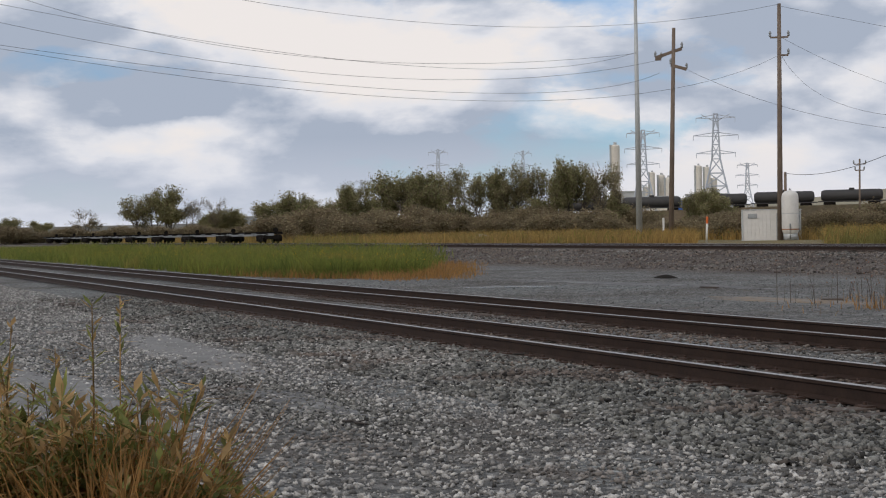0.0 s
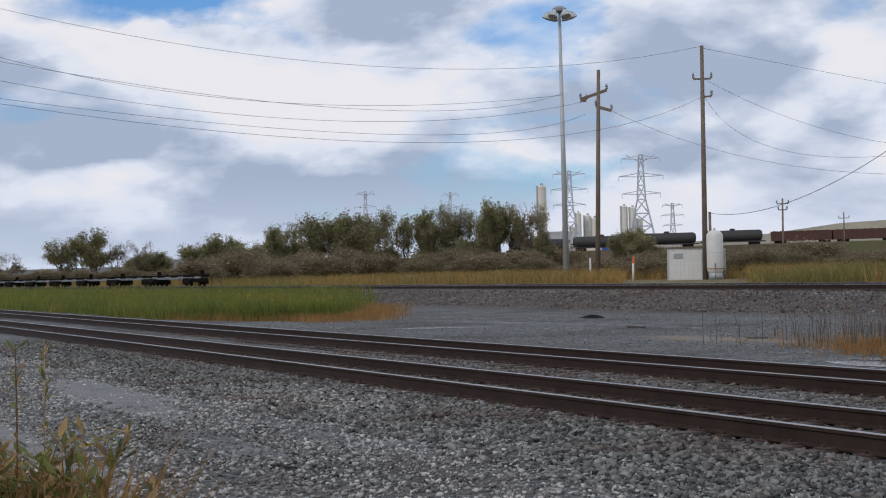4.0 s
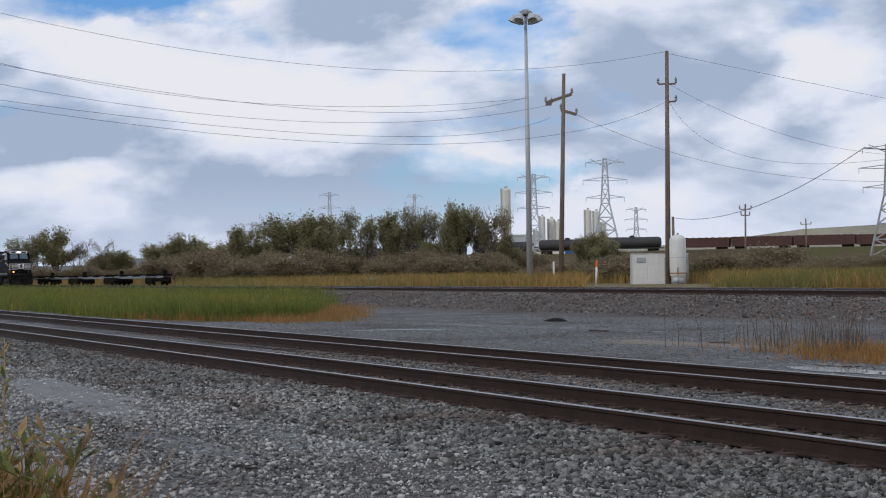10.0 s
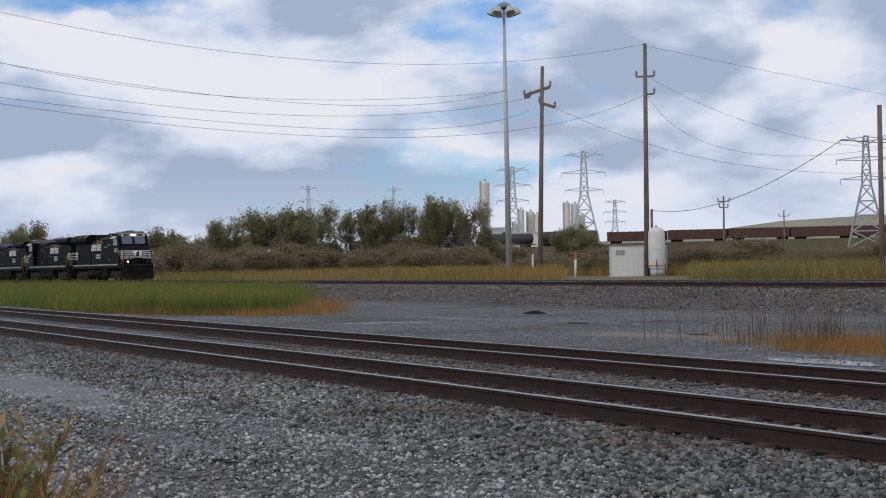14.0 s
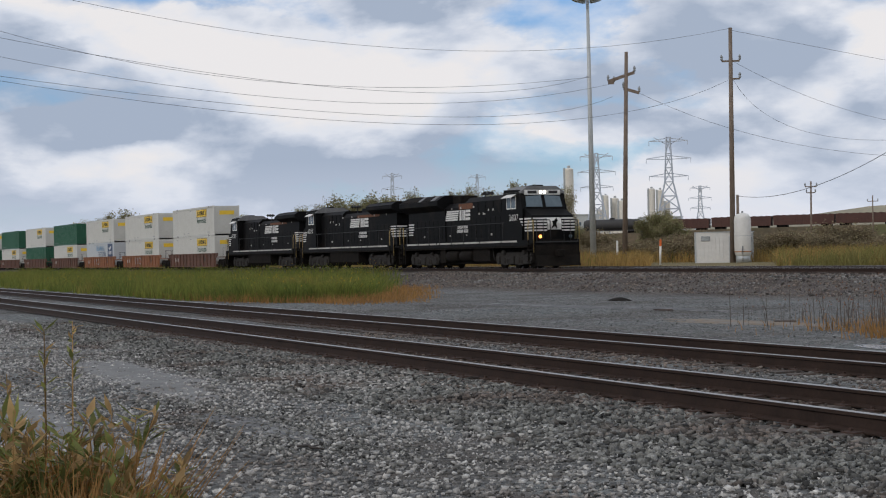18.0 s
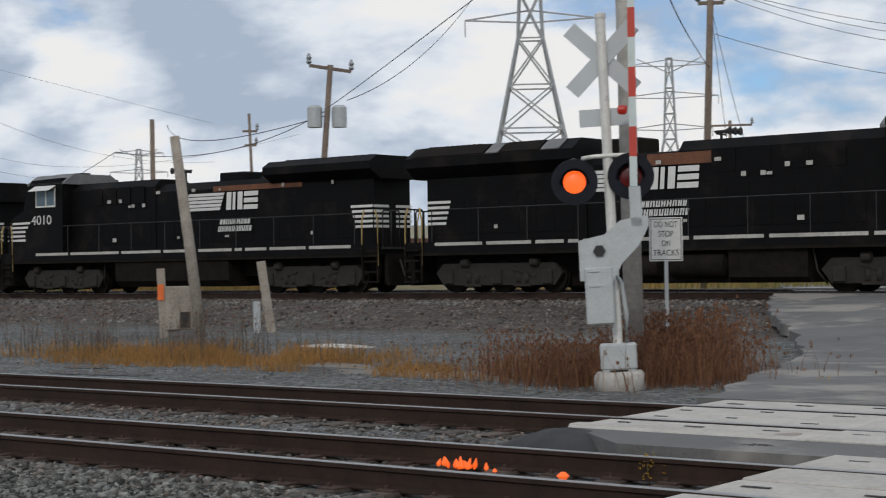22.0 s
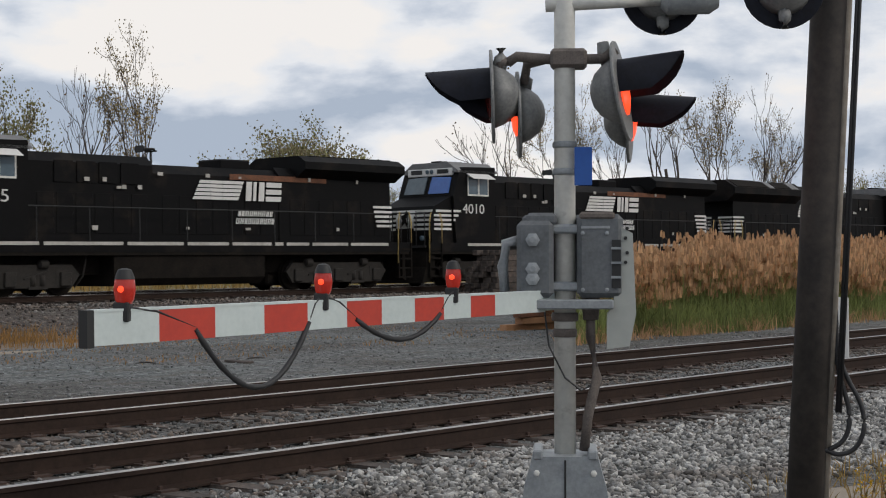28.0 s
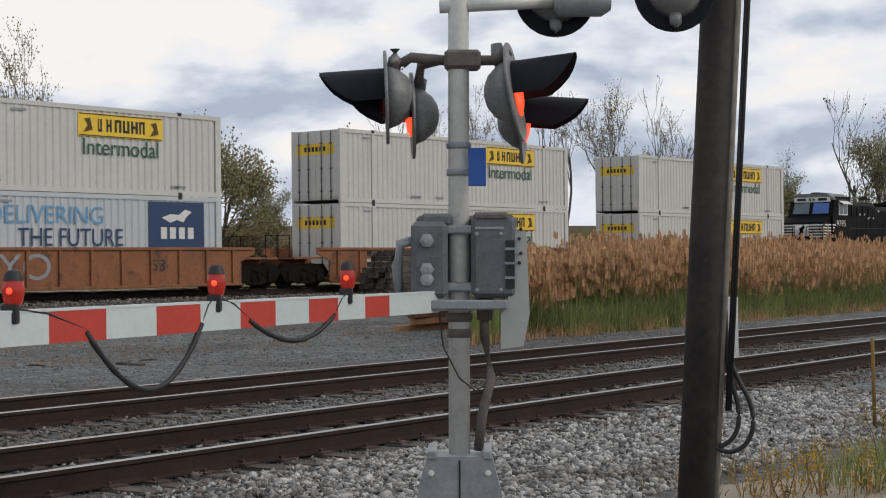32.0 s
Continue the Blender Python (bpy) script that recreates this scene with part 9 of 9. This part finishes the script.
stone_field("ballast", "loose grey crushed stone on the near gravel", 72000, west_side(-78, -6, 0.4, 7.6), (0.018, 0.065), M["stone"], 1)
stone_field("ballast", "coarse dark ballast along the near track", 34000, west_side(-46, -4.6, 6.4, 9.2, 1.6), (0.03, 0.09), M["stone_dark"], 5)
stone_field("ballast", "fresh pale stones spilt beside the near track", 1600, round_spot(-21.5, 7.9, 1.5, 0.45), (0.03, 0.08), M["stone_pale"], 6)
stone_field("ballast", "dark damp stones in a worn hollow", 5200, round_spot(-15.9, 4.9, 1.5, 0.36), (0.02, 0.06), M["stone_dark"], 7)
stone_field("ballast", "loose grey crushed stone near the dark pole", 30000, off_road(5.5, 20, 5.7, 9.0), (0.02, 0.08), M["stone"], 2)
stone_field("ballast", "brownish ballast between the rails", 40000, along, (0.025, 0.075), M["stone_brown"], 3, 0.0)
stone_field("ballast", "scattered stones on the yard", 22000, off_road(-52, 34, 16.6, 30.0), (0.02, 0.06), M["stone_yard"], 4)
stone_field("ballast", "brown ballast on the far track's bank", 26000, lambda r: (lambda x: (x, far_y(x) - 2.0 - 7.5 * r.uniform(0, 1) ** 1.3))(r.uniform(-95, 60)), (0.05, 0.14), M["stone_brown"], 8)


# what moves: the train runs along the far line; seconds and the leading locomotive's place
TRAIN_ROWS = [
    (0, -395.0), (3, -346.0), (6, -296.5), (9, -247.0), (12, -197.5), (13, -181.0), (14, -165.0), (15.5, -138.5), (17, -111.6), (18, -93.8), (19, -76.0), (20, -58.5), (21, -41.0),
    (22, -23.2), (23, -5.9), (24, 11.4), (25, 28.5), (26, 45.6), (27.5, 71.2), (29, 97.2), (30, 113.5), (31, 130.3), (32, 146.8),
]


def motions():
    for ob, off, turn, z in MOVERS:
        rows = []
        for t, u in TRAIN_ROWS:
            x = u + off
            rows.append((t, pose(x, far_y(x), FAR_TOP + z, 0, 0, far_turn(x) + (180 if turn < 0 else 0))))
        walk(ob, rows)
    # the other train creeps westwards on the embankment
    for ob, off in FAR_CARS:
        walk(ob, [(t, bank_place(-52.05 - 0.37 * t + off)) for t in range(0, 33, 4)])


motions()
